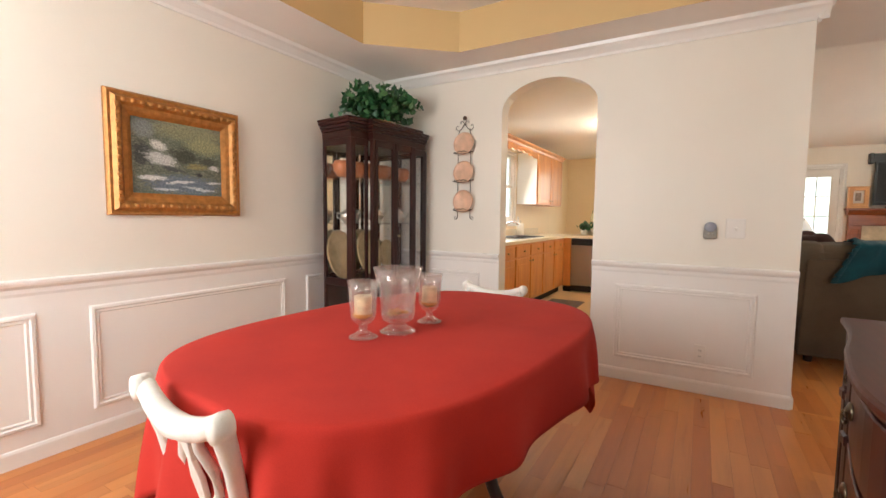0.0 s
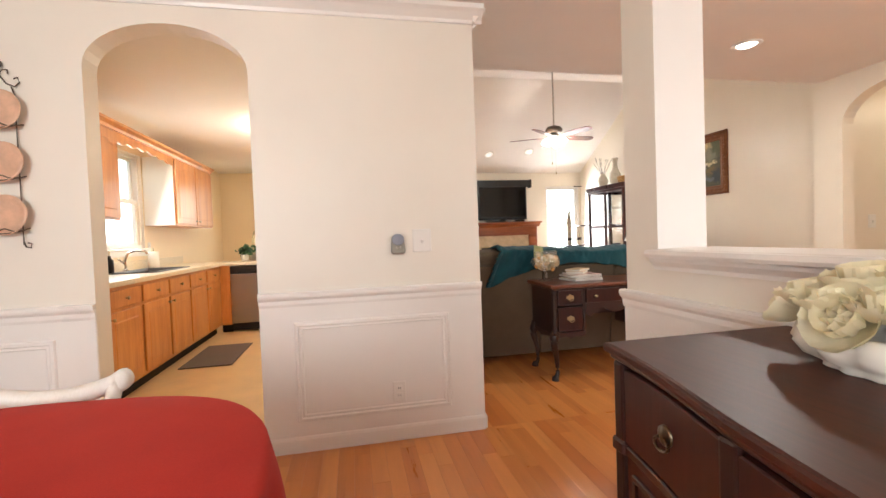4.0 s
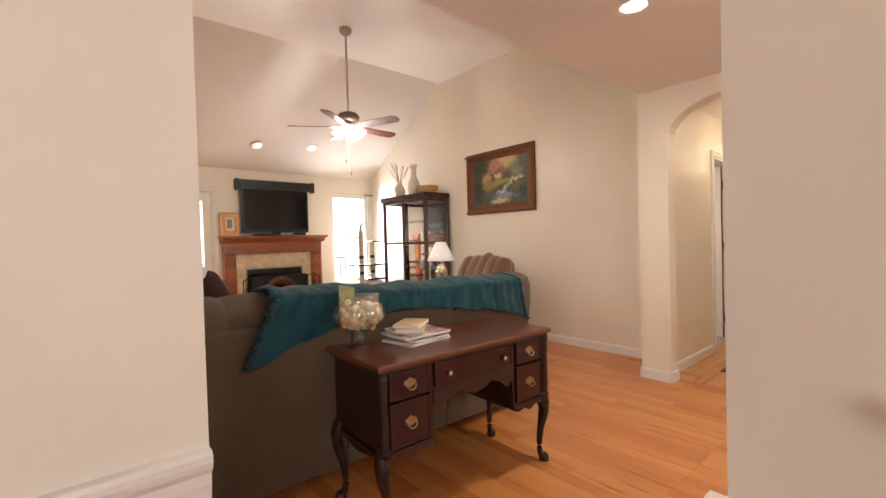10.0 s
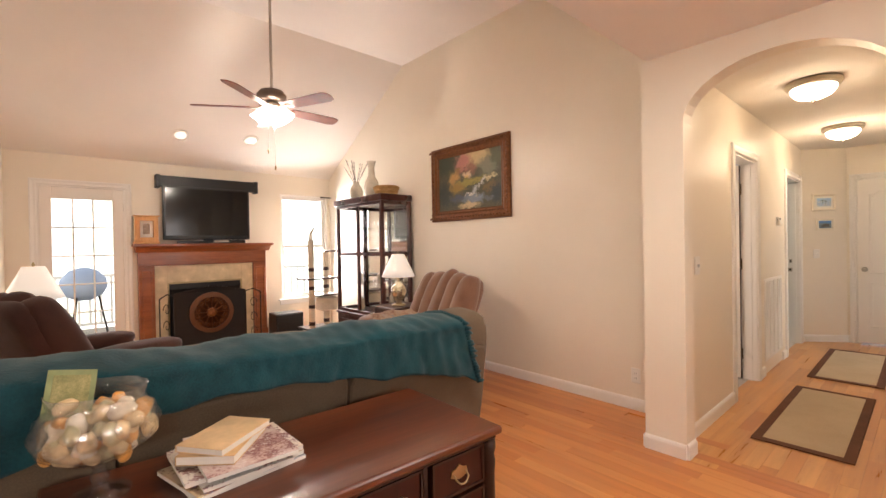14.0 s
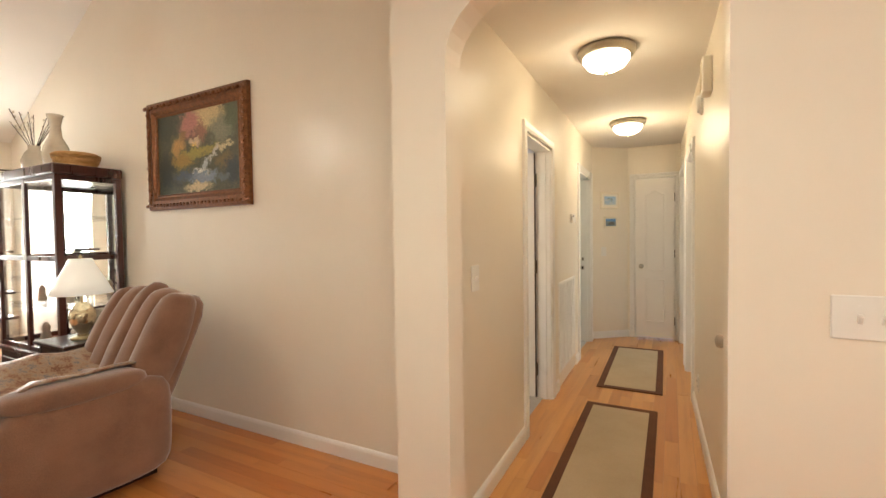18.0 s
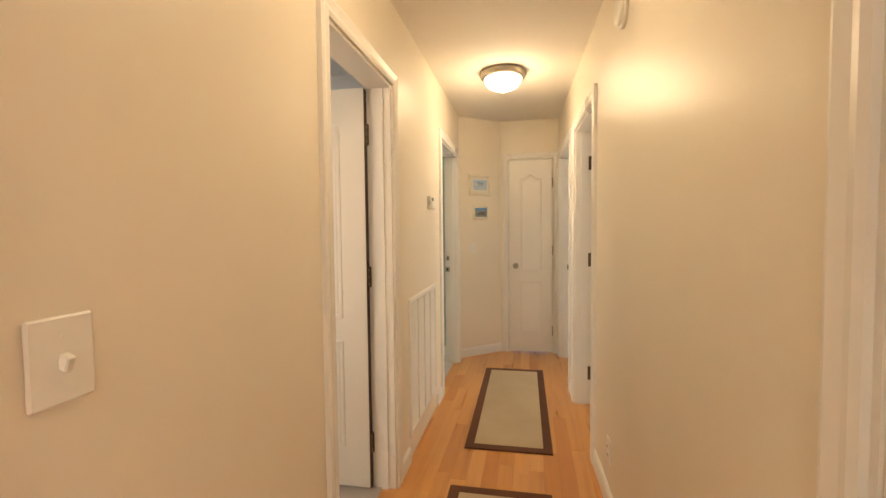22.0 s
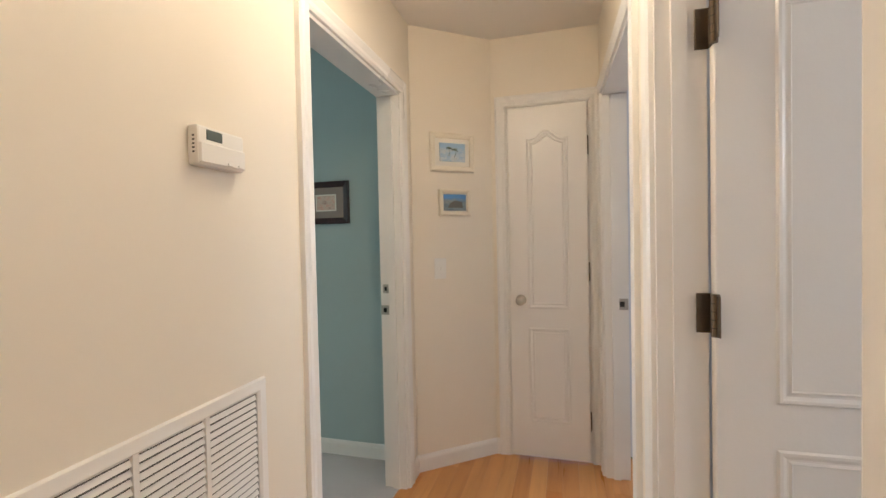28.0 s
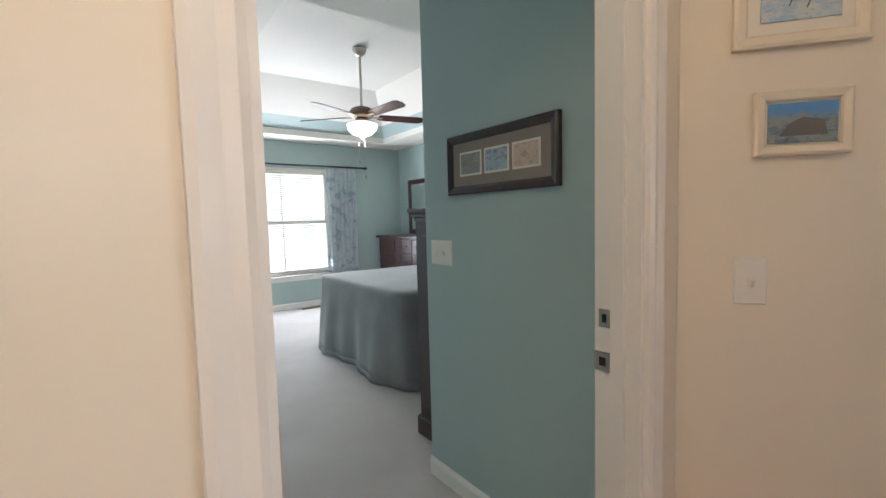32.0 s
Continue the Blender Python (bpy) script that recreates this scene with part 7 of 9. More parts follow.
def runner(x0, x1, y0, y1, turn):
    th = thing("runner_rug", "beige sisal runner with a dark brown canvas border", "rug", pose((x0 + x1) / 2, (y0 + y1) / 2, 0.002, 0, 0, turn), "hallway runners")
    w, d = (x1 - x0) / 2, (y1 - y0) / 2
    part("weave", box(-w + 0.05, w - 0.05, -d + 0.05, d - 0.05, 0.0, 0.008), M["sisalrug"], th)
    bm = moved(ring_frame([(-w, -d), (w, -d), (w, d), (-w, d)], 0.056, [(0, 0), (0.04, 0.009), (0.95, 0.0105), (1, 0.007)]), Matrix(((1, 0, 0, 0), (0, 0, 1, 0), (0, -1, 0, 0), (0, 0, 0, 1))))
    part("border", bm, M["rugborder"], th, "dark brown border")


runner(4.46, 5.97, 3.205, 3.715, 0.3)
runner(6.367, 7.9, 3.19, 3.715, 0.6)
M["cream_frame"] = paint("cream_painted_frame", srgb(240, 230, 210), 0.4, 120, 0.1, 0.03)
M["mount"] = paint("white_card_mount", srgb(240, 234, 222), 0.8, 300, 0.1, 0.02)
beach = picture("beach_print", [(0.3, srgb(120, 132, 112)), (0.45, srgb(206, 214, 220)), (0.6, srgb(150, 186, 214)), (0.75, srgb(104, 150, 200))], 14, srgb(168, 200, 226), (1, 1, 2.2))
pier = picture("pier_print", [(0.3, srgb(60, 70, 78)), (0.45, srgb(150, 160, 160)), (0.6, srgb(84, 110, 128)), (0.75, srgb(70, 112, 160))], 16, srgb(96, 150, 206), (1, 1, 2.2))
FR = [(0, 0), (0, 0.016), (0.25, 0.02), (0.8, 0.016), (1, 0.01)]
p1 = framed_picture(DIAGM @ Matrix.Translation((0.245, -0.001, 1.78)), 0.27, 0.215, 0.03, FR, M["cream_frame"], beach, "small cream-framed beach print on the slanting wall", 0.03, M["mount"])
p2 = framed_picture(DIAGM @ Matrix.Translation((0.255, -0.001, 1.497)), 0.195, 0.148, 0.024, FR, M["cream_frame"], pier, "small cream-framed pier print on the slanting wall", 0.008, M["mount"])
for x, z in ((-0.02, 0.02), (0.015, 0.012)):
    bm = bmesh.new()
    for k in range(7):
        a = math.radians(-20 + 35 * k)
        tube([(x, -0.0135, z), (x + 0.012 * math.cos(a), -0.0135, z + 0.01 * math.sin(a) + 0.002), (x + 0.02 * math.cos(a), -0.0135, z + 0.013 * math.sin(a) - 0.003)], 0.0015, 4, bm)
    tube([(x, -0.0135, z), (x + 0.004, -0.0135, z - 0.02), (x - 0.004, -0.0135, z - 0.04)], 0.0015, 4, bm)
    part("palm", bm, paint("printed_palm", srgb(92, 104, 80), 0.6), p1, "printed palm tree")
part("pier_roof", moved(prism([(-0.045, -0.03), (0.05, -0.03), (0.042, 0.004), (0.0, 0.012), (-0.03, -0.004)], 0, 0.001), Matrix.Translation((0.0, -0.0125, 0)) @ UPRIGHT), paint("printed_pier", srgb(112, 110, 106), 0.6), p2, "printed pier")
# triple picture on the blue wall
th = framed_picture(Matrix.Translation((8.289, 4.7425, 1.5215)) @ pose(0, 0, 0, 0, 0, -90), 0.611, 0.253, 0.036, [(0, 0), (0, 0.018), (0.2, 0.024), (0.7, 0.018), (1, 0.012)], M["espresso"], paint("taupe_mount", srgb(150, 138, 128), 0.8, 300, 0.1, 0.03), "dark wooden frame with three small seaside prints on the blue wall")
for x, cols in ((-0.155, ((186, 172, 160), (128, 136, 140), (206, 186, 160))), (0.0, ((60, 84, 120), (190, 204, 214), (40, 60, 96))), (0.155, ((214, 150, 126), (222, 206, 190), (168, 120, 104)))):
    part("print_mount", box(x - 0.068, x + 0.068, -0.013, -0.0102, -0.05, 0.05), M["mount"], th)
    part("print", box(x - 0.06, x + 0.06, -0.0145, -0.0128, -0.042, 0.042), picture("seaside_print", [(0.35, srgb(*cols[0])), (0.5, srgb(*cols[1])), (0.65, srgb(*cols[2]))], 22, None, (1, 1, 2)), th, "small seaside print")

# stair rail in the foyer
th = thing("stair_railing", "golden oak newel post with handrails above a stairwell", "railing", None)
NX, NY = 2.31, 2.48
part("newel_post", box(NX - 0.045, NX + 0.045, NY - 0.045, NY + 0.045, 0.0, 0.93, 0.004), M["newel"], th)
part("newel_neck", lathe([(0.05, 0.93), (0.052, 0.94), (0.03, 0.955), (0.034, 0.965), (0.052, 0.985), (0.05, 1.0), (0.02, 1.012)], 22, None, (NX, NY, 0)), M["newel"], th, "turned cap", True)
for p, q in (((NX, NY, 0.885), (1.15, NY + 0.05, 0.885)), ((NX, NY, 0.89), (NX + 0.02, 1.2, 0.89))):
    d = (Vector(q) - Vector(p))
    m = Matrix.Translation(p) @ pose(0, 0, 0, 0, 0, math.degrees(math.atan2(d.y, d.x)))
    part("handrail", moved(box(0.04, d.length, -0.03, 0.03, -0.03, 0.03, 0.012, seg=2), m), M["newel"], th)
    part("shoe_rail", moved(box(0.04, d.length, -0.03, 0.03, 0.0 - p[2], 0.03 - p[2], 0.004), m), M["newel"], th)
    for k in range(1, int(d.length / 0.13)):
        part("baluster", moved(lathe([(0.016, 0.03 - p[2]), (0.016, 0.15 - p[2]), (0.01, 0.22 - p[2]), (0.017, 0.5 - p[2]), (0.011, 0.7 - p[2]), (0.013, -0.03)], 10, None, (0.04 + 0.13 * k, 0, 0)), m), M["trim"], th, "white turned baluster", True)


# ---- dining room ----
M["redcloth"] = cloth("red_table_linen", srgb(166, 30, 20), srgb(192, 45, 29), 0.92, 420, 3.0, 0.18, 0.0)
M["distress"] = picture("distressed_white_paint", [(0.3, srgb(196, 190, 178)), (0.42, srgb(226, 221, 210)), (0.62, srgb(236, 232, 224)), (0.8, srgb(206, 200, 188))], 16, None, (1, 1, 0.35), 0.3)
M["wax"] = paint("ivory_candle_wax", srgb(240, 222, 178), 0.5, 60, 0.1, 0.05)
M["amber"] = paint("amber_potpourri", srgb(214, 150, 60), 0.4, 90, 0.5, 0.2, patch=40)
M["petal"] = paint("cream_white_petals", srgb(250, 244, 218), 0.7, 120, 0.05, 0.03, patch=30)
pn = M["petal"].node_tree
soft, both = pn.nodes.new("ShaderNodeBsdfTranslucent"), pn.nodes.new("ShaderNodeMixShader")
soft.inputs[0].default_value, both.inputs[0].default_value = (0.95, 0.9, 0.7, 1), 0.45
pn.links.new(pn.nodes["Principled BSDF"].outputs[0], both.inputs[1])
pn.links.new(soft.outputs[0], both.inputs[2])
pn.links.new(both.outputs[0], pn.nodes["Material Output"].inputs[0])
M["stamen"] = paint("orange_stamens", srgb(232, 160, 40), 0.6, 200, 0.5, 0.1)
M["leaf"] = paint("dark_ivy_leaf", srgb(46, 92, 50), 0.4, 80, 0.3, 0.3, patch=9)
M["leaf_lite"] = paint("light_ivy_leaf", srgb(92, 136, 84), 0.4, 80, 0.3, 0.3, patch=9)
M["terracotta"] = paint("peach_terracotta_plate", srgb(226, 184, 154), 0.35, 120, 0.2, 0.12, patch=14)
M["whitepot"] = paint("white_porcelain", srgb(238, 232, 220), 0.22, 60, 0.05, 0.03)
M["platter"] = paint("old_gold_platter", srgb(196, 176, 136), 0.35, 60, 0.2, 0.15, metal=0.4, patch=16)
M["silver"] = paint("tarnished_silver", srgb(206, 202, 192), 0.4, 120, 0.1, 0.1, metal=0.9)

# oval table on two pedestals, with its cloth
TC, TA, TB, TZ = (-1.215, 1.195), 0.545, 0.815, 0.768


def oval(a, grow=0.0, p=3.0):
    c, s = math.cos(a), math.sin(a)
    return Vector(((TA + grow) * math.copysign(abs(c) ** (2 / p), c), (TB + grow) * math.copysign(abs(s) ** (2 / p), s), 0))


th = thing("dining_table", "oval pedestal dining table hidden under a red cloth", "table", pose(*TC, 0, 0, 0, -5))
part("tabletop", prism([tuple(oval(2 * math.pi * k / 64, -0.012)[:2]) for k in range(64)], TZ - 0.03, TZ - 0.004, bevel=0.006), M["mahogany"], th)
part("apron", prism([tuple(oval(2 * math.pi * k / 48, -0.12)[:2]) for k in range(48)], TZ - 0.1, TZ - 0.03), M["mahogany"], th)
for y in (-0.34, 0.34):
    ped = part("pedestal", lathe([(0.06, 0.26), (0.085, 0.3), (0.06, 0.38), (0.045, 0.46), (0.07, 0.56), (0.055, 0.6), (0.1, TZ - 0.1)], 20, None, (0, y, 0)), M["mahogany_v"], th, "turned pedestal", True)
    for k in range(3):
        a = math.radians(90 * (1 if y > 0 else -1) + 120 * k)
        d = Vector((math.cos(a), math.sin(a), 0))
        part("foot", tube([Vector((0, y, 0.3)) + d * 0.05, Vector((0, y, 0.24)) + d * 0.16, Vector((0, y, 0.1)) + d * 0.27, Vector((0, y, 0.025)) + d * 0.38], 0.03, 8, None, [0.04, 0.032, 0.026, 0.024]), M["mahogany"], ped, "", True)


def cloth_at(u, v):
    a = 2 * math.pi * u
    e = oval(a)
    d = oval(a + 0.01) - oval(a - 0.01)
    out = Vector((d.y, -d.x, 0)).normalized()
    if v < 0.4:
        p = e * (v / 0.4) * 0.985
        return (p.x, p.y, TZ + 0.0015 * noise.noise(Vector((p.x * 5, p.y * 5, 0))))
    s = (v - 0.4) / 0.6
    corner = abs(out.x * out.y) * 2
    drop = 0.2 * out.x ** 2 + 0.34 * out.y ** 2 + 0.23 * corner ** 6 + 0.008 * math.sin(5 * a)
    if s < 0.14:
        k = s / 0.14 * math.pi / 2
        p = e * 0.985 + out * (0.012 + 0.016 * math.sin(k))
        return (p.x, p.y, TZ - 0.016 * (1 - math.cos(k)))
    t = (s - 0.14) / 0.86
    wave = (0.012 + 0.026 * abs(out.y)) * math.sin(15 * a + 1.1 * math.sin(3 * a)) + 0.014 * abs(out.y) * math.sin(31 * a + 2) + 0.02 * noise.noise(Vector((a * 3, t, 4)))
    p = e * 0.985 + out * (0.028 + 0.012 * t + (wave + 0.03 * corner) * t ** 0.8)
    return (p.x, p.y, TZ - 0.016 - drop * t)


def cloth_bm():
    own = bmesh.new()
    nu, nv = 220, 30
    g = [[own.verts.new(cloth_at(i / nu, (j + 1) / nv)) for j in range(nv)] for i in range(nu)]
    mid = own.verts.new((0, 0, TZ))
    for i in range(nu):
        k = (i + 1) % nu
        own.faces.new((mid, g[i][0], g[k][0]))
        for j in range(nv - 1):
            own.faces.new((g[i][j], g[i][j + 1], g[k][j + 1], g[k][j]))
    bmesh.ops.recalc_face_normals(own, faces=own.faces[:])
    bmesh.ops.solidify(own, geom=own.faces[:], thickness=0.003)
    return own


cl = thing("tablecloth", "plain red linen tablecloth hanging in folds over the table", "tablecloth", pose(*TC, 0.004, 0, 0, -5))
part("linen", cloth_bm(), M["redcloth"], cl, "", True)


# painted chairs with a yoke-shaped crest rail
def dining_chair(m):
    """Front towards -y, seat at 0.45."""
    th = thing("dining_chair", "white distressed chair with dipped crest rail tucked under the table", "chair", m, "dining chairs")
    part("seat", prism([(-0.19, 0.19), (-0.23, -0.2), (-0.18, -0.235), (0.18, -0.235), (0.23, -0.2), (0.19, 0.19)], 0.43, 0.47, bevel=0.012, seg=2), M["distress"], th)
    for s in (-1, 1):
        part("front_leg", lathe([(0.016, 0), (0.02, 0.03), (0.024, 0.2), (0.03, 0.36), (0.026, 0.38), (0.03, 0.43)], 14, None, (s * 0.19, -0.19, 0)), M["distress"], th, "", True)
        part("back_leg", tube([(s * 0.18, 0.26, 0.0), (s * 0.178, 0.22, 0.2), (s * 0.178, 0.19, 0.43)], 0.02, 8), M["distress"], th)
        part("back_post", tube([(s * 0.178, 0.19, 0.42), (s * 0.182, 0.2, 0.55), (s * 0.196, 0.23, 0.70), (s * 0.206, 0.255, 0.79), (s * 0.215, 0.268, 0.82)], 0.02, 10, None, [0.021, 0.02, 0.021, 0.025, 0.02]), M["distress"], th, "", True)
        part("side_rail", box(min(s * 0.17, s * 0.2), max(s * 0.17, s * 0.2), -0.19, 0.19, 0.38, 0.435, 0.004), M["distress"], th)
        part("crest_scroll", moved(lathe([(0.012, -0.024), (0.03, -0.02), (0.032, 0.0), (0.03, 0.02), (0.012, 0.024)], 14), Matrix.Translation((s * 0.225, 0.268, 0.815)) @ pose(0, 0, 0, 90, 0, 0)), M["distress"], th, "", True)
    pts, rad = [], []
    for k in range(13):
        q = k / 12 * 2 - 1
        pts.append((q * 0.22, 0.262 + 0.012 * (1 - q * q), 0.772 + 0.046 * abs(q) ** 1.9))
        rad.append(0.024 + 0.006 * (1 - abs(q)))
    crest = tube(pts, 0, 10, None, rad)
    part("crest_rail", crest, M["distress"], th, "dipped rounded crest rail", True)
    part("cross_rail", box(-0.18, 0.18, 0.19, 0.215, 0.52, 0.56, 0.006), M["distress"], th)
    for s in (-1, 1):
        part("lyre_bar", tube([(s * 0.03, 0.203, 0.55), (s * 0.085, 0.212, 0.6), (s * 0.09, 0.225, 0.66), (s * 0.045, 0.24, 0.71), (s * 0.05, 0.255, 0.77)], 0.013, 8), M["distress"], th, "", True)
    part("splat", moved(prism([(-0.02, 0), (0.02, 0), (0.03, 0.08), (0.012, 0.13), (0.028, 0.2), (-0.028, 0.2), (-0.012, 0.13), (-0.03, 0.08)], -0.007, 0.007, bevel=0.002), Matrix.Translation((0, 0.208, 0.55)) @ pose(0, 0, 0, -14) @ UPRIGHT), M["distress"], th)
    part("front_rail", box(-0.17, 0.17, -0.2, -0.18, 0.38, 0.435, 0.004), M["distress"], th)
    part("back_rail", box(-0.16, 0.16, 0.17, 0.19, 0.38, 0.435, 0.004), M["distress"], th)
    return th


CHS = Matrix.Diagonal((0.78, 0.95, 0.96, 1))
ch = dining_chair(pose(-1.31, 1.88, 0) @ CHS)
copy_thing(ch, pose(-1.225, 0.565, 0, 0, 0, 176))


# pressed glass on the table
def goblet(x, y, s, vase, label):
    th = thing("glass_vase" if vase else "candle_goblet", label, "vase" if vase else "candle holder", Matrix.Translation((x, y, TZ + 0.007)), "" if vase else "candle goblets")
    if vase:
        out = [(0.0005, 0.0), (0.072, 0.002), (0.07, 0.008), (0.045, 0.02), (0.032, 0.035), (0.036, 0.042), (0.058, 0.05), (0.068, 0.075), (0.07, 0.13), (0.078, 0.19), (0.098, 0.262)]
        inn = [(0.094, 0.262), (0.072, 0.19), (0.063, 0.13), (0.06, 0.078), (0.04, 0.06), (0.0005, 0.058)]
    else:
        out = [(0.0005, 0.0), (0.052, 0.002), (0.05, 0.007), (0.026, 0.018), (0.013, 0.03), (0.017, 0.038), (0.012, 0.045), (0.03, 0.056), (0.044, 0.075), (0.047, 0.12), (0.05, 0.17), (0.056, 0.205)]
        inn = [(0.052, 0.205), (0.045, 0.17), (0.041, 0.12), (0.038, 0.08), (0.02, 0.066), (0.0005, 0.064)]
    part("glass", lathe([(r * s, z * s) for r, z in out + inn], 40, None, (0, 0, 0), 0.014, 10), M["pressed"], th, "fluted clear glass", True)
    if vase:
        random.seed(3)
        for k in range(16):
            a, r = random.uniform(0, 6.28), random.uniform(0, 0.036)
            part("pebble", puff(0.022, 0.018, 0.012, 2.2, 2, 0.2, k, Matrix.Translation((r * math.cos(a), r * math.sin(a), 0.0625 + 0.008 * (k % 2)))), M["amber"], th, "amber glass pebble", True)
    else:
        part("candle", lathe([(0.03 * s, 0.088 * s), (0.031 * s, 0.15 * s), (0.026 * s, 0.152 * s), (0.008 * s, 0.148 * s)], 20), M["wax"], th, "ivory pillar candle", True)
        part("wick", lathe([(0.0012, 0.145 * s), (0.0012, 0.16 * s)], 6), M["near_black"], th)
        part("wax_pool", lathe([(0.012 * s, 0.067 * s), (0.034 * s, 0.078 * s), (0.036 * s, 0.088 * s)], 18), M["amber"], th, "amber wax", True)


goblet(-1.217, 1.072, 0.9, True, "large fluted clear glass hurricane vase on the red cloth")
goblet(-1.27, 0.945, 0.97, False, "fluted glass goblet holding an ivory candle")
goblet(-1.2, 1.258, 0.94, False, "fluted glass goblet holding an ivory candle")

# china cabinet with a broken front, standing a little askew
M["cabwood"] = wood("red_mahogany", srgb(32, 12, 10), srgb(60, 25, 19), 0.34, 0, 9, 0.05, gloss=0.3)
M["cabwood_v"] = wood("red_mahogany_upright", srgb(32, 12, 10), srgb(60, 25, 19), 0.34, 2, 9, 0.05, gloss=0.3)
YA, YB, YC, YD, XB, XS, XF = 2.27, 2.445, 2.94, 3.15, -2.86, -2.54, -2.49
CABM = Matrix.Translation((XS + 0.03, YA - 0.05, 0)) @ pose(0, 0, 0, 0, 0, -5.2) @ Matrix.Translation((-XS - 0.03, -YA + 0.05, 0)) @ Matrix.Diagonal((1, 1, 0.987, 1))
along = lambda y: YA + (y - 2.36) * (YD - YA) / 0.82
th = thing("china_cabinet", "dark mahogany breakfront china cabinet with glass doors and gold platters", "china cabinet", CABM)
plan = lambda g: [(XB, YA - g), (XS + g * 0.5, YA - g), (XS + g, YB - g), (XF + g, YB - g), (XF + g, YC + g), (XS + g, YC + g), (XS + g * 0.5, YD + g * 0.5), (XB, YD + g * 0.5)]
part("plinth", prism(plan(0.012), 0.0, 0.12, bevel=0.006), M["cabwood"], th)
part("floor_board", prism(plan(-0.004), 0.12, 0.15), M["cabwood"], th)
part("roof_board", prism(plan(-0.004), 1.79, 1.84), M["cabwood"], th)
for k, (g, z0, z1) in enumerate(((0.004, 1.80, 1.855), (0.016, 1.855, 1.875), (0.028, 1.875, 1.9), (0.044, 1.9, 1.925), (0.052, 1.925, 1.945))):
    part("cornice_step", prism(plan(g), z0, z1, bevel=0.004), M["cabwood"], th, "stepped cornice moulding")
part("back_panel", box(XB, XB + 0.01, YA, YD, 0.12, 1.84), M["cabwood_v"], th)
part("back_mirror", box(XB + 0.01, XB + 0.014, YA + 0.02, YD - 0.02, 0.74, 1.79), M["mirror"], th, "silvered back")


def cab_frame(p, q, name, rail=0.66, out=0.0, w=0.024):
    """A glazed frame between two plan points."""
    p, q = Vector((*p, 0)), Vector((*q, 0))
    L = (q - p).length
    m = Matrix.Translation(p) @ pose(0, 0, 0, 0, 0, math.degrees(math.atan2(q.y - p.y, q.x - p.x)))
    fr = part(name, moved(box(0, w, -0.012, 0.012, 0.15, 1.8, 0.003), m), M["cabwood_v"], th)
    part("stile", moved(box(L - w, L, -0.012, 0.012, 0.15, 1.8, 0.003), m), M["cabwood_v"], fr)
    for z0, z1 in ((0.15, 0.2), (rail, rail + 0.06), (1.745, 1.8)):
        part("rail", moved(box(w, L - w, -0.011, 0.011, z0, z1, 0.003), m), M["cabwood"], fr)
    for z0, z1 in ((0.2, rail), (rail + 0.06, 1.745)):
        g = part("pane", moved(box(w, L - w, -0.002, 0.002, z0, z1), m), M["pane"], fr)
        g.visible_shadow = False
    return fr


cab_frame((XB + 0.01, YA), (XS - 0.02, YA), "end_panel")
cab_frame((XS - 0.005, YA + 0.015), (XS, YB - 0.01), "side_panel")
DM_ = (YB + YC) / 2
d1_ = cab_frame((XF, YB + 0.02), (XF, DM_ - 0.003), "door", w=0.03)
d2_ = cab_frame((XF, DM_ + 0.003), (XF, YC - 0.02), "door", w=0.03)
cab_frame((XS, YC + 0.01), (XS - 0.005, YD - 0.015), "side_panel")
cab_frame((XS - 0.02, YD), (XB + 0.01, YD), "end_panel")
for x, y in ((XS, YA), (XF, YB), (XF, YC), (XS, YD)):
    part("corner_post", box(x - 0.022, x + 0.01, y - 0.015, y + 0.015, 0.12, 1.8, 0.005), M["cabwood_v"], th)
kb = moved(lathe([(0.006, 0), (0.005, 0.012), (0.012, 0.02), (0.01, 0.028), (0.003, 0.03)], 12), pose(XF + 0.012, DM_ + 0.024, 1.045, 90, 0, 90))
part("knob", kb, M["brass"], d2_, "brass knob", True)
for z in (1.14, 1.5):
    part("glass_shelf", prism([(XB + 0.016, YA + 0.02), (XS - 0.03, YA + 0.02), (XS - 0.03, YB), (XF - 0.03, YB + 0.03), (XF - 0.03, YC - 0.03), (XS - 0.03, YC), (XS - 0.03, YD - 0.02), (XB + 0.016, YD - 0.02)], z, z + 0.007), M["pane"], th, "glass shelf")
part("wood_shelf", prism([(XB + 0.016, YA + 0.02), (XS - 0.03, YA + 0.02), (XS - 0.03, YD - 0.02), (XB + 0.016, YD - 0.02)], 0.68, 0.7), M["cabwood"], th)


def standing_dish(x, y, z, r, mat, label, tilt=14, sq=1.0):
    t2 = thing("platter", label, "plate", CABM @ Matrix.Translation((x, y, z)) @ pose(0, 0, r * 0.97 * math.cos(math.radians(tilt)), 90 - tilt, 0, 90))
    part("dish", moved(lathe([(r * 0.4, 0), (r * 0.62, 0.006), (r * 0.8, 0.016), (r, 0.026), (r * 0.98, 0.031), (r * 0.78, 0.022), (r * 0.6, 0.012), (r * 0.05, 0.011)], 36), Matrix.Diagonal((sq, 1, 1, 1))), mat, t2, "", True)
    return t2


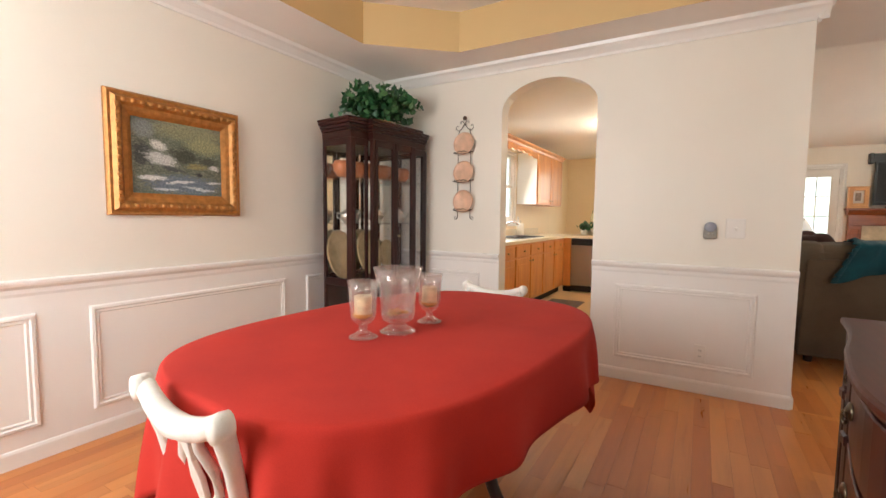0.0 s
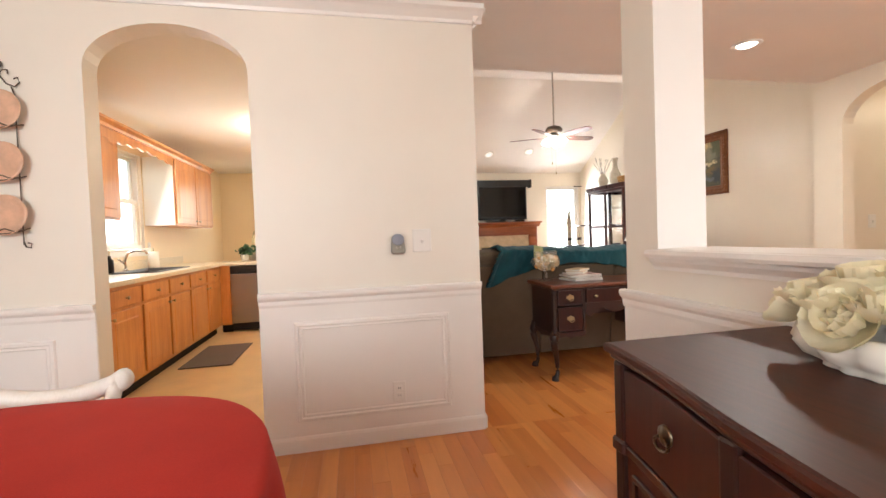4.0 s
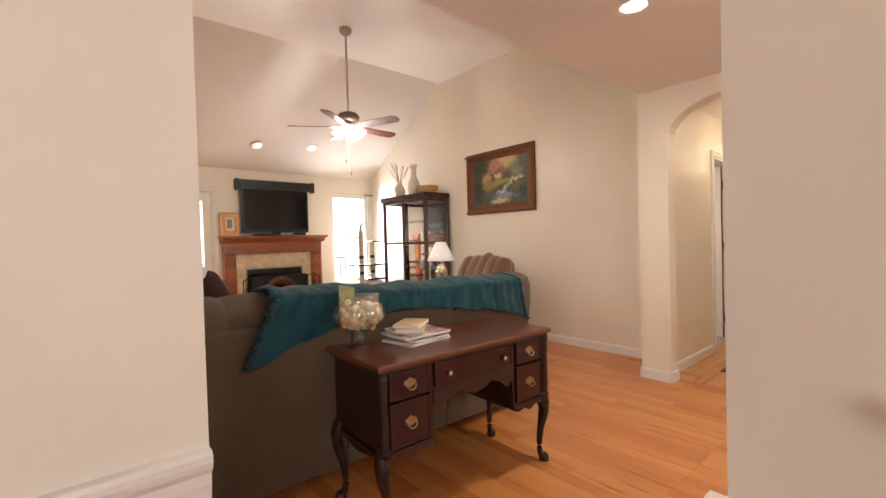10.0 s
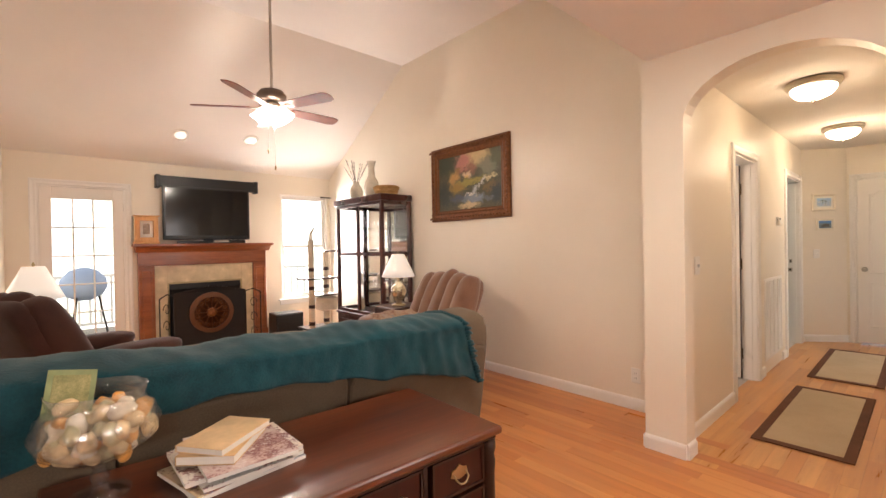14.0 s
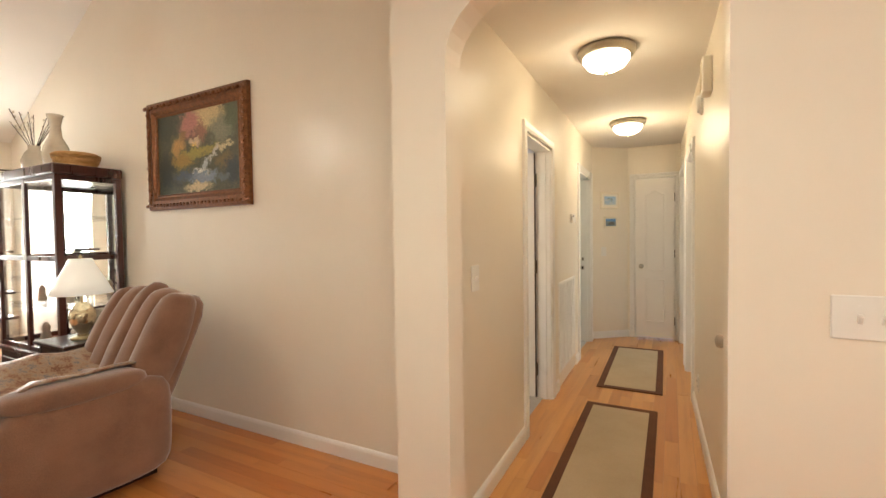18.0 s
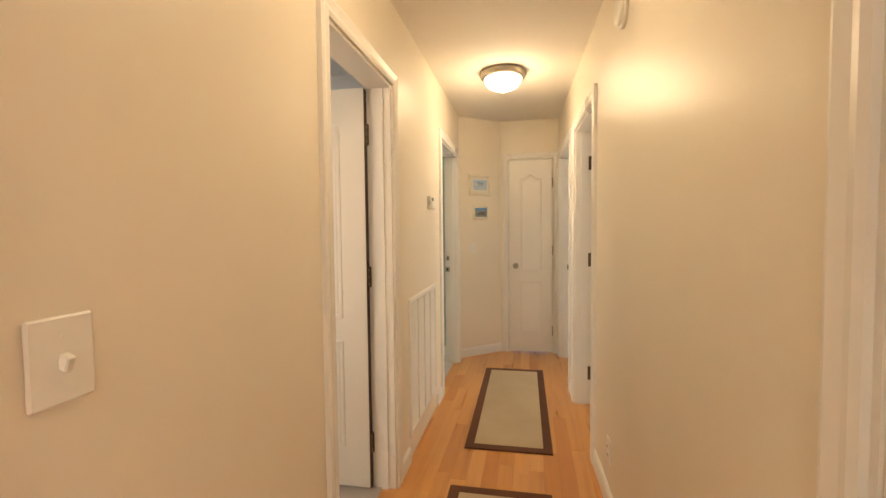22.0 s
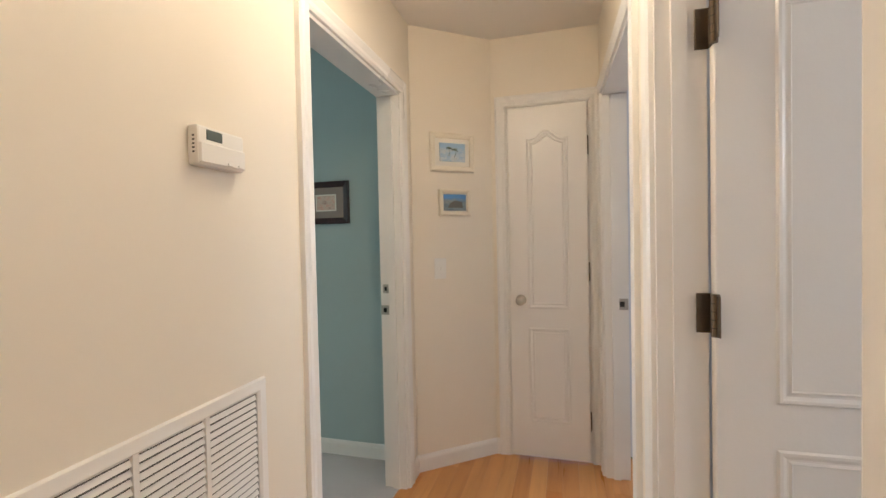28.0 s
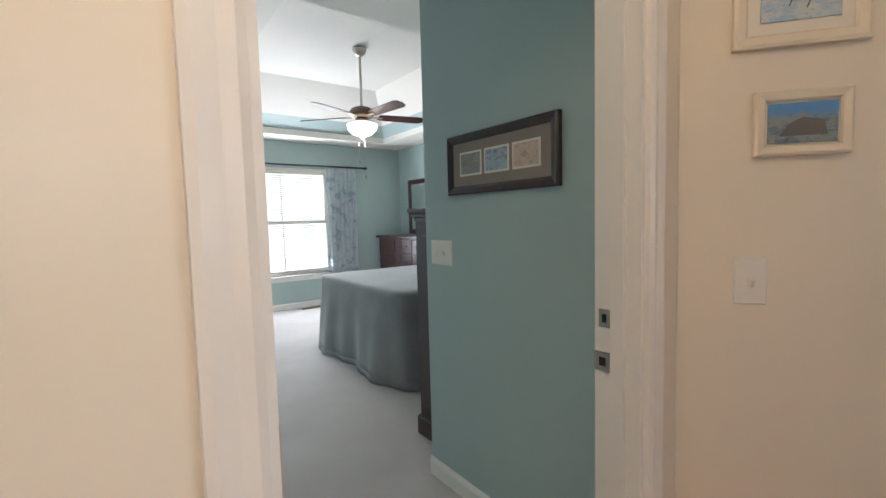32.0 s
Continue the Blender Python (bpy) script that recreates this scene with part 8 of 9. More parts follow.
for y in (along(2.45), along(2.74), along(2.96)):
    standing_dish(-2.79, y, 0.702, 0.2 if y < 2.85 else 0.15, M["platter"], "large oval gold platter standing in the cabinet", 12, 0.72)
amberg = paint("amber_glazed_ware", srgb(188, 116, 74), 0.3, 60, 0.2, 0.2, patch=12)
for k, y in enumerate((2.43, 2.55, 2.68, 2.81, 2.93, 3.05)):
    t2 = thing("serving_bowl", "amber brown glazed bowl on the upper glass shelf", "bowl", CABM @ Matrix.Translation((-2.71, along(y), 1.508)), "bowls in the cabinet")
    part("bowl", lathe([(0.035, 0), (0.05, 0.01), (0.075, 0.05), (0.08, 0.1), (0.066, 0.13), (0.06, 0.128), (0.072, 0.1), (0.066, 0.05), (0.005, 0.015)], 22), amberg, t2, "", True)
for y, s in ((2.47, 1.0), (2.75, 1.1), (3.04, 0.9)):
    t2 = thing("teapot", "tarnished silver teapot on the glass shelf", "teapot", CABM @ Matrix.Translation((-2.71, along(y), 1.148)) @ pose(0, 0, 0, 0, 0, 70), "silver in the cabinet")
    part("body", lathe([(0.03 * s, 0), (0.034 * s, 0.01 * s), (0.06 * s, 0.04 * s), (0.062 * s, 0.07 * s), (0.04 * s, 0.1 * s), (0.02 * s, 0.115 * s), (0.008 * s, 0.13 * s), (0.01 * s, 0.14 * s), (0.002, 0.145 * s)], 22), M["silver"], t2, "", True)
    part("handle", tube([(-0.05 * s, 0, 0.085 * s), (-0.09 * s, 0, 0.08 * s), (-0.09 * s, 0, 0.045 * s), (-0.055 * s, 0, 0.03 * s)], 0.005, 7), M["silver"], t2)
    part("spout", tube([(0.055 * s, 0, 0.045 * s), (0.085 * s, 0, 0.065 * s), (0.1 * s, 0, 0.1 * s)], 0.008, 8), M["silver"], t2)
for k, y in enumerate((2.44, 2.6, 2.85, 3.03)):
    t2 = thing("china_cup", "small white china cup behind the glass", "cup", CABM @ Matrix.Translation((-2.69, along(y), 0.152)), "china in the cabinet")
    part("cup", lathe([(0.03, 0), (0.05, 0.02), (0.06, 0.08), (0.056, 0.08), (0.045, 0.025), (0.004, 0.01)], 18), M["whitepot"], t2, "", True)


# ivy in a pot
def ivy(name, at, label, cat, stems, reach, up, n, size, pot=None, seed=1):
    random.seed(seed)
    th = thing(name, label, cat, Matrix.Translation(at))
    if pot:
        part("pot", lathe([(pot[0] * 0.75, 0), (pot[0] * 0.95, pot[1] * 0.6), (pot[0], pot[1]), (pot[0] * 0.9, pot[1]), (pot[0] * 0.85, pot[1] * 0.8), (0.004, pot[1] * 0.78)], 22), pot[2], th, "", True)
    base = pot[1] if pot else 0
    leaves = [bmesh.new(), bmesh.new()]
    shape = [(0, 0), (0.32, 0.1), (0.5, 0.42), (0.26, 0.55), (0.0, 1.0), (-0.26, 0.55), (-0.5, 0.42), (-0.32, 0.1)]
    for k in range(stems):
        a = 2 * math.pi * k / stems + random.uniform(-0.3, 0.3)
        r, h = reach * random.uniform(0.5, 1.0), up * random.uniform(0.35, 1.0)
        p = [Vector((0, 0, base)), Vector((r * 0.4 * math.cos(a), r * 0.4 * math.sin(a), base + h)), Vector((r * math.cos(a), r * math.sin(a) * 1.15, base + h * 0.7 - 0.1 * random.random()))]
        if at[2] > 1.5:
            p[2].x = max(p[2].x, -0.3)
        part("stem", tube(p, 0.0025, 5), M["leaf"], th)
        for j in range(n):
            s = random.uniform(0.25, 1)
            q = (1 - s) ** 2 * p[0] + 2 * s * (1 - s) * p[1] + s * s * p[2] + Vector([random.gauss(0, 0.028) for _ in range(3)])
            R = Matrix.Translation(q) @ pose(0, 0, 0, random.uniform(20, 120), random.uniform(-40, 40), random.uniform(0, 360))
            bm = leaves[random.random() < 0.3]
            z = size * random.uniform(0.7, 1.2)
            vs = [bm.verts.new(R @ Vector((x * z, y * z, -0.22 * z * abs(x) - 0.15 * z * y * y))) for x, y in shape]
            bm.faces.new((vs[0], vs[1], vs[2], vs[3], vs[4]))
            bm.faces.new((vs[0], vs[4], vs[5], vs[6], vs[7]))
    part("dark_leaves", leaves[0], M["leaf"], th, "dark green leaves")
    part("light_leaves", leaves[1], M["leaf_lite"], th, "paler green leaves")
    return th


ivy("ivy_plant", (-2.66, 2.76, 1.92), "bushy dark green ivy in a tan pot on the cabinet", "plant", 40, 0.33, 0.3, 22, 0.062, (0.1, 0.06, M["wicker"]), 7)

# paintings and plates on the walls
mill = oil_painting("grey_green_mill_painting", srgb(104, 110, 96), [
    (0.6, 0.9, 0.5, 0.16, 0, srgb(136, 138, 108)), (0.8, 0.72, 0.28, 0.14, 0, srgb(146, 148, 112)), (0.12, 0.86, 0.14, 0.14, 0, srgb(128, 136, 134)), (0.55, 0.55, 0.2, 0.14, 0, srgb(66, 72, 60)), (0.84, 0.5, 0.14, 0.08, 0, srgb(78, 82, 70)), (0.12, 0.52, 0.14, 0.18, 0, srgb(62, 68, 66)),
    (0.28, 0.66, 0.1, 0.08, -20, srgb(206, 206, 200)), (0.3, 0.48, 0.2, 0.1, -12, srgb(196, 198, 196)), (0.42, 0.36, 0.16, 0.04, -10, srgb(74, 80, 78)), (0.7, 0.42, 0.16, 0.05, 0, srgb(140, 134, 92)), (0.9, 0.42, 0.08, 0.04, 0, srgb(208, 208, 206)),
    (0.55, 0.14, 0.5, 0.16, 0, srgb(110, 124, 138)), (0.2, 0.22, 0.16, 0.04, 0, srgb(212, 214, 214)), (0.5, 0.18, 0.2, 0.025, 6, srgb(206, 210, 212)), (0.72, 0.1, 0.22, 0.025, -6, srgb(196, 204, 210)), (0.34, 0.07, 0.16, 0.02, 0, srgb(200, 206, 210)), (0.72, 0.3, 0.06, 0.03, 0, srgb(54, 56, 58)), (0.9, 0.2, 0.1, 0.02, 0, srgb(208, 212, 214))], (0.523, 0.425), 0.02)
frame_p = framed_picture(Matrix.Translation((-2.999, 1.2825, 1.5165)) @ pose(0, 0, 0, 0, 0, 90), 0.765, 0.667, 0.125, [(0, 0), (0, 0.02), (0.08, 0.034), (0.2, 0.03), (0.34, 0.05), (0.5, 0.045), (0.62, 0.03), (0.8, 0.026), (0.9, 0.02), (1, 0.012)], M["gold"], mill, "grey green painting of a mill stream in a wide gilt frame")
for k in range(14):
    for sx, horizontal in ((1, True), (-1, True), (1, False), (-1, False)):
        if not horizontal and k > 11:
            continue
        u = (k - 6.5) * 0.046 if horizontal else (k - 5.5) * 0.046
        c = (u, -0.04, sx * 0.282) if horizontal else (sx * 0.331, -0.04, u)
        part("carved_bead", puff(0.03, 0.02, 0.03, 2.3, 2, 0.15, k, Matrix.Translation((c[0], c[1] - 0.004, c[2] - 0.015))), M["gold"], frame_p, "carved gilt bead", True)
M["rackiron"] = paint("worn_brown_iron", srgb(104, 88, 74), 0.5, 200, 0.4, 0.15, metal=0.4)
th = thing("plate_rack", "wrought iron wall rack holding three peach terracotta plates", "plate rack", Matrix.Translation((-2.095, 3.235, 0)))
for s in (-1, 1):
    part("upright", tube([(s * 0.062, -0.012, 1.185), (s * 0.062, -0.012, 1.9), (s * 0.05, -0.012, 1.94)], 0.003, 8), M["rackiron"], th)
    part("scroll", tube([(0, -0.012, 2.0), (s * 0.03, -0.012, 1.955), (s * 0.065, -0.012, 1.94), (s * 0.085, -0.012, 1.96), (s * 0.078, -0.012, 1.985), (s * 0.062, -0.012, 1.978)], 0.0034, 8), M["rackiron"], th)
    part("scroll", tube([(0, -0.012, 1.985), (s * 0.015, -0.012, 2.02), (s * 0.038, -0.012, 2.02), (s * 0.04, -0.012, 2.0)], 0.003, 8), M["rackiron"], th)
    part("foot_scroll", tube([(s * 0.062, -0.012, 1.2), (s * 0.07, -0.012, 1.175), (s * 0.09, -0.012, 1.17), (s * 0.094, -0.012, 1.19), (s * 0.078, -0.012, 1.195)], 0.0034, 8), M["rackiron"], th)
part("finial_ring", moved(lathe([(0.016, -0.003), (0.02, 0), (0.016, 0.003), (0.012, 0)], 16), pose(0, -0.012, 2.045, 90)), M["rackiron"], th)
for z in (1.82, 1.575, 1.325):
    for dz in (-0.085,):
        part("cradle", tube([(-0.09, -0.012, z + dz + 0.025), (-0.085, -0.05, z + dz + 0.012), (-0.03, -0.062, z + dz), (0.03, -0.062, z + dz), (0.085, -0.05, z + dz + 0.012), (0.09, -0.012, z + dz + 0.025)], 0.0034, 8), M["rackiron"], th)
        part("cradle", tube([(0.09 * q, -0.05 - 0.014 * (1 - q * q), z + dz + 0.014 + 0.012 * math.sin(2.2 * math.pi * abs(q)) * (1 - abs(q))) for q in [k / 10 - 1 for k in range(21)]], 0.003, 8), M["rackiron"], th)
for z in (1.82, 1.575, 1.325):
    t2 = thing("wall_plate", "peach terracotta plate with a raised rim in the rack", "plate", Matrix.Translation((-2.085, 3.205, z + 0.002)) @ pose(0, 0, 0, 84, 0, 0), "plates in the rack")
    part("plate", lathe([(0.04, 0), (0.062, 0.006), (0.088, 0.016), (0.098, 0.02), (0.096, 0.024), (0.078, 0.016), (0.062, 0.012), (0.004, 0.011)], 32), M["terracotta"], t2, "", True)

# sideboard with a bowed middle
SB0, SB1, SBT = 1.745, 0.13, 0.868


def sb_front(y, g=0.0):
    """The front line of the sideboard in plan."""
    c, h = (SB0 + SB1) / 2, (SB0 - SB1) / 2
    q = abs(y - c) / h
    return 0.155 - 0.14 * (math.sqrt(1.03) - math.sqrt(q * q + 0.03)) / (math.sqrt(1.03) - math.sqrt(0.03)) + 0.012 * max(0, math.sin(math.pi * min(1, (q - 0.46) / 0.54))) * (q > 0.46) - g


th = thing("sideboard", "dark mahogany bow-front sideboard with drawers and ring pulls", "sideboard", None)
ys = [SB0 - (SB0 - SB1) * k / 48 for k in range(49)]
edge = lambda g: [(sb_front(min(max(y, SB1), SB0), g), SB0 + g if k == 0 else (SB1 - g if k == 48 else y)) for k, y in enumerate(ys)]
M["sidetop"] = wood("polished_sideboard_top", srgb(50, 23, 15), srgb(84, 41, 27), 0.4, 1, 7, 0.0, gloss=0.22)
part("top", prism(edge(0.02) + [(0.706, SB1 - 0.02), (0.706, SB0 + 0.02)], SBT - 0.026, SBT, bevel=0.008, seg=2), M["sidetop"], th, "polished brown top")
part("top_bead", prism(edge(0.008) + [(0.70, SB1 - 0.008), (0.70, SB0 + 0.008)], SBT - 0.04, SBT - 0.026, bevel=0.004), M["mahogany"], th)
part("carcass", prism(edge(-0.02) + [(0.70, SB1 + 0.02), (0.70, SB0 - 0.02)], 0.16, SBT - 0.04), M["mahogany_v"], th)
part("apron", prism(edge(-0.006) + [(0.70, SB1 + 0.006), (0.70, SB0 - 0.006)], 0.16, 0.2), M["mahogany"], th)


def curved_front(name, y0, y1, z0, z1, g, mat, label="", thick=0.018):
    n = 12
    yy = [y0 + (y1 - y0) * k / n for k in range(n + 1)]
    poly = [(sb_front(y, g), y) for y in yy] + [(sb_front(y, g - thick), y) for y in yy[::-1]]
    return part(name, prism(poly, z0, z1, bevel=0.003), mat, th, label)


def ring_pull(y, z, parent):
    x = sb_front(y, 0.003)
    part("pull_plate", moved(lathe([(0.022, 0), (0.022, 0.003), (0.016, 0.006), (0.007, 0.011)], 20), Matrix.Translation((x, y, z)) @ pose(0, 0, 0, 90, 0, -90)), M["bronze2"], parent, "aged bronze pull", True)
    part("ring", tube([(x - 0.012, y - 0.02 * math.sin(a), z - 0.003 - 0.012 + 0.014 * math.cos(a)) for a in [k * math.pi / 8 for k in range(1, 16)]], 0.0035, 6), M["bronze2"], parent)


M["bronze2"] = paint("aged_bronze_pull", srgb(112, 100, 82), 0.32, 200, 0.3, 0.15, metal=1.0)
yc_ = (SB0 + SB1) / 2
for y0, y1 in ((yc_ + 0.4, SB0 - 0.045), (SB1 + 0.045, yc_ - 0.4)):
    d = curved_front("drawer", y0, y1, 0.63, SBT - 0.055, 0.0, M["mahog_red"])
    ring_pull((y0 + y1) / 2, 0.735, d)
    d = curved_front("cabinet_door", y0, y1, 0.21, 0.6, -0.004, M["mahog_red"])
    curved_front("door_moulding", y0 + 0.03, y1 - 0.03, 0.555, 0.572, 0.004, M["mahogany"])
    curved_front("door_moulding", y0 + 0.03, y1 - 0.03, 0.24, 0.257, 0.004, M["mahogany"])
    for yy in (y0 + 0.03, y1 - 0.045):
        curved_front("door_moulding", yy, yy + 0.015, 0.257, 0.555, 0.004, M["mahogany"])
    ring_pull(y0 + 0.02 if y0 > yc_ else y1 - 0.02, 0.43, d)
    curved_front("drawer_rail", y0 - 0.02, y1 + 0.02, 0.603, 0.627, 0.003, M["mahogany"])
for k, (z0, z1) in enumerate(((0.64, SBT - 0.055), (0.43, 0.62), (0.215, 0.41))):
    d = curved_front("drawer", yc_ - 0.36, yc_ + 0.36, z0, z1, 0.0, M["mahog_red"], "bowed drawer front")
    for y in (yc_ - 0.25, yc_ + 0.25):
        ring_pull(y, (z0 + z1) / 2 + 0.01, d)
for y in (SB0 - 0.022, yc_ + 0.38, yc_ - 0.38, SB1 + 0.022):
    x = sb_front(y, 0.006)
    part("pilaster", box(x, x + 0.05, y - 0.02, y + 0.02, 0.13, SBT - 0.04, 0.008, seg=2), M["mahogany_v"], th, "reeded pilaster")
    part("collar", box(x - 0.006, x + 0.05, y - 0.025, y + 0.025, 0.6, 0.635, 0.006), M["mahogany"], th)
    part("leg", lathe([(0.014, 0), (0.02, 0.02), (0.018, 0.05), (0.028, 0.13)], 14, None, (x + 0.028, y, 0)), M["mahogany_v"], th, "", True)
for y in (SB0 - 0.05, SB1 + 0.05):
    part("leg", lathe([(0.014, 0), (0.02, 0.02), (0.018, 0.05), (0.028, 0.16)], 14, None, (0.66, y, 0)), M["mahogany_v"], th, "", True)

# flowers in a fluted bowl
th = thing("flower_bowl", "white fluted oval bowl on the sideboard", "bowl", Matrix.Translation((0.49, 1.37, SBT)))
part("bowl", moved(lathe([(0.085, 0), (0.09, 0.006), (0.088, 0.014), (0.115, 0.03), (0.13, 0.06), (0.122, 0.095), (0.112, 0.1), (0.105, 0.09), (0.11, 0.06), (0.005, 0.04)], 60, None, (0, 0, 0), 0.055, 13), Matrix.Diagonal((0.95, 1.28, 0.8, 1))), M["whitepot"], th, "", True)
random.seed(12)
for k in range(19):
    a = 2 * math.pi * k / 9 if k < 9 else 2 * math.pi * k / 4.5 if k < 14 else 2 * math.pi * (k + 0.5) / 5
    if k < 9:
        c = Vector((0.085 * math.cos(a), 0.125 * math.sin(a), 0.105 + random.uniform(-0.008, 0.012)))
    elif k < 14:
        c = Vector((0.04 * math.cos(a), 0.06 * math.sin(a), 0.138 + random.uniform(-0.008, 0.014)))
    else:
        c = Vector((0.1 * math.cos(a), 0.142 * math.sin(a), 0.088 + random.uniform(-0.008, 0.01)))
    t2 = thing("peony", "cream white silk peony with an orange centre in the bowl", "flower", Matrix.Translation(Vector((0.49, 1.37, SBT)) + c) @ pose(0, 0, 0, random.uniform(10, 45) * (1 if k < 9 else 0.3 if k < 14 else 1.5), 0, math.degrees(a) + 90), "peonies in the bowl")
    pet = bmesh.new()
    for ring, (nP, rr, tilt, sz) in enumerate(((6, 0.016, 66, 0.044), (8, 0.022, 42, 0.058), (9, 0.026, 14, 0.066))):
        for j in range(nP):
            R = pose(0, 0, 0.004 * (2 - ring), 0, 0, 360 / nP * j + 20 * ring + random.uniform(-9, 9)) @ pose(rr * 0.4, 0, 0, 0, -tilt, 0)
            g = [[pet.verts.new(R @ Vector((sz * u * (1 - 0.22 * w * w), sz * 0.6 * w * (0.3 + 0.7 * math.sin(math.pi / 2 * min(1, u * 1.3))), sz * (0.42 * u * u + 0.16 * w * w * u + 0.03 * math.sin(4 * w + j) * u * u)))) for w in (-1, -0.5, 0, 0.5, 1)] for u in (0, 0.3, 0.6, 0.85, 1.0)]
            for r0, r1 in zip(g, g[1:]):
                for q in range(4):
                    pet.faces.new((r0[q], r1[q], r1[q + 1], r0[q + 1]))
    bmesh.ops.recalc_face_normals(pet, faces=pet.faces[:])
    part("petals", pet, M["petal"], t2, "", True)
    part("stamens", lathe([(0.004, 0), (0.012, 0.008), (0.011, 0.02), (0.002, 0.024)], 12), M["stamen"], t2, "", True)


# ---- kitchen ----
M["laminate"] = paint("cream_laminate_counter", srgb(226, 212, 184), 0.3, 400, 0.05, 0.08, patch=60)
M["brownmat"] = cloth("dark_brown_mat", srgb(52, 34, 26), srgb(80, 54, 42), 0.95, 180, 6, 0.8)


def cab_door(u0, u1, z0, z1, parent, name, knob=None, arch=False):
    """A raised panel front; drawn along x, front towards -y, back on y 0."""
    d = part(name, box(u0, u1, -0.018, 0, z0, z1, 0.004), M["kitchen_oak"], parent)
    if z1 - z0 > 0.25:
        out = arch_panel(u0 + 0.05, u1 - 0.05, z0 + 0.05, z1 - (0.1 if arch else 0.05), 0.045 if arch else 0)
        bm = ring_frame(out, 0.03, [(0, 0.019), (0.12, 0.0135), (0.3, 0.0135), (1, 0.0215)])
        part("raised_panel", bm, M["kitchen_oak"], d)
        part("panel_field", box(u0 + 0.078, u1 - 0.078, -0.0215, -0.018, z0 + 0.078, z1 - (0.13 if arch else 0.078), 0.001), M["kitchen_oak"], d)
    if knob:
        kb = moved(lathe([(0.006, 0), (0.005, 0.01), (0.014, 0.018), (0.012, 0.026), (0.003, 0.028)], 12), pose(knob[0], -0.018, knob[1], 90))
        part("knob", kb, M["brass"], d, "brass knob", True)
    return d


KM = Matrix.Translation((-2.2, 0, 0)) @ pose(0, 0, 0, 0, 0, 90)
edges = [3.75, 4.2, 4.735, 5.27, 5.8, 6.335, 6.87]
for k, (a, b) in enumerate(zip(edges, edges[1:])):
    th = thing("base_cabinet", "honey oak base cabinet with one drawer and one door", "cabinet", KM, "kitchen base cabinets")
    part("body", box(a, b, 0.002, 0.62, 0.1, 0.87), M["kitchen_oak"], th)
    part("toe_kick", box(a, b, 0.06, 0.08, 0.0, 0.1), M["near_black"], th)
    cab_door(a + 0.02, b - 0.02, 0.71, 0.845, th, "drawer", ((a + b) / 2, 0.775))
    cab_door(a + 0.02, b - 0.02, 0.13, 0.685, th, "door", (b - 0.05 if k % 2 == 0 else a + 0.05, 0.64))
th = thing("worktop", "cream laminate worktop with a backsplash", "worktop", None)
SINK = (-2.72, -2.32, 5.35, 6.15)
for nm, b in (("slab", (-2.835, -2.17, 3.75, SINK[2])), ("slab", (-2.835, -2.17, SINK[3], 6.845)), ("slab", (-2.17, -0.86, 6.845, 7.51)), ("slab", (-2.835, -2.17, 6.845, 7.51)), ("slab", (SINK[1], -2.17, SINK[2], SINK[3])), ("slab", (-2.835, SINK[0], SINK[2], SINK[3]))):
    part(nm, box(*b, 0.872, 0.91, 0.0), M["laminate"], th)
part("backsplash", box(-2.849, -2.83, 3.75, 7.5, 0.91, 1.01, 0.003), M["laminate"], th)
th = thing("kitchen_sink", "dark double bowl kitchen sink set into the worktop", "sink", None)
dk = paint("dark_granite_sink", srgb(60, 58, 58), 0.35, 300, 0.1, 0.1)
part("rim", moved(ring_frame([(SINK[2] - 0.02, SINK[0] - 0.02), (SINK[3] + 0.02, SINK[0] - 0.02), (SINK[3] + 0.02, SINK[1] + 0.02), (SINK[2] - 0.02, SINK[1] + 0.02)], 0.045, [(0, 0), (0.1, 0.01), (0.8, 0.01), (1, -0.02)]), Matrix(((0, 0, 1, 0), (1, 0, 0, 0), (0, -1, 0, 0.911), (0, 0, 0, 1)))), dk, th)
for a, b in ((SINK[2] + 0.02, 5.74), (5.77, SINK[3] - 0.02)):
    bm = box(SINK[0] + 0.02, SINK[1] - 0.02, a, b, 0.74, 0.905)
    bmesh.ops.delete(bm, geom=[f for f in bm.faces if f.normal.z > 0.9], context="FACES_ONLY")
    part("basin", bm, dk, th)
th = thing("kitchen_faucet", "chrome kitchen faucet with a curved spout and lever", "faucet", Matrix.Translation((-2.76, 5.75, 0.911)))
part("base", lathe([(0.03, 0), (0.03, 0.012), (0.02, 0.03)], 18), M["chrome"], th, "", True)
part("spout", tube([(0, 0, 0.02), (0, 0, 0.12), (0.03, 0, 0.19), (0.1, 0, 0.215), (0.19, 0, 0.2), (0.21, 0, 0.175)], 0.013, 12), M["chrome"], th, "", True)
part("lever", tube([(0, -0.015, 0.08), (-0.01, -0.06, 0.11), (0.0, -0.12, 0.13)], 0.008, 8), M["chrome"], th, "", True)
for y, h, mat, lab, cat, nm in ((5.42, 0.17, "black", "dark soap bottle with a pump beside the sink", "soap bottle", "soap_bottle"), (6.35, 0.19, "plate", "white paper towel roll on its holder", "paper towel", "paper_towel_roll")):
    th = thing(nm, lab, cat, Matrix.Translation((-2.74, y, 0.911)))
    r = 0.034 if nm == "soap_bottle" else 0.055
    part("body", lathe([(r, 0), (r, h * 0.75), (r * (0.5 if nm == "soap_bottle" else 1), h * 0.85), (r * (0.4 if nm == "soap_bottle" else 0.98), h)], 20), M[mat], th, "", True)
    part("nozzle" if nm == "soap_bottle" else "spindle", lathe([(0.007, h), (0.007, h + 0.04), (0.012, h + 0.045)], 10), M["chrome"], th)

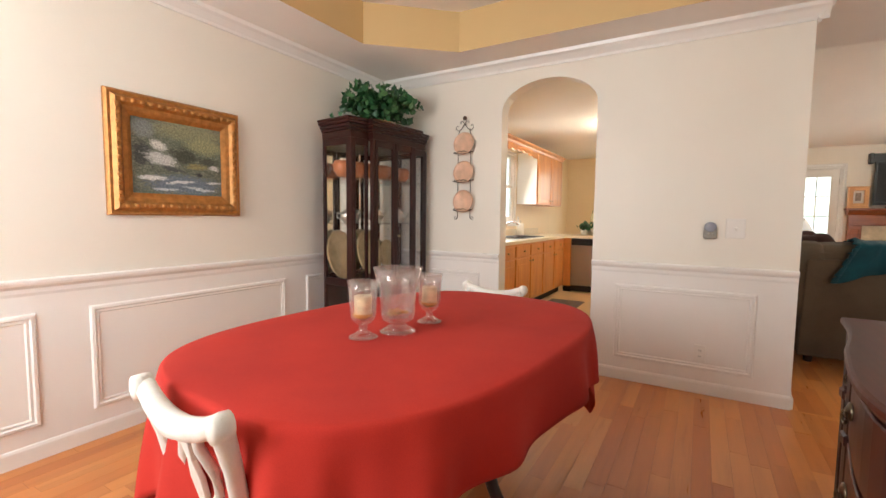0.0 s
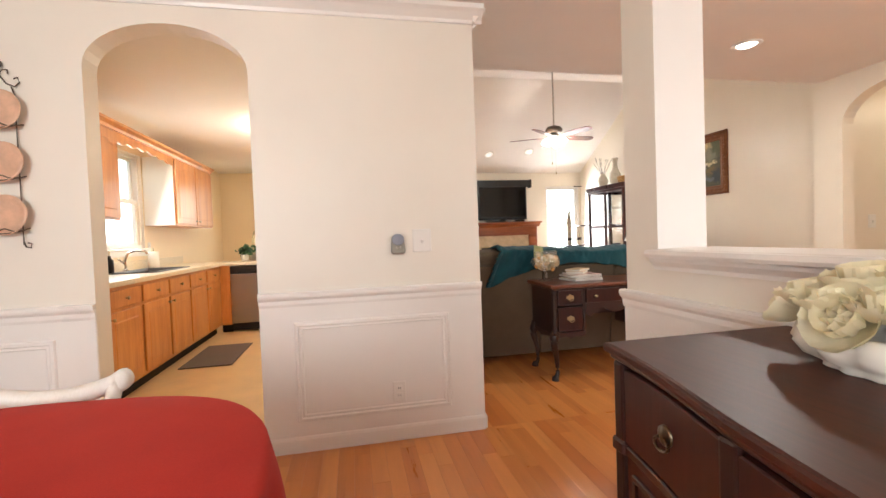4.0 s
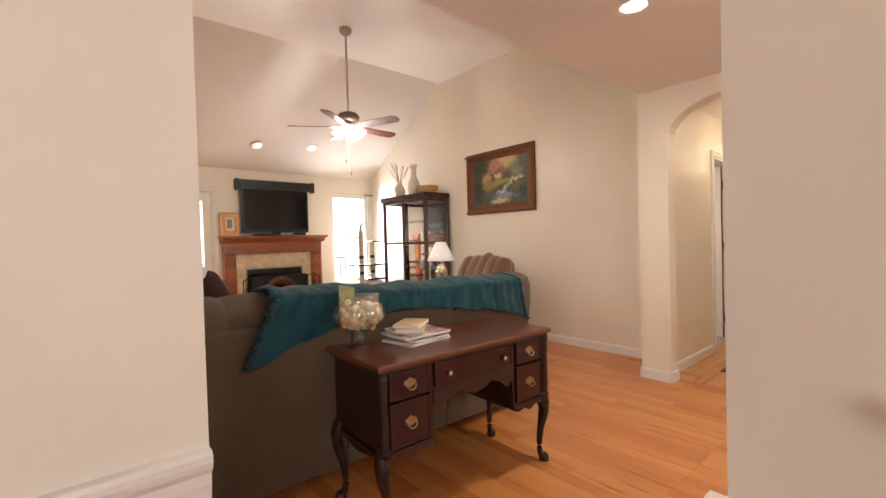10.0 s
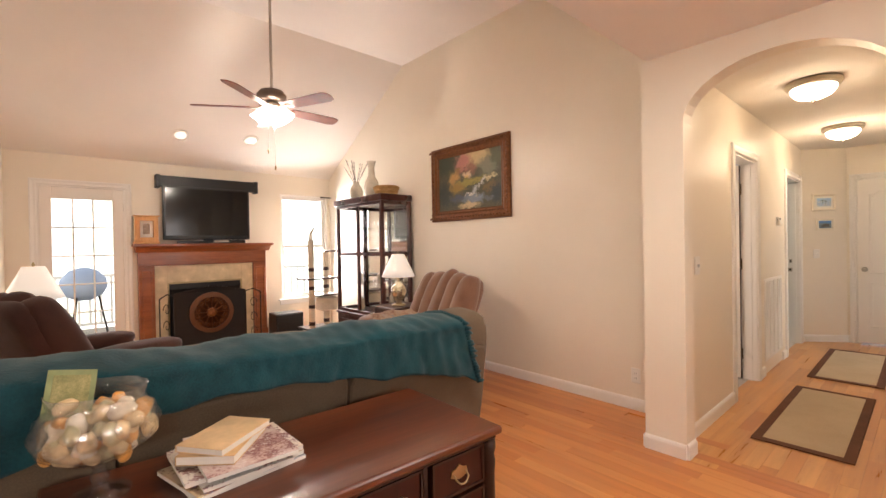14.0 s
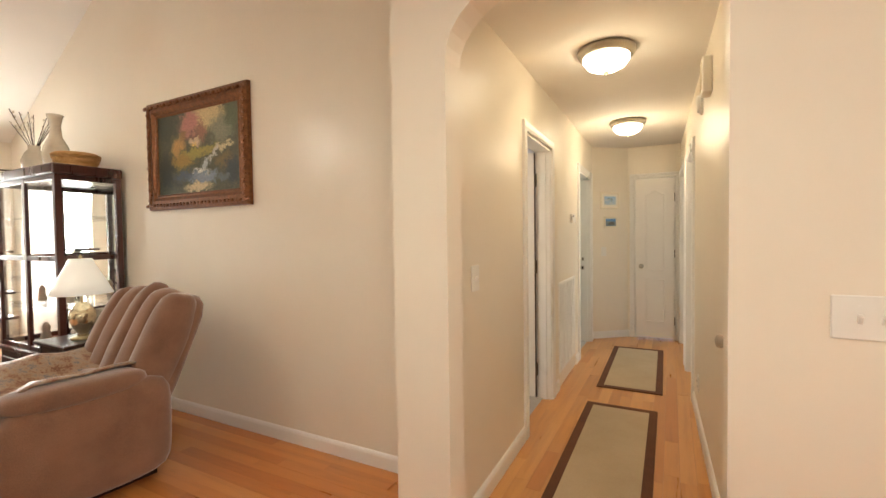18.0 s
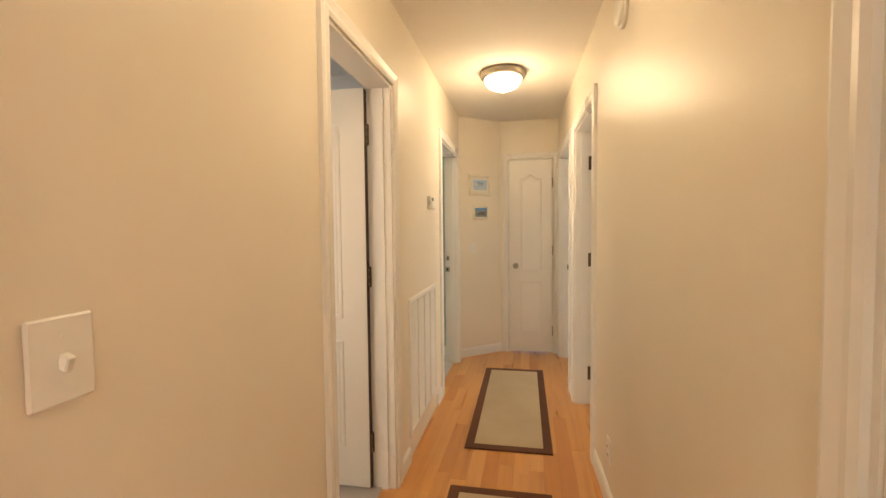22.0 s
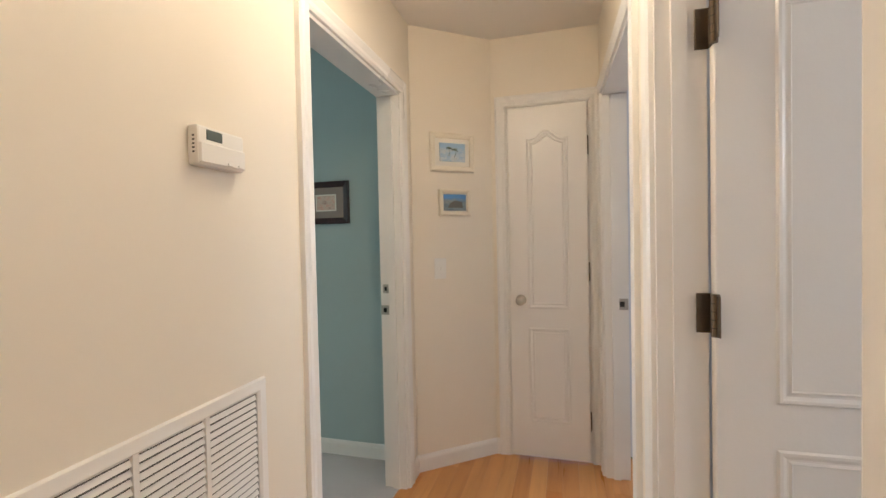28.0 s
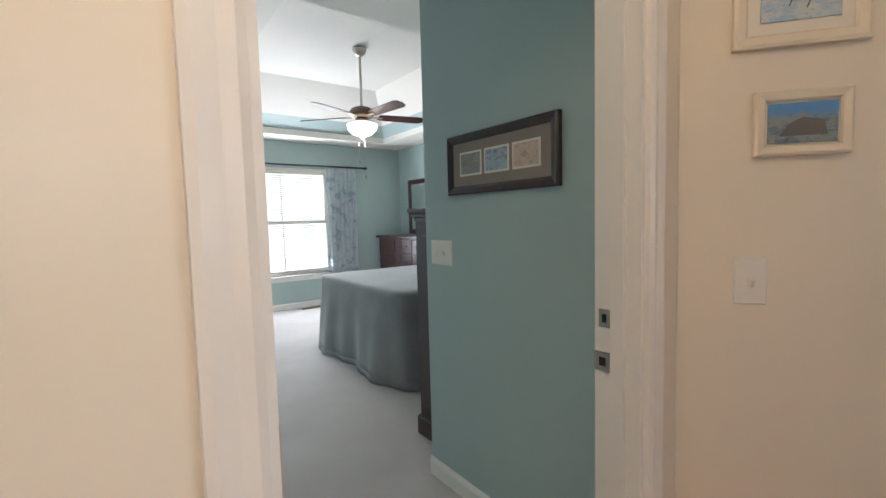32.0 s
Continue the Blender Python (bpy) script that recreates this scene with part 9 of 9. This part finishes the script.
# wall cabinets and valance
UM = Matrix.Translation((-2.52, 0, 0)) @ pose(0, 0, 0, 0, 0, 90)
th = thing("wall_cabinet", "honey oak wall cabinet with two cathedral panel doors", "cabinet", UM)
part("body", box(6.44, 7.8, 0.002, 0.325, 1.4, 2.2), M["kitchen_oak"], th)
# white skin puts the light on the oak end into its colour
part("end_skin", box(6.436, 6.44, 0.004, 0.325, 1.402, 2.198), M["plate"], th, "oak end painted pale as if lit")
for a, b, kx in ((6.46, 7.11, 7.06), (7.13, 7.78, 7.18)):
    cab_door(a, b, 1.42, 2.18, th, "door", (kx, 1.47), True)
th = thing("cabinet_crown", "oak crown moulding above the wall cabinets", "moulding", UM)
part("moulding", run([(0.0, 2.2), (0.012, 2.2), (0.02, 2.225), (0.05, 2.25), (0.055, 2.27), (0, 2.27)], (4.2, 0.002), (7.84, 0.002), (0, -1)), M["kitchen_oak"], th)
pts = [(5.2, 2.2), (5.2, 2.1)]
for k in range(1, 40):
    s = k / 40
    pts.append((5.2 + 1.236 * s, 2.09 + 0.035 * math.cos(6 * math.pi * s) ** 2 * 0.6 + 0.03 * math.sin(math.pi * s)))
pts += [(6.436, 2.1), (6.436, 2.2)]
th = thing("valance", "scalloped honey oak valance over the kitchen window", "valance", UM)
part("board", moved(prism(pts, 0, 0.018), Matrix.Translation((0, 0.02, 0)) @ UPRIGHT), M["kitchen_oak"], th)
th = thing("wall_cabinet", "honey oak wall cabinet beside the sink window", "cabinet", UM)
part("body", box(4.2, 5.19, 0.002, 0.325, 1.4, 2.2), M["kitchen_oak"], th)
for a, b, kx in ((4.22, 4.69, 4.65), (4.71, 5.17, 4.75)):
    cab_door(a, b, 1.42, 2.18, th, "door", (kx, 1.47), True)

# peninsula with the dishwasher
PM = Matrix.Translation((0, 6.87, 0))
th = thing("peninsula_cabinet", "honey oak corner filler next to the dishwasher", "cabinet", PM)
part("body", box(-2.2, -2.07, 0.0, 0.6, 0.1, 0.87), M["kitchen_oak"], th)
part("toe_kick", box(-2.2, -2.07, 0.05, 0.07, 0, 0.1), M["near_black"], th)
th = thing("peninsula_cabinet", "honey oak peninsula cabinet with a drawer and a door", "cabinet", PM)
part("body", box(-1.45, -0.9, 0.0, 0.6, 0.1, 0.87), M["kitchen_oak"], th)
part("toe_kick", box(-1.45, -0.9, 0.05, 0.07, 0, 0.1), M["near_black"], th)
cab_door(-1.43, -0.92, 0.71, 0.845, th, "drawer", (-1.175, 0.775))
cab_door(-1.43, -0.92, 0.13, 0.685, th, "door", (-1.38, 0.64))
th = thing("dishwasher", "stainless steel dishwasher with a black control strip", "dishwasher", PM)
part("tub", box(-2.065, -1.455, 0.02, 0.58, 0.02, 0.868), M["black"], th)
part("door", box(-2.06, -1.46, -0.03, 0.02, 0.12, 0.76, 0.006, seg=2), M["steel"], th, "brushed steel front")
part("control_strip", box(-2.06, -1.46, -0.034, 0.02, 0.765, 0.865, 0.008, seg=2), M["black"], th, "black control strip")
part("handle", box(-1.98, -1.54, -0.045, -0.03, 0.775, 0.8, 0.005), M["black"], th)
part("kick_plate", box(-2.06, -1.46, 0.03, 0.045, 0.02, 0.115), M["black"], th)
ivy("potted_herb", (-1.95, 7.2, 0.911), "leafy green herb in a white pot on the worktop", "plant", 12, 0.1, 0.1, 10, 0.05, (0.055, 0.1, M["whitepot"]), 21)
ivy("potted_herb", (-1.74, 7.2, 0.911), "leafy green herb in a cream pot on the worktop", "plant", 12, 0.1, 0.11, 10, 0.05, (0.055, 0.11, M["ceramic"]), 22)
th = thing("orchid", "white orchid on a thin arching stem", "plant", Matrix.Translation((-1.88, 7.34, 0.911)))
part("pot", lathe([(0.04, 0), (0.05, 0.09), (0.044, 0.09), (0.005, 0.07)], 18), M["ceramic"], th, "", True)
part("stem", tube([(0, 0, 0.08), (0.0, 0, 0.3), (0.03, 0, 0.4), (0.1, 0, 0.44)], 0.003, 6), M["leaf_lite"], th)
for k in range(6):
    c = Vector((0.02 + 0.022 * k * (0.3 if k < 3 else 1), 0.01 * (-1) ** k, 0.26 + 0.035 * k if k < 5 else 0.42))
    bm = bmesh.new()
    for j in range(5):
        puff(0.034, 0.022, 0.006, 2.3, 2, 0, 0, Matrix.Translation(c) @ pose(0, 0, 0, 60, 0, 20 * k) @ pose(0, 0, 0, 0, 0, 72 * j) @ Matrix.Translation((0.02, 0, 0)), bm)
    part("blossom", bm, M["petal"], th, "", True)
th = thing("wicker_basket", "brown wicker basket on the worktop", "basket", Matrix.Translation((-1.45, 7.2, 0.911)))
for k in range(9):
    part("weave_band", lathe([(0.13 + 0.003 * k, 0.02 * k), (0.14 + 0.003 * k, 0.02 * k + 0.01), (0.13 + 0.003 * k, 0.02 * k + 0.02)], 28, None, (0, 0, 0), 0.03, 14), M["wicker"], th, "", True)
switch_plate(pose(-2.85, 6.52, 1.15, 0, 0, 90), 1, "white outlet over the backsplash", "outlet")
th = thing("kitchen_mat", "dark brown mat on the tan kitchen floor", "mat", None)
part("mat", box(-2.13, -1.66, 5.2, 6.1, 0.001, 0.012, 0.004), M["brownmat"], th)
th = thing("ceiling_light", "lit white glass kitchen ceiling light", "ceiling light", Matrix.Translation((-1.15, 6.05, CE)))
part("rim", lathe([(0.19, 0), (0.19, -0.02), (0.18, -0.03)], 28), M["plate"], th, "", True)
part("bowl", lathe([(0.182, -0.025), (0.16, -0.06), (0.08, -0.085), (0.01, -0.09)], 28), M["bulb_hot"], th, "glowing glass bowl", True)
M["whiteblade"] = paint("white_fan_blade", srgb(232, 222, 200), 0.4)
ceiling_fan(Matrix.Translation((-1.1, 8.05, CE)), 0.22, 5, "white breakfast area ceiling fan", False, turn=8, blade_mat="whiteblade")


# ---- bedroom ----
M["coverlet"] = cloth("grey_coverlet", srgb(120, 124, 126), srgb(148, 150, 150), 0.9, 180, 4, 0.9, 0.3)
BX0, BX1, BY0, BY1, BZ = 8.72, 10.8, 6.25, 7.8, 0.74
th = thing("bed", "bed under a grey coverlet that hangs to the carpet", "bed", None)
part("base", box(BX0 + 0.06, BX1, BY0 + 0.06, BY1 - 0.06, 0.05, 0.45), M["espresso"], th)
part("mattress", box(BX0 + 0.02, BX1, BY0 + 0.02, BY1 - 0.02, 0.45, BZ - 0.012, 0.04, seg=3), M["plate"], th)


def coverlet_at(u, v):
    """u along the edge from the head, round the foot, and back; v from the middle outwards."""
    L1, W = BX1 - BX0, BY1 - BY0
    s = u * (2 * L1 + W)
    r = 0.1
    if s < L1:
        e, o = Vector((BX1 - s, BY0, 0)), Vector((0, -1, 0))
    elif s < L1 + W:
        e, o = Vector((BX0, BY0 + s - L1, 0)), Vector((-1, 0, 0))
    else:
        e, o = Vector((BX0 + s - L1 - W, BY1, 0)), Vector((0, 1, 0))
    for c in (Vector((BX0 + r, BY0 + r, 0)), Vector((BX0 + r, BY1 - r, 0))):
        d = e - c
        if d.x < 0 and (d.y < 0) == (c.y < 7):
            o = d.normalized()
            e = c + o * r
    mid = Vector((max(e.x, BX0 + 0.6), (BY0 + BY1) / 2, 0))
    if v < 0.35:
        p = mid.lerp(e, v / 0.35)
        return (p.x, p.y, BZ + 0.01 + 0.006 * noise.noise(Vector((p.x * 3, p.y * 3, 1))))
    k = (v - 0.35) / 0.65
    if k < 0.12:
        a = k / 0.12 * math.pi / 2
        p = e + o * 0.03 * math.sin(a)
        return (p.x, p.y, BZ + 0.01 - 0.03 * (1 - math.cos(a)))
    q = (k - 0.12) / 0.88
    w = (0.032 * math.sin(s * 8 + math.sin(s * 3)) + 0.014 * math.sin(s * 19 + 1)) * q + 0.05 * q
    p = e + o * (0.03 + max(-0.02, w))
    return (p.x, p.y, BZ - 0.02 - (BZ - 0.03) * q)


cv = thing("coverlet", "grey woven coverlet spread over the bed to the floor", "bedspread", None)
part("cloth", sheet(260, 26, lambda u, v: coverlet_at(u, 0.962 * v), 0.004), M["coverlet"], cv, "", True)
part("hem", sheet(260, 2, lambda u, v: coverlet_at(u, 0.962 + 0.038 * v), 0.007), M["coverlet"], cv, "double-turned hem", True)
for y in (6.65, 7.4):
    t2 = thing("pillow", "plain grey pillow at the head of the bed", "pillow", Matrix.Translation((10.55, y, BZ + 0.02)), "pillows on the bed")
    part("pillow", puff(0.42, 0.62, 0.16, 2.8, 5, 0.05, y), M["coverlet"], t2, "", True)

th = thing("armoire", "tall dark espresso armoire with a stepped cornice", "armoire", None)
AX0, AX1, AY0, AY1 = 8.47, 9.3, 5.275, 5.63
part("plinth", box(AX0 - 0.02, AX1 + 0.02, AY0, AY1 + 0.02, 0, 0.12, 0.01), M["espresso"], th)
part("body", box(AX0, AX1, AY0, AY1, 0.12, 1.28), M["espresso"], th)
for k, g in enumerate((0.008, 0.022, 0.036)):
    part("cornice_step", box(AX0 - g, AX1 + g, AY0, AY1 + g, 1.28 + 0.025 * k, 1.305 + 0.025 * k, 0.005), M["espresso"], th)
part("side_panel", box(AX0 - 0.006, AX0 + 0.01, AY0 + 0.05, AY1 - 0.06, 0.2, 1.2, 0.004), M["espresso"], th)
for a, b, kx in ((AX0 + 0.02, (AX0 + AX1) / 2 - 0.003, -0.04), ((AX0 + AX1) / 2 + 0.003, AX1 - 0.02, 0.04)):
    d = part("door", box(a, b, AY1, AY1 + 0.02, 0.5, 1.26, 0.004), M["espresso"], th)
    part("raised_panel", box(a + 0.06, b - 0.06, AY1 + 0.02, AY1 + 0.028, 0.57, 1.19, 0.006), M["espresso"], d)
    part("knob", lathe([(0.008, 0), (0.014, 0.02), (0.004, 0.026)], 12, None, (0, 0, 0)), M["bronze"], d, "", True, pose((AX0 + AX1) / 2 + kx, AY1 + 0.02, 0.85, -90))
d = part("drawer", box(AX0 + 0.02, AX1 - 0.02, AY1, AY1 + 0.02, 0.16, 0.47, 0.004), M["espresso"], th)

th = thing("dresser", "dark espresso dresser with rows of drawers", "dresser", None)
part("body", box(10.5, 10.99, 8.35, 9.85, 0.08, 1.0), M["espresso"], th)
part("top", box(10.46, 10.99, 8.3, 9.9, 1.0, 1.04, 0.008), M["espresso"], th)
part("plinth", box(10.52, 10.99, 8.37, 9.83, 0, 0.08), M["espresso"], th)
for r in range(4):
    for c in range(3):
        y0, y1 = 8.37 + 0.49 * c, 8.37 + 0.49 * c + 0.47
        d = part("drawer", box(10.485, 10.5, y0, y1, 0.12 + 0.22 * r, 0.32 + 0.22 * r, 0.004), M["espresso"], th)
        for y in (y0 + 0.12, y1 - 0.12):
            part("knob", lathe([(0.007, 0), (0.013, 0.018), (0.004, 0.024)], 10), M["bronze"], d, "", True, pose(10.485, y, 0.22 + 0.22 * r, 0, -90, 0))
th = thing("dresser_mirror", "dark framed dresser mirror against the blue wall", "mirror", Matrix.Translation((10.985, 9.05, 1.5)) @ pose(0, 0, 0, 0, 0, -90))
part("frame", ring_frame([(-0.6, -0.45), (0.6, -0.45), (0.6, 0.42), (-0.6, 0.42)], 0.075, [(0, 0), (0, 0.03), (0.3, 0.035), (0.8, 0.025), (1, 0.01)]), M["espresso"], th)
part("glass", box(-0.53, 0.53, -0.012, -0.004, -0.38, 0.35), M["mirror"], th)
th = thing("jewelry_box", "small black box on the dresser", "box", Matrix.Translation((10.7, 8.6, 1.04)))
part("body", box(-0.09, 0.09, -0.13, 0.13, 0, 0.1, 0.01, seg=2), M["black"], th)
part("lid", box(-0.092, 0.092, -0.132, 0.132, 0.1, 0.13, 0.01, seg=2), M["black"], th)

# window dressing
th = thing("window_blind", "white slatted blind lowered behind the bedroom curtain", "blind", None)
part("head_rail", box(8.33, 9.72, 9.985, 10.03, 2.03, 2.075, 0.004), M["plate"], th)
sl = mesh_of(moved(box(-0.69, 0.69, -0.0125, 0.0125, -0.001, 0.001), pose(0, 0, 0, -38)), "slat", M["plate"])
for k in range(48):
    o = new("slat", sl)
    o.parent = th
    o.matrix_basis = Matrix.Translation((9.025, 10.012, 0.56 + 0.0306 * k))
part("bottom_rail", box(8.335, 9.715, 9.997, 10.025, 0.525, 0.54, 0.003), M["plate"], th)
M["sheer"] = picture("floral_sheer", [(0.3, srgb(236, 242, 246)), (0.52, srgb(240, 244, 246)), (0.58, srgb(190, 206, 214)), (0.66, srgb(206, 214, 214)), (0.75, srgb(240, 244, 246))], 9, None, (1, 0.3, 1))
sn = M["sheer"].node_tree
thin, half = sn.nodes.new("ShaderNodeBsdfTranslucent"), sn.nodes.new("ShaderNodeMixShader")
half.inputs[0].default_value = 0.65
sn.links.new(sn.nodes["Principled BSDF"].inputs["Base Color"].links[0].from_socket, thin.inputs[0])
sn.links.new(sn.nodes["Principled BSDF"].outputs[0], half.inputs[1])
sn.links.new(thin.outputs[0], half.inputs[2])
sn.links.new(half.outputs[0], sn.nodes["Material Output"].inputs[0])
th = thing("curtain", "white sheer curtain with a grey floral print", "curtain", None)
part("panel", sheet(60, 20, lambda u, v: (9.66 + 0.5 * u, 9.93 + 0.022 * math.sin(u * 44 + 0.6 * v) + 0.006 * math.sin(11 * v), 2.1 - 1.6 * v), 0.0015), M["sheer"], th, "", True)
part("rod", tube([(8.1, 9.915, 2.12), (10.3, 9.915, 2.12)], 0.011, 10), M["iron"], th, "dark curtain rod")
for x in (8.2, 9.2, 10.22):
    part("bracket", tube([(x, 9.915, 2.12), (x, 9.98, 2.12)], 0.007, 8), M["iron"], th)
part("finial", lathe([(0.01, 0), (0.028, 0.02), (0.02, 0.045), (0.005, 0.055)], 14, None), M["iron"], th, "", True, pose(10.3, 9.915, 2.12, 0, 90, 0))
th = thing("floor_vent", "bronze floor register in the carpet under the window", "vent", Matrix.Translation((9.33, 9.84, 0.004)))
part("frame", moved(ring_frame([(-0.16, -0.055), (0.16, -0.055), (0.16, 0.055), (-0.16, 0.055)], 0.02, [(0, 0), (0.2, 0.006), (1, 0.005)]), Matrix(((1, 0, 0, 0), (0, 0, 1, 0), (0, -1, 0, 0), (0, 0, 0, 1)))), M["bronze"], th)
part("core", box(-0.14, 0.14, -0.036, 0.036, 0, 0.002), M["dark_slot"], th)
for k in range(13):
    part("fin", box(-0.135 + 0.0215 * k, -0.128 + 0.0215 * k, -0.036, 0.036, 0.002, 0.005), M["bronze"], th)

# guest room corner seen through its doorway
th = thing("round_table", "small dark round bedside table", "side table", Matrix.Translation((10.68, 2.24, 0)))
part("tabletop", lathe([(0.0, 0.595), (0.3, 0.595), (0.31, 0.6), (0.31, 0.615), (0.3, 0.62), (0.0, 0.62)], 36), M["espresso"], th)
part("apron", lathe([(0.27, 0.52), (0.285, 0.53), (0.285, 0.596)], 36), M["espresso"], th)
part("column", lathe([(0.05, 0.06), (0.035, 0.14), (0.05, 0.28), (0.03, 0.45), (0.07, 0.53), (0.07, 0.596)], 18), M["espresso"], th, "", True)
for k in range(4):
    a = math.radians(90 * k + 70)
    part("foot", tube([(0.03 * math.cos(a), 0.03 * math.sin(a), 0.12), (0.14 * math.cos(a), 0.14 * math.sin(a), 0.07), (0.25 * math.cos(a), 0.25 * math.sin(a), 0.022)], 0.02, 8), M["espresso"], th)
th = thing("table_lamp", "bedside lamp with a pale flared shade", "table lamp", Matrix.Translation((10.68, 2.24, 0.62)) @ Matrix.Diagonal((1.2, 1.2, 1.45, 1)))
part("base", lathe([(0.06, 0), (0.06, 0.015), (0.03, 0.03), (0.05, 0.1), (0.045, 0.18), (0.015, 0.24), (0.012, 0.32)], 20), M["silver"], th, "", True)
part("shade", lathe([(0.2, 0.28), (0.12, 0.5), (0.118, 0.5), (0.198, 0.28)], 28), paint("pale_lampshade", srgb(222, 216, 212), 0.8), th, "pale flared shade", True)


# ---- beyond the windows ----
def day_glow(name, tint, strength, leafy):
    m, n, l, b = _base(name)
    out = n["Material Output"]
    n.remove(b)
    em = n.new("ShaderNodeEmission")
    pos = n.new("ShaderNodeNewGeometry").outputs["Position"]
    a = _noise(n, l, pos, 0.9, 6, 0.65)
    col = _ramp(n, l, a, [(0.42, leafy), (0.6, tint)])
    l.new(col, em.inputs[0])
    em.inputs[1].default_value = strength
    l.new(em.outputs[0], out.inputs[0])
    return m


BRIGHT = day_glow("overexposed_daylight", (1.0, 1.0, 1.0), 3.2, (0.75, 0.85, 0.75))
LEAFY = day_glow("sunlit_trees", (1.0, 1.0, 0.98), 2.6, (0.62, 0.7, 0.56))
setting("backdrop", box(2.9, 7.0, TVY + 3.9, TVY + 4.0, -1, 5), BRIGHT, "bright daylight beyond the living room window", "backdrop")
setting("backdrop", box(-3.5, 2.9, TVY + 3.91, TVY + 4.0, -1, 5), LEAFY, "sunlit trees beyond the deck", "backdrop")
setting("backdrop", box(-7.0, -6.9, 2.0, 22.0, -1, 8), BRIGHT, "bright daylight beyond the kitchen window", "backdrop")
setting("backdrop", box(7.0, 11.5, 13.0, 13.1, -1, 5), BRIGHT, "bright daylight beyond the bedroom window", "backdrop")


# ---- oak strips, each one a board ----
def plank_mesh(mat, axis):
    bm = box(-0.5, 0.5, -0.5, 0.5, -0.012, 0.0)
    for v in bm.verts:
        if v.co.z > -0.001:
            v.co.y *= 0.99
    if axis == 1:
        moved(bm, pose(0, 0, 0, 0, 0, 90))
    return mesh_of(bm, "plank", mat)


def strips(floor, x0, x1, y0, y1, axis, mat, near, seed, w=0.0826, skip=None):
    """Rows of boards from end to end; those within the stretch near are boards of their own."""
    random.seed(seed)
    me = plank_mesh(mat, axis)
    a0, a1, b0, b1 = (y0, y1, x0, x1) if axis == 1 else (x0, x1, y0, y1)
    rest, faces, made = [], [], 0
    rows = round((b1 - b0) / w)
    w = (b1 - b0) / rows
    for r in range(rows):
        b = b0 + (r + 0.5) * w
        at = a0 - random.uniform(0, 0.8)
        while at < a1:
            ln = random.choice((0.45, 0.6, 0.8, 0.95, 1.2, 1.45))
            s, e = max(at, a0), min(at + ln, a1)
            at += ln
            if e - s < 0.02:
                continue
            c = (s + e) / 2
            x, y = (b, c) if axis == 1 else (c, b)
            if skip and skip(x, y):
                continue
            if made < 300 and near[0] < x < near[1] and near[2] < y < near[3]:
                o = new("plank", me)
                o.parent = floor
                d = (w, e - s - 0.0009, 1) if axis == 1 else (e - s - 0.0009, w, 1)
                o.matrix_basis = Matrix.Translation((x, y, random.uniform(-0.0004, 0.0004))) @ Matrix.Diagonal((*d, 1))
                made += 1
            else:
                h, g, i = (e - s) / 2 - 0.00045, w / 2, len(rest)
                hh, gg = (g, h) if axis == 1 else (h, g)
                k = 0.99
                t = (hh * k, gg) if axis == 1 else (hh, gg * k)
                rest += [(x - hh, y - gg, -0.012), (x + hh, y - gg, -0.012), (x + hh, y + gg, -0.012), (x - hh, y + gg, -0.012), (x - t[0], y - t[1], 0), (x + t[0], y - t[1], 0), (x + t[0], y + t[1], 0), (x - t[0], y + t[1], 0)]
                faces += [(i + 4, i + 5, i + 6, i + 7), (i, i + 1, i + 5, i + 4), (i + 1, i + 2, i + 6, i + 5), (i + 2, i + 3, i + 7, i + 6), (i + 3, i, i + 4, i + 7)]
    if rest:
        m = bpy.data.meshes.new("planks")
        m.from_pydata(rest, [], faces)
        m.materials.append(mat)
        o = new("planks", m)
        o.parent = floor
        tagged(o, "oak floor strips laid end to end", "", "", "stuff")


strips(bpy.data.objects["floor_1"], -2.99, 3.84, -1.29, 3.24, 1, M["oak_y"], (-1.0, 2.8, -0.2, 3.3), 31)
strips(bpy.data.objects["floor_2"], 0.21, 4.41, 3.24, TVY, 1, M["oak_y"], (0.2, 4.4, 3.2, 7.2), 32, skip=lambda x, y: x > 3.98 and y < 4.0)
strips(bpy.data.objects["floor_4"], 3.85, 8.6, 2.83, 4.06, 0, M["oak_x"], (3.8, 8.7, 2.8, 4.1), 33)
setting("doorsill", box(3.84, 3.98, 2.83, 3.24, -0.02, -0.013), M["oak_y"], "oak sill under the hallway arch", "floor")
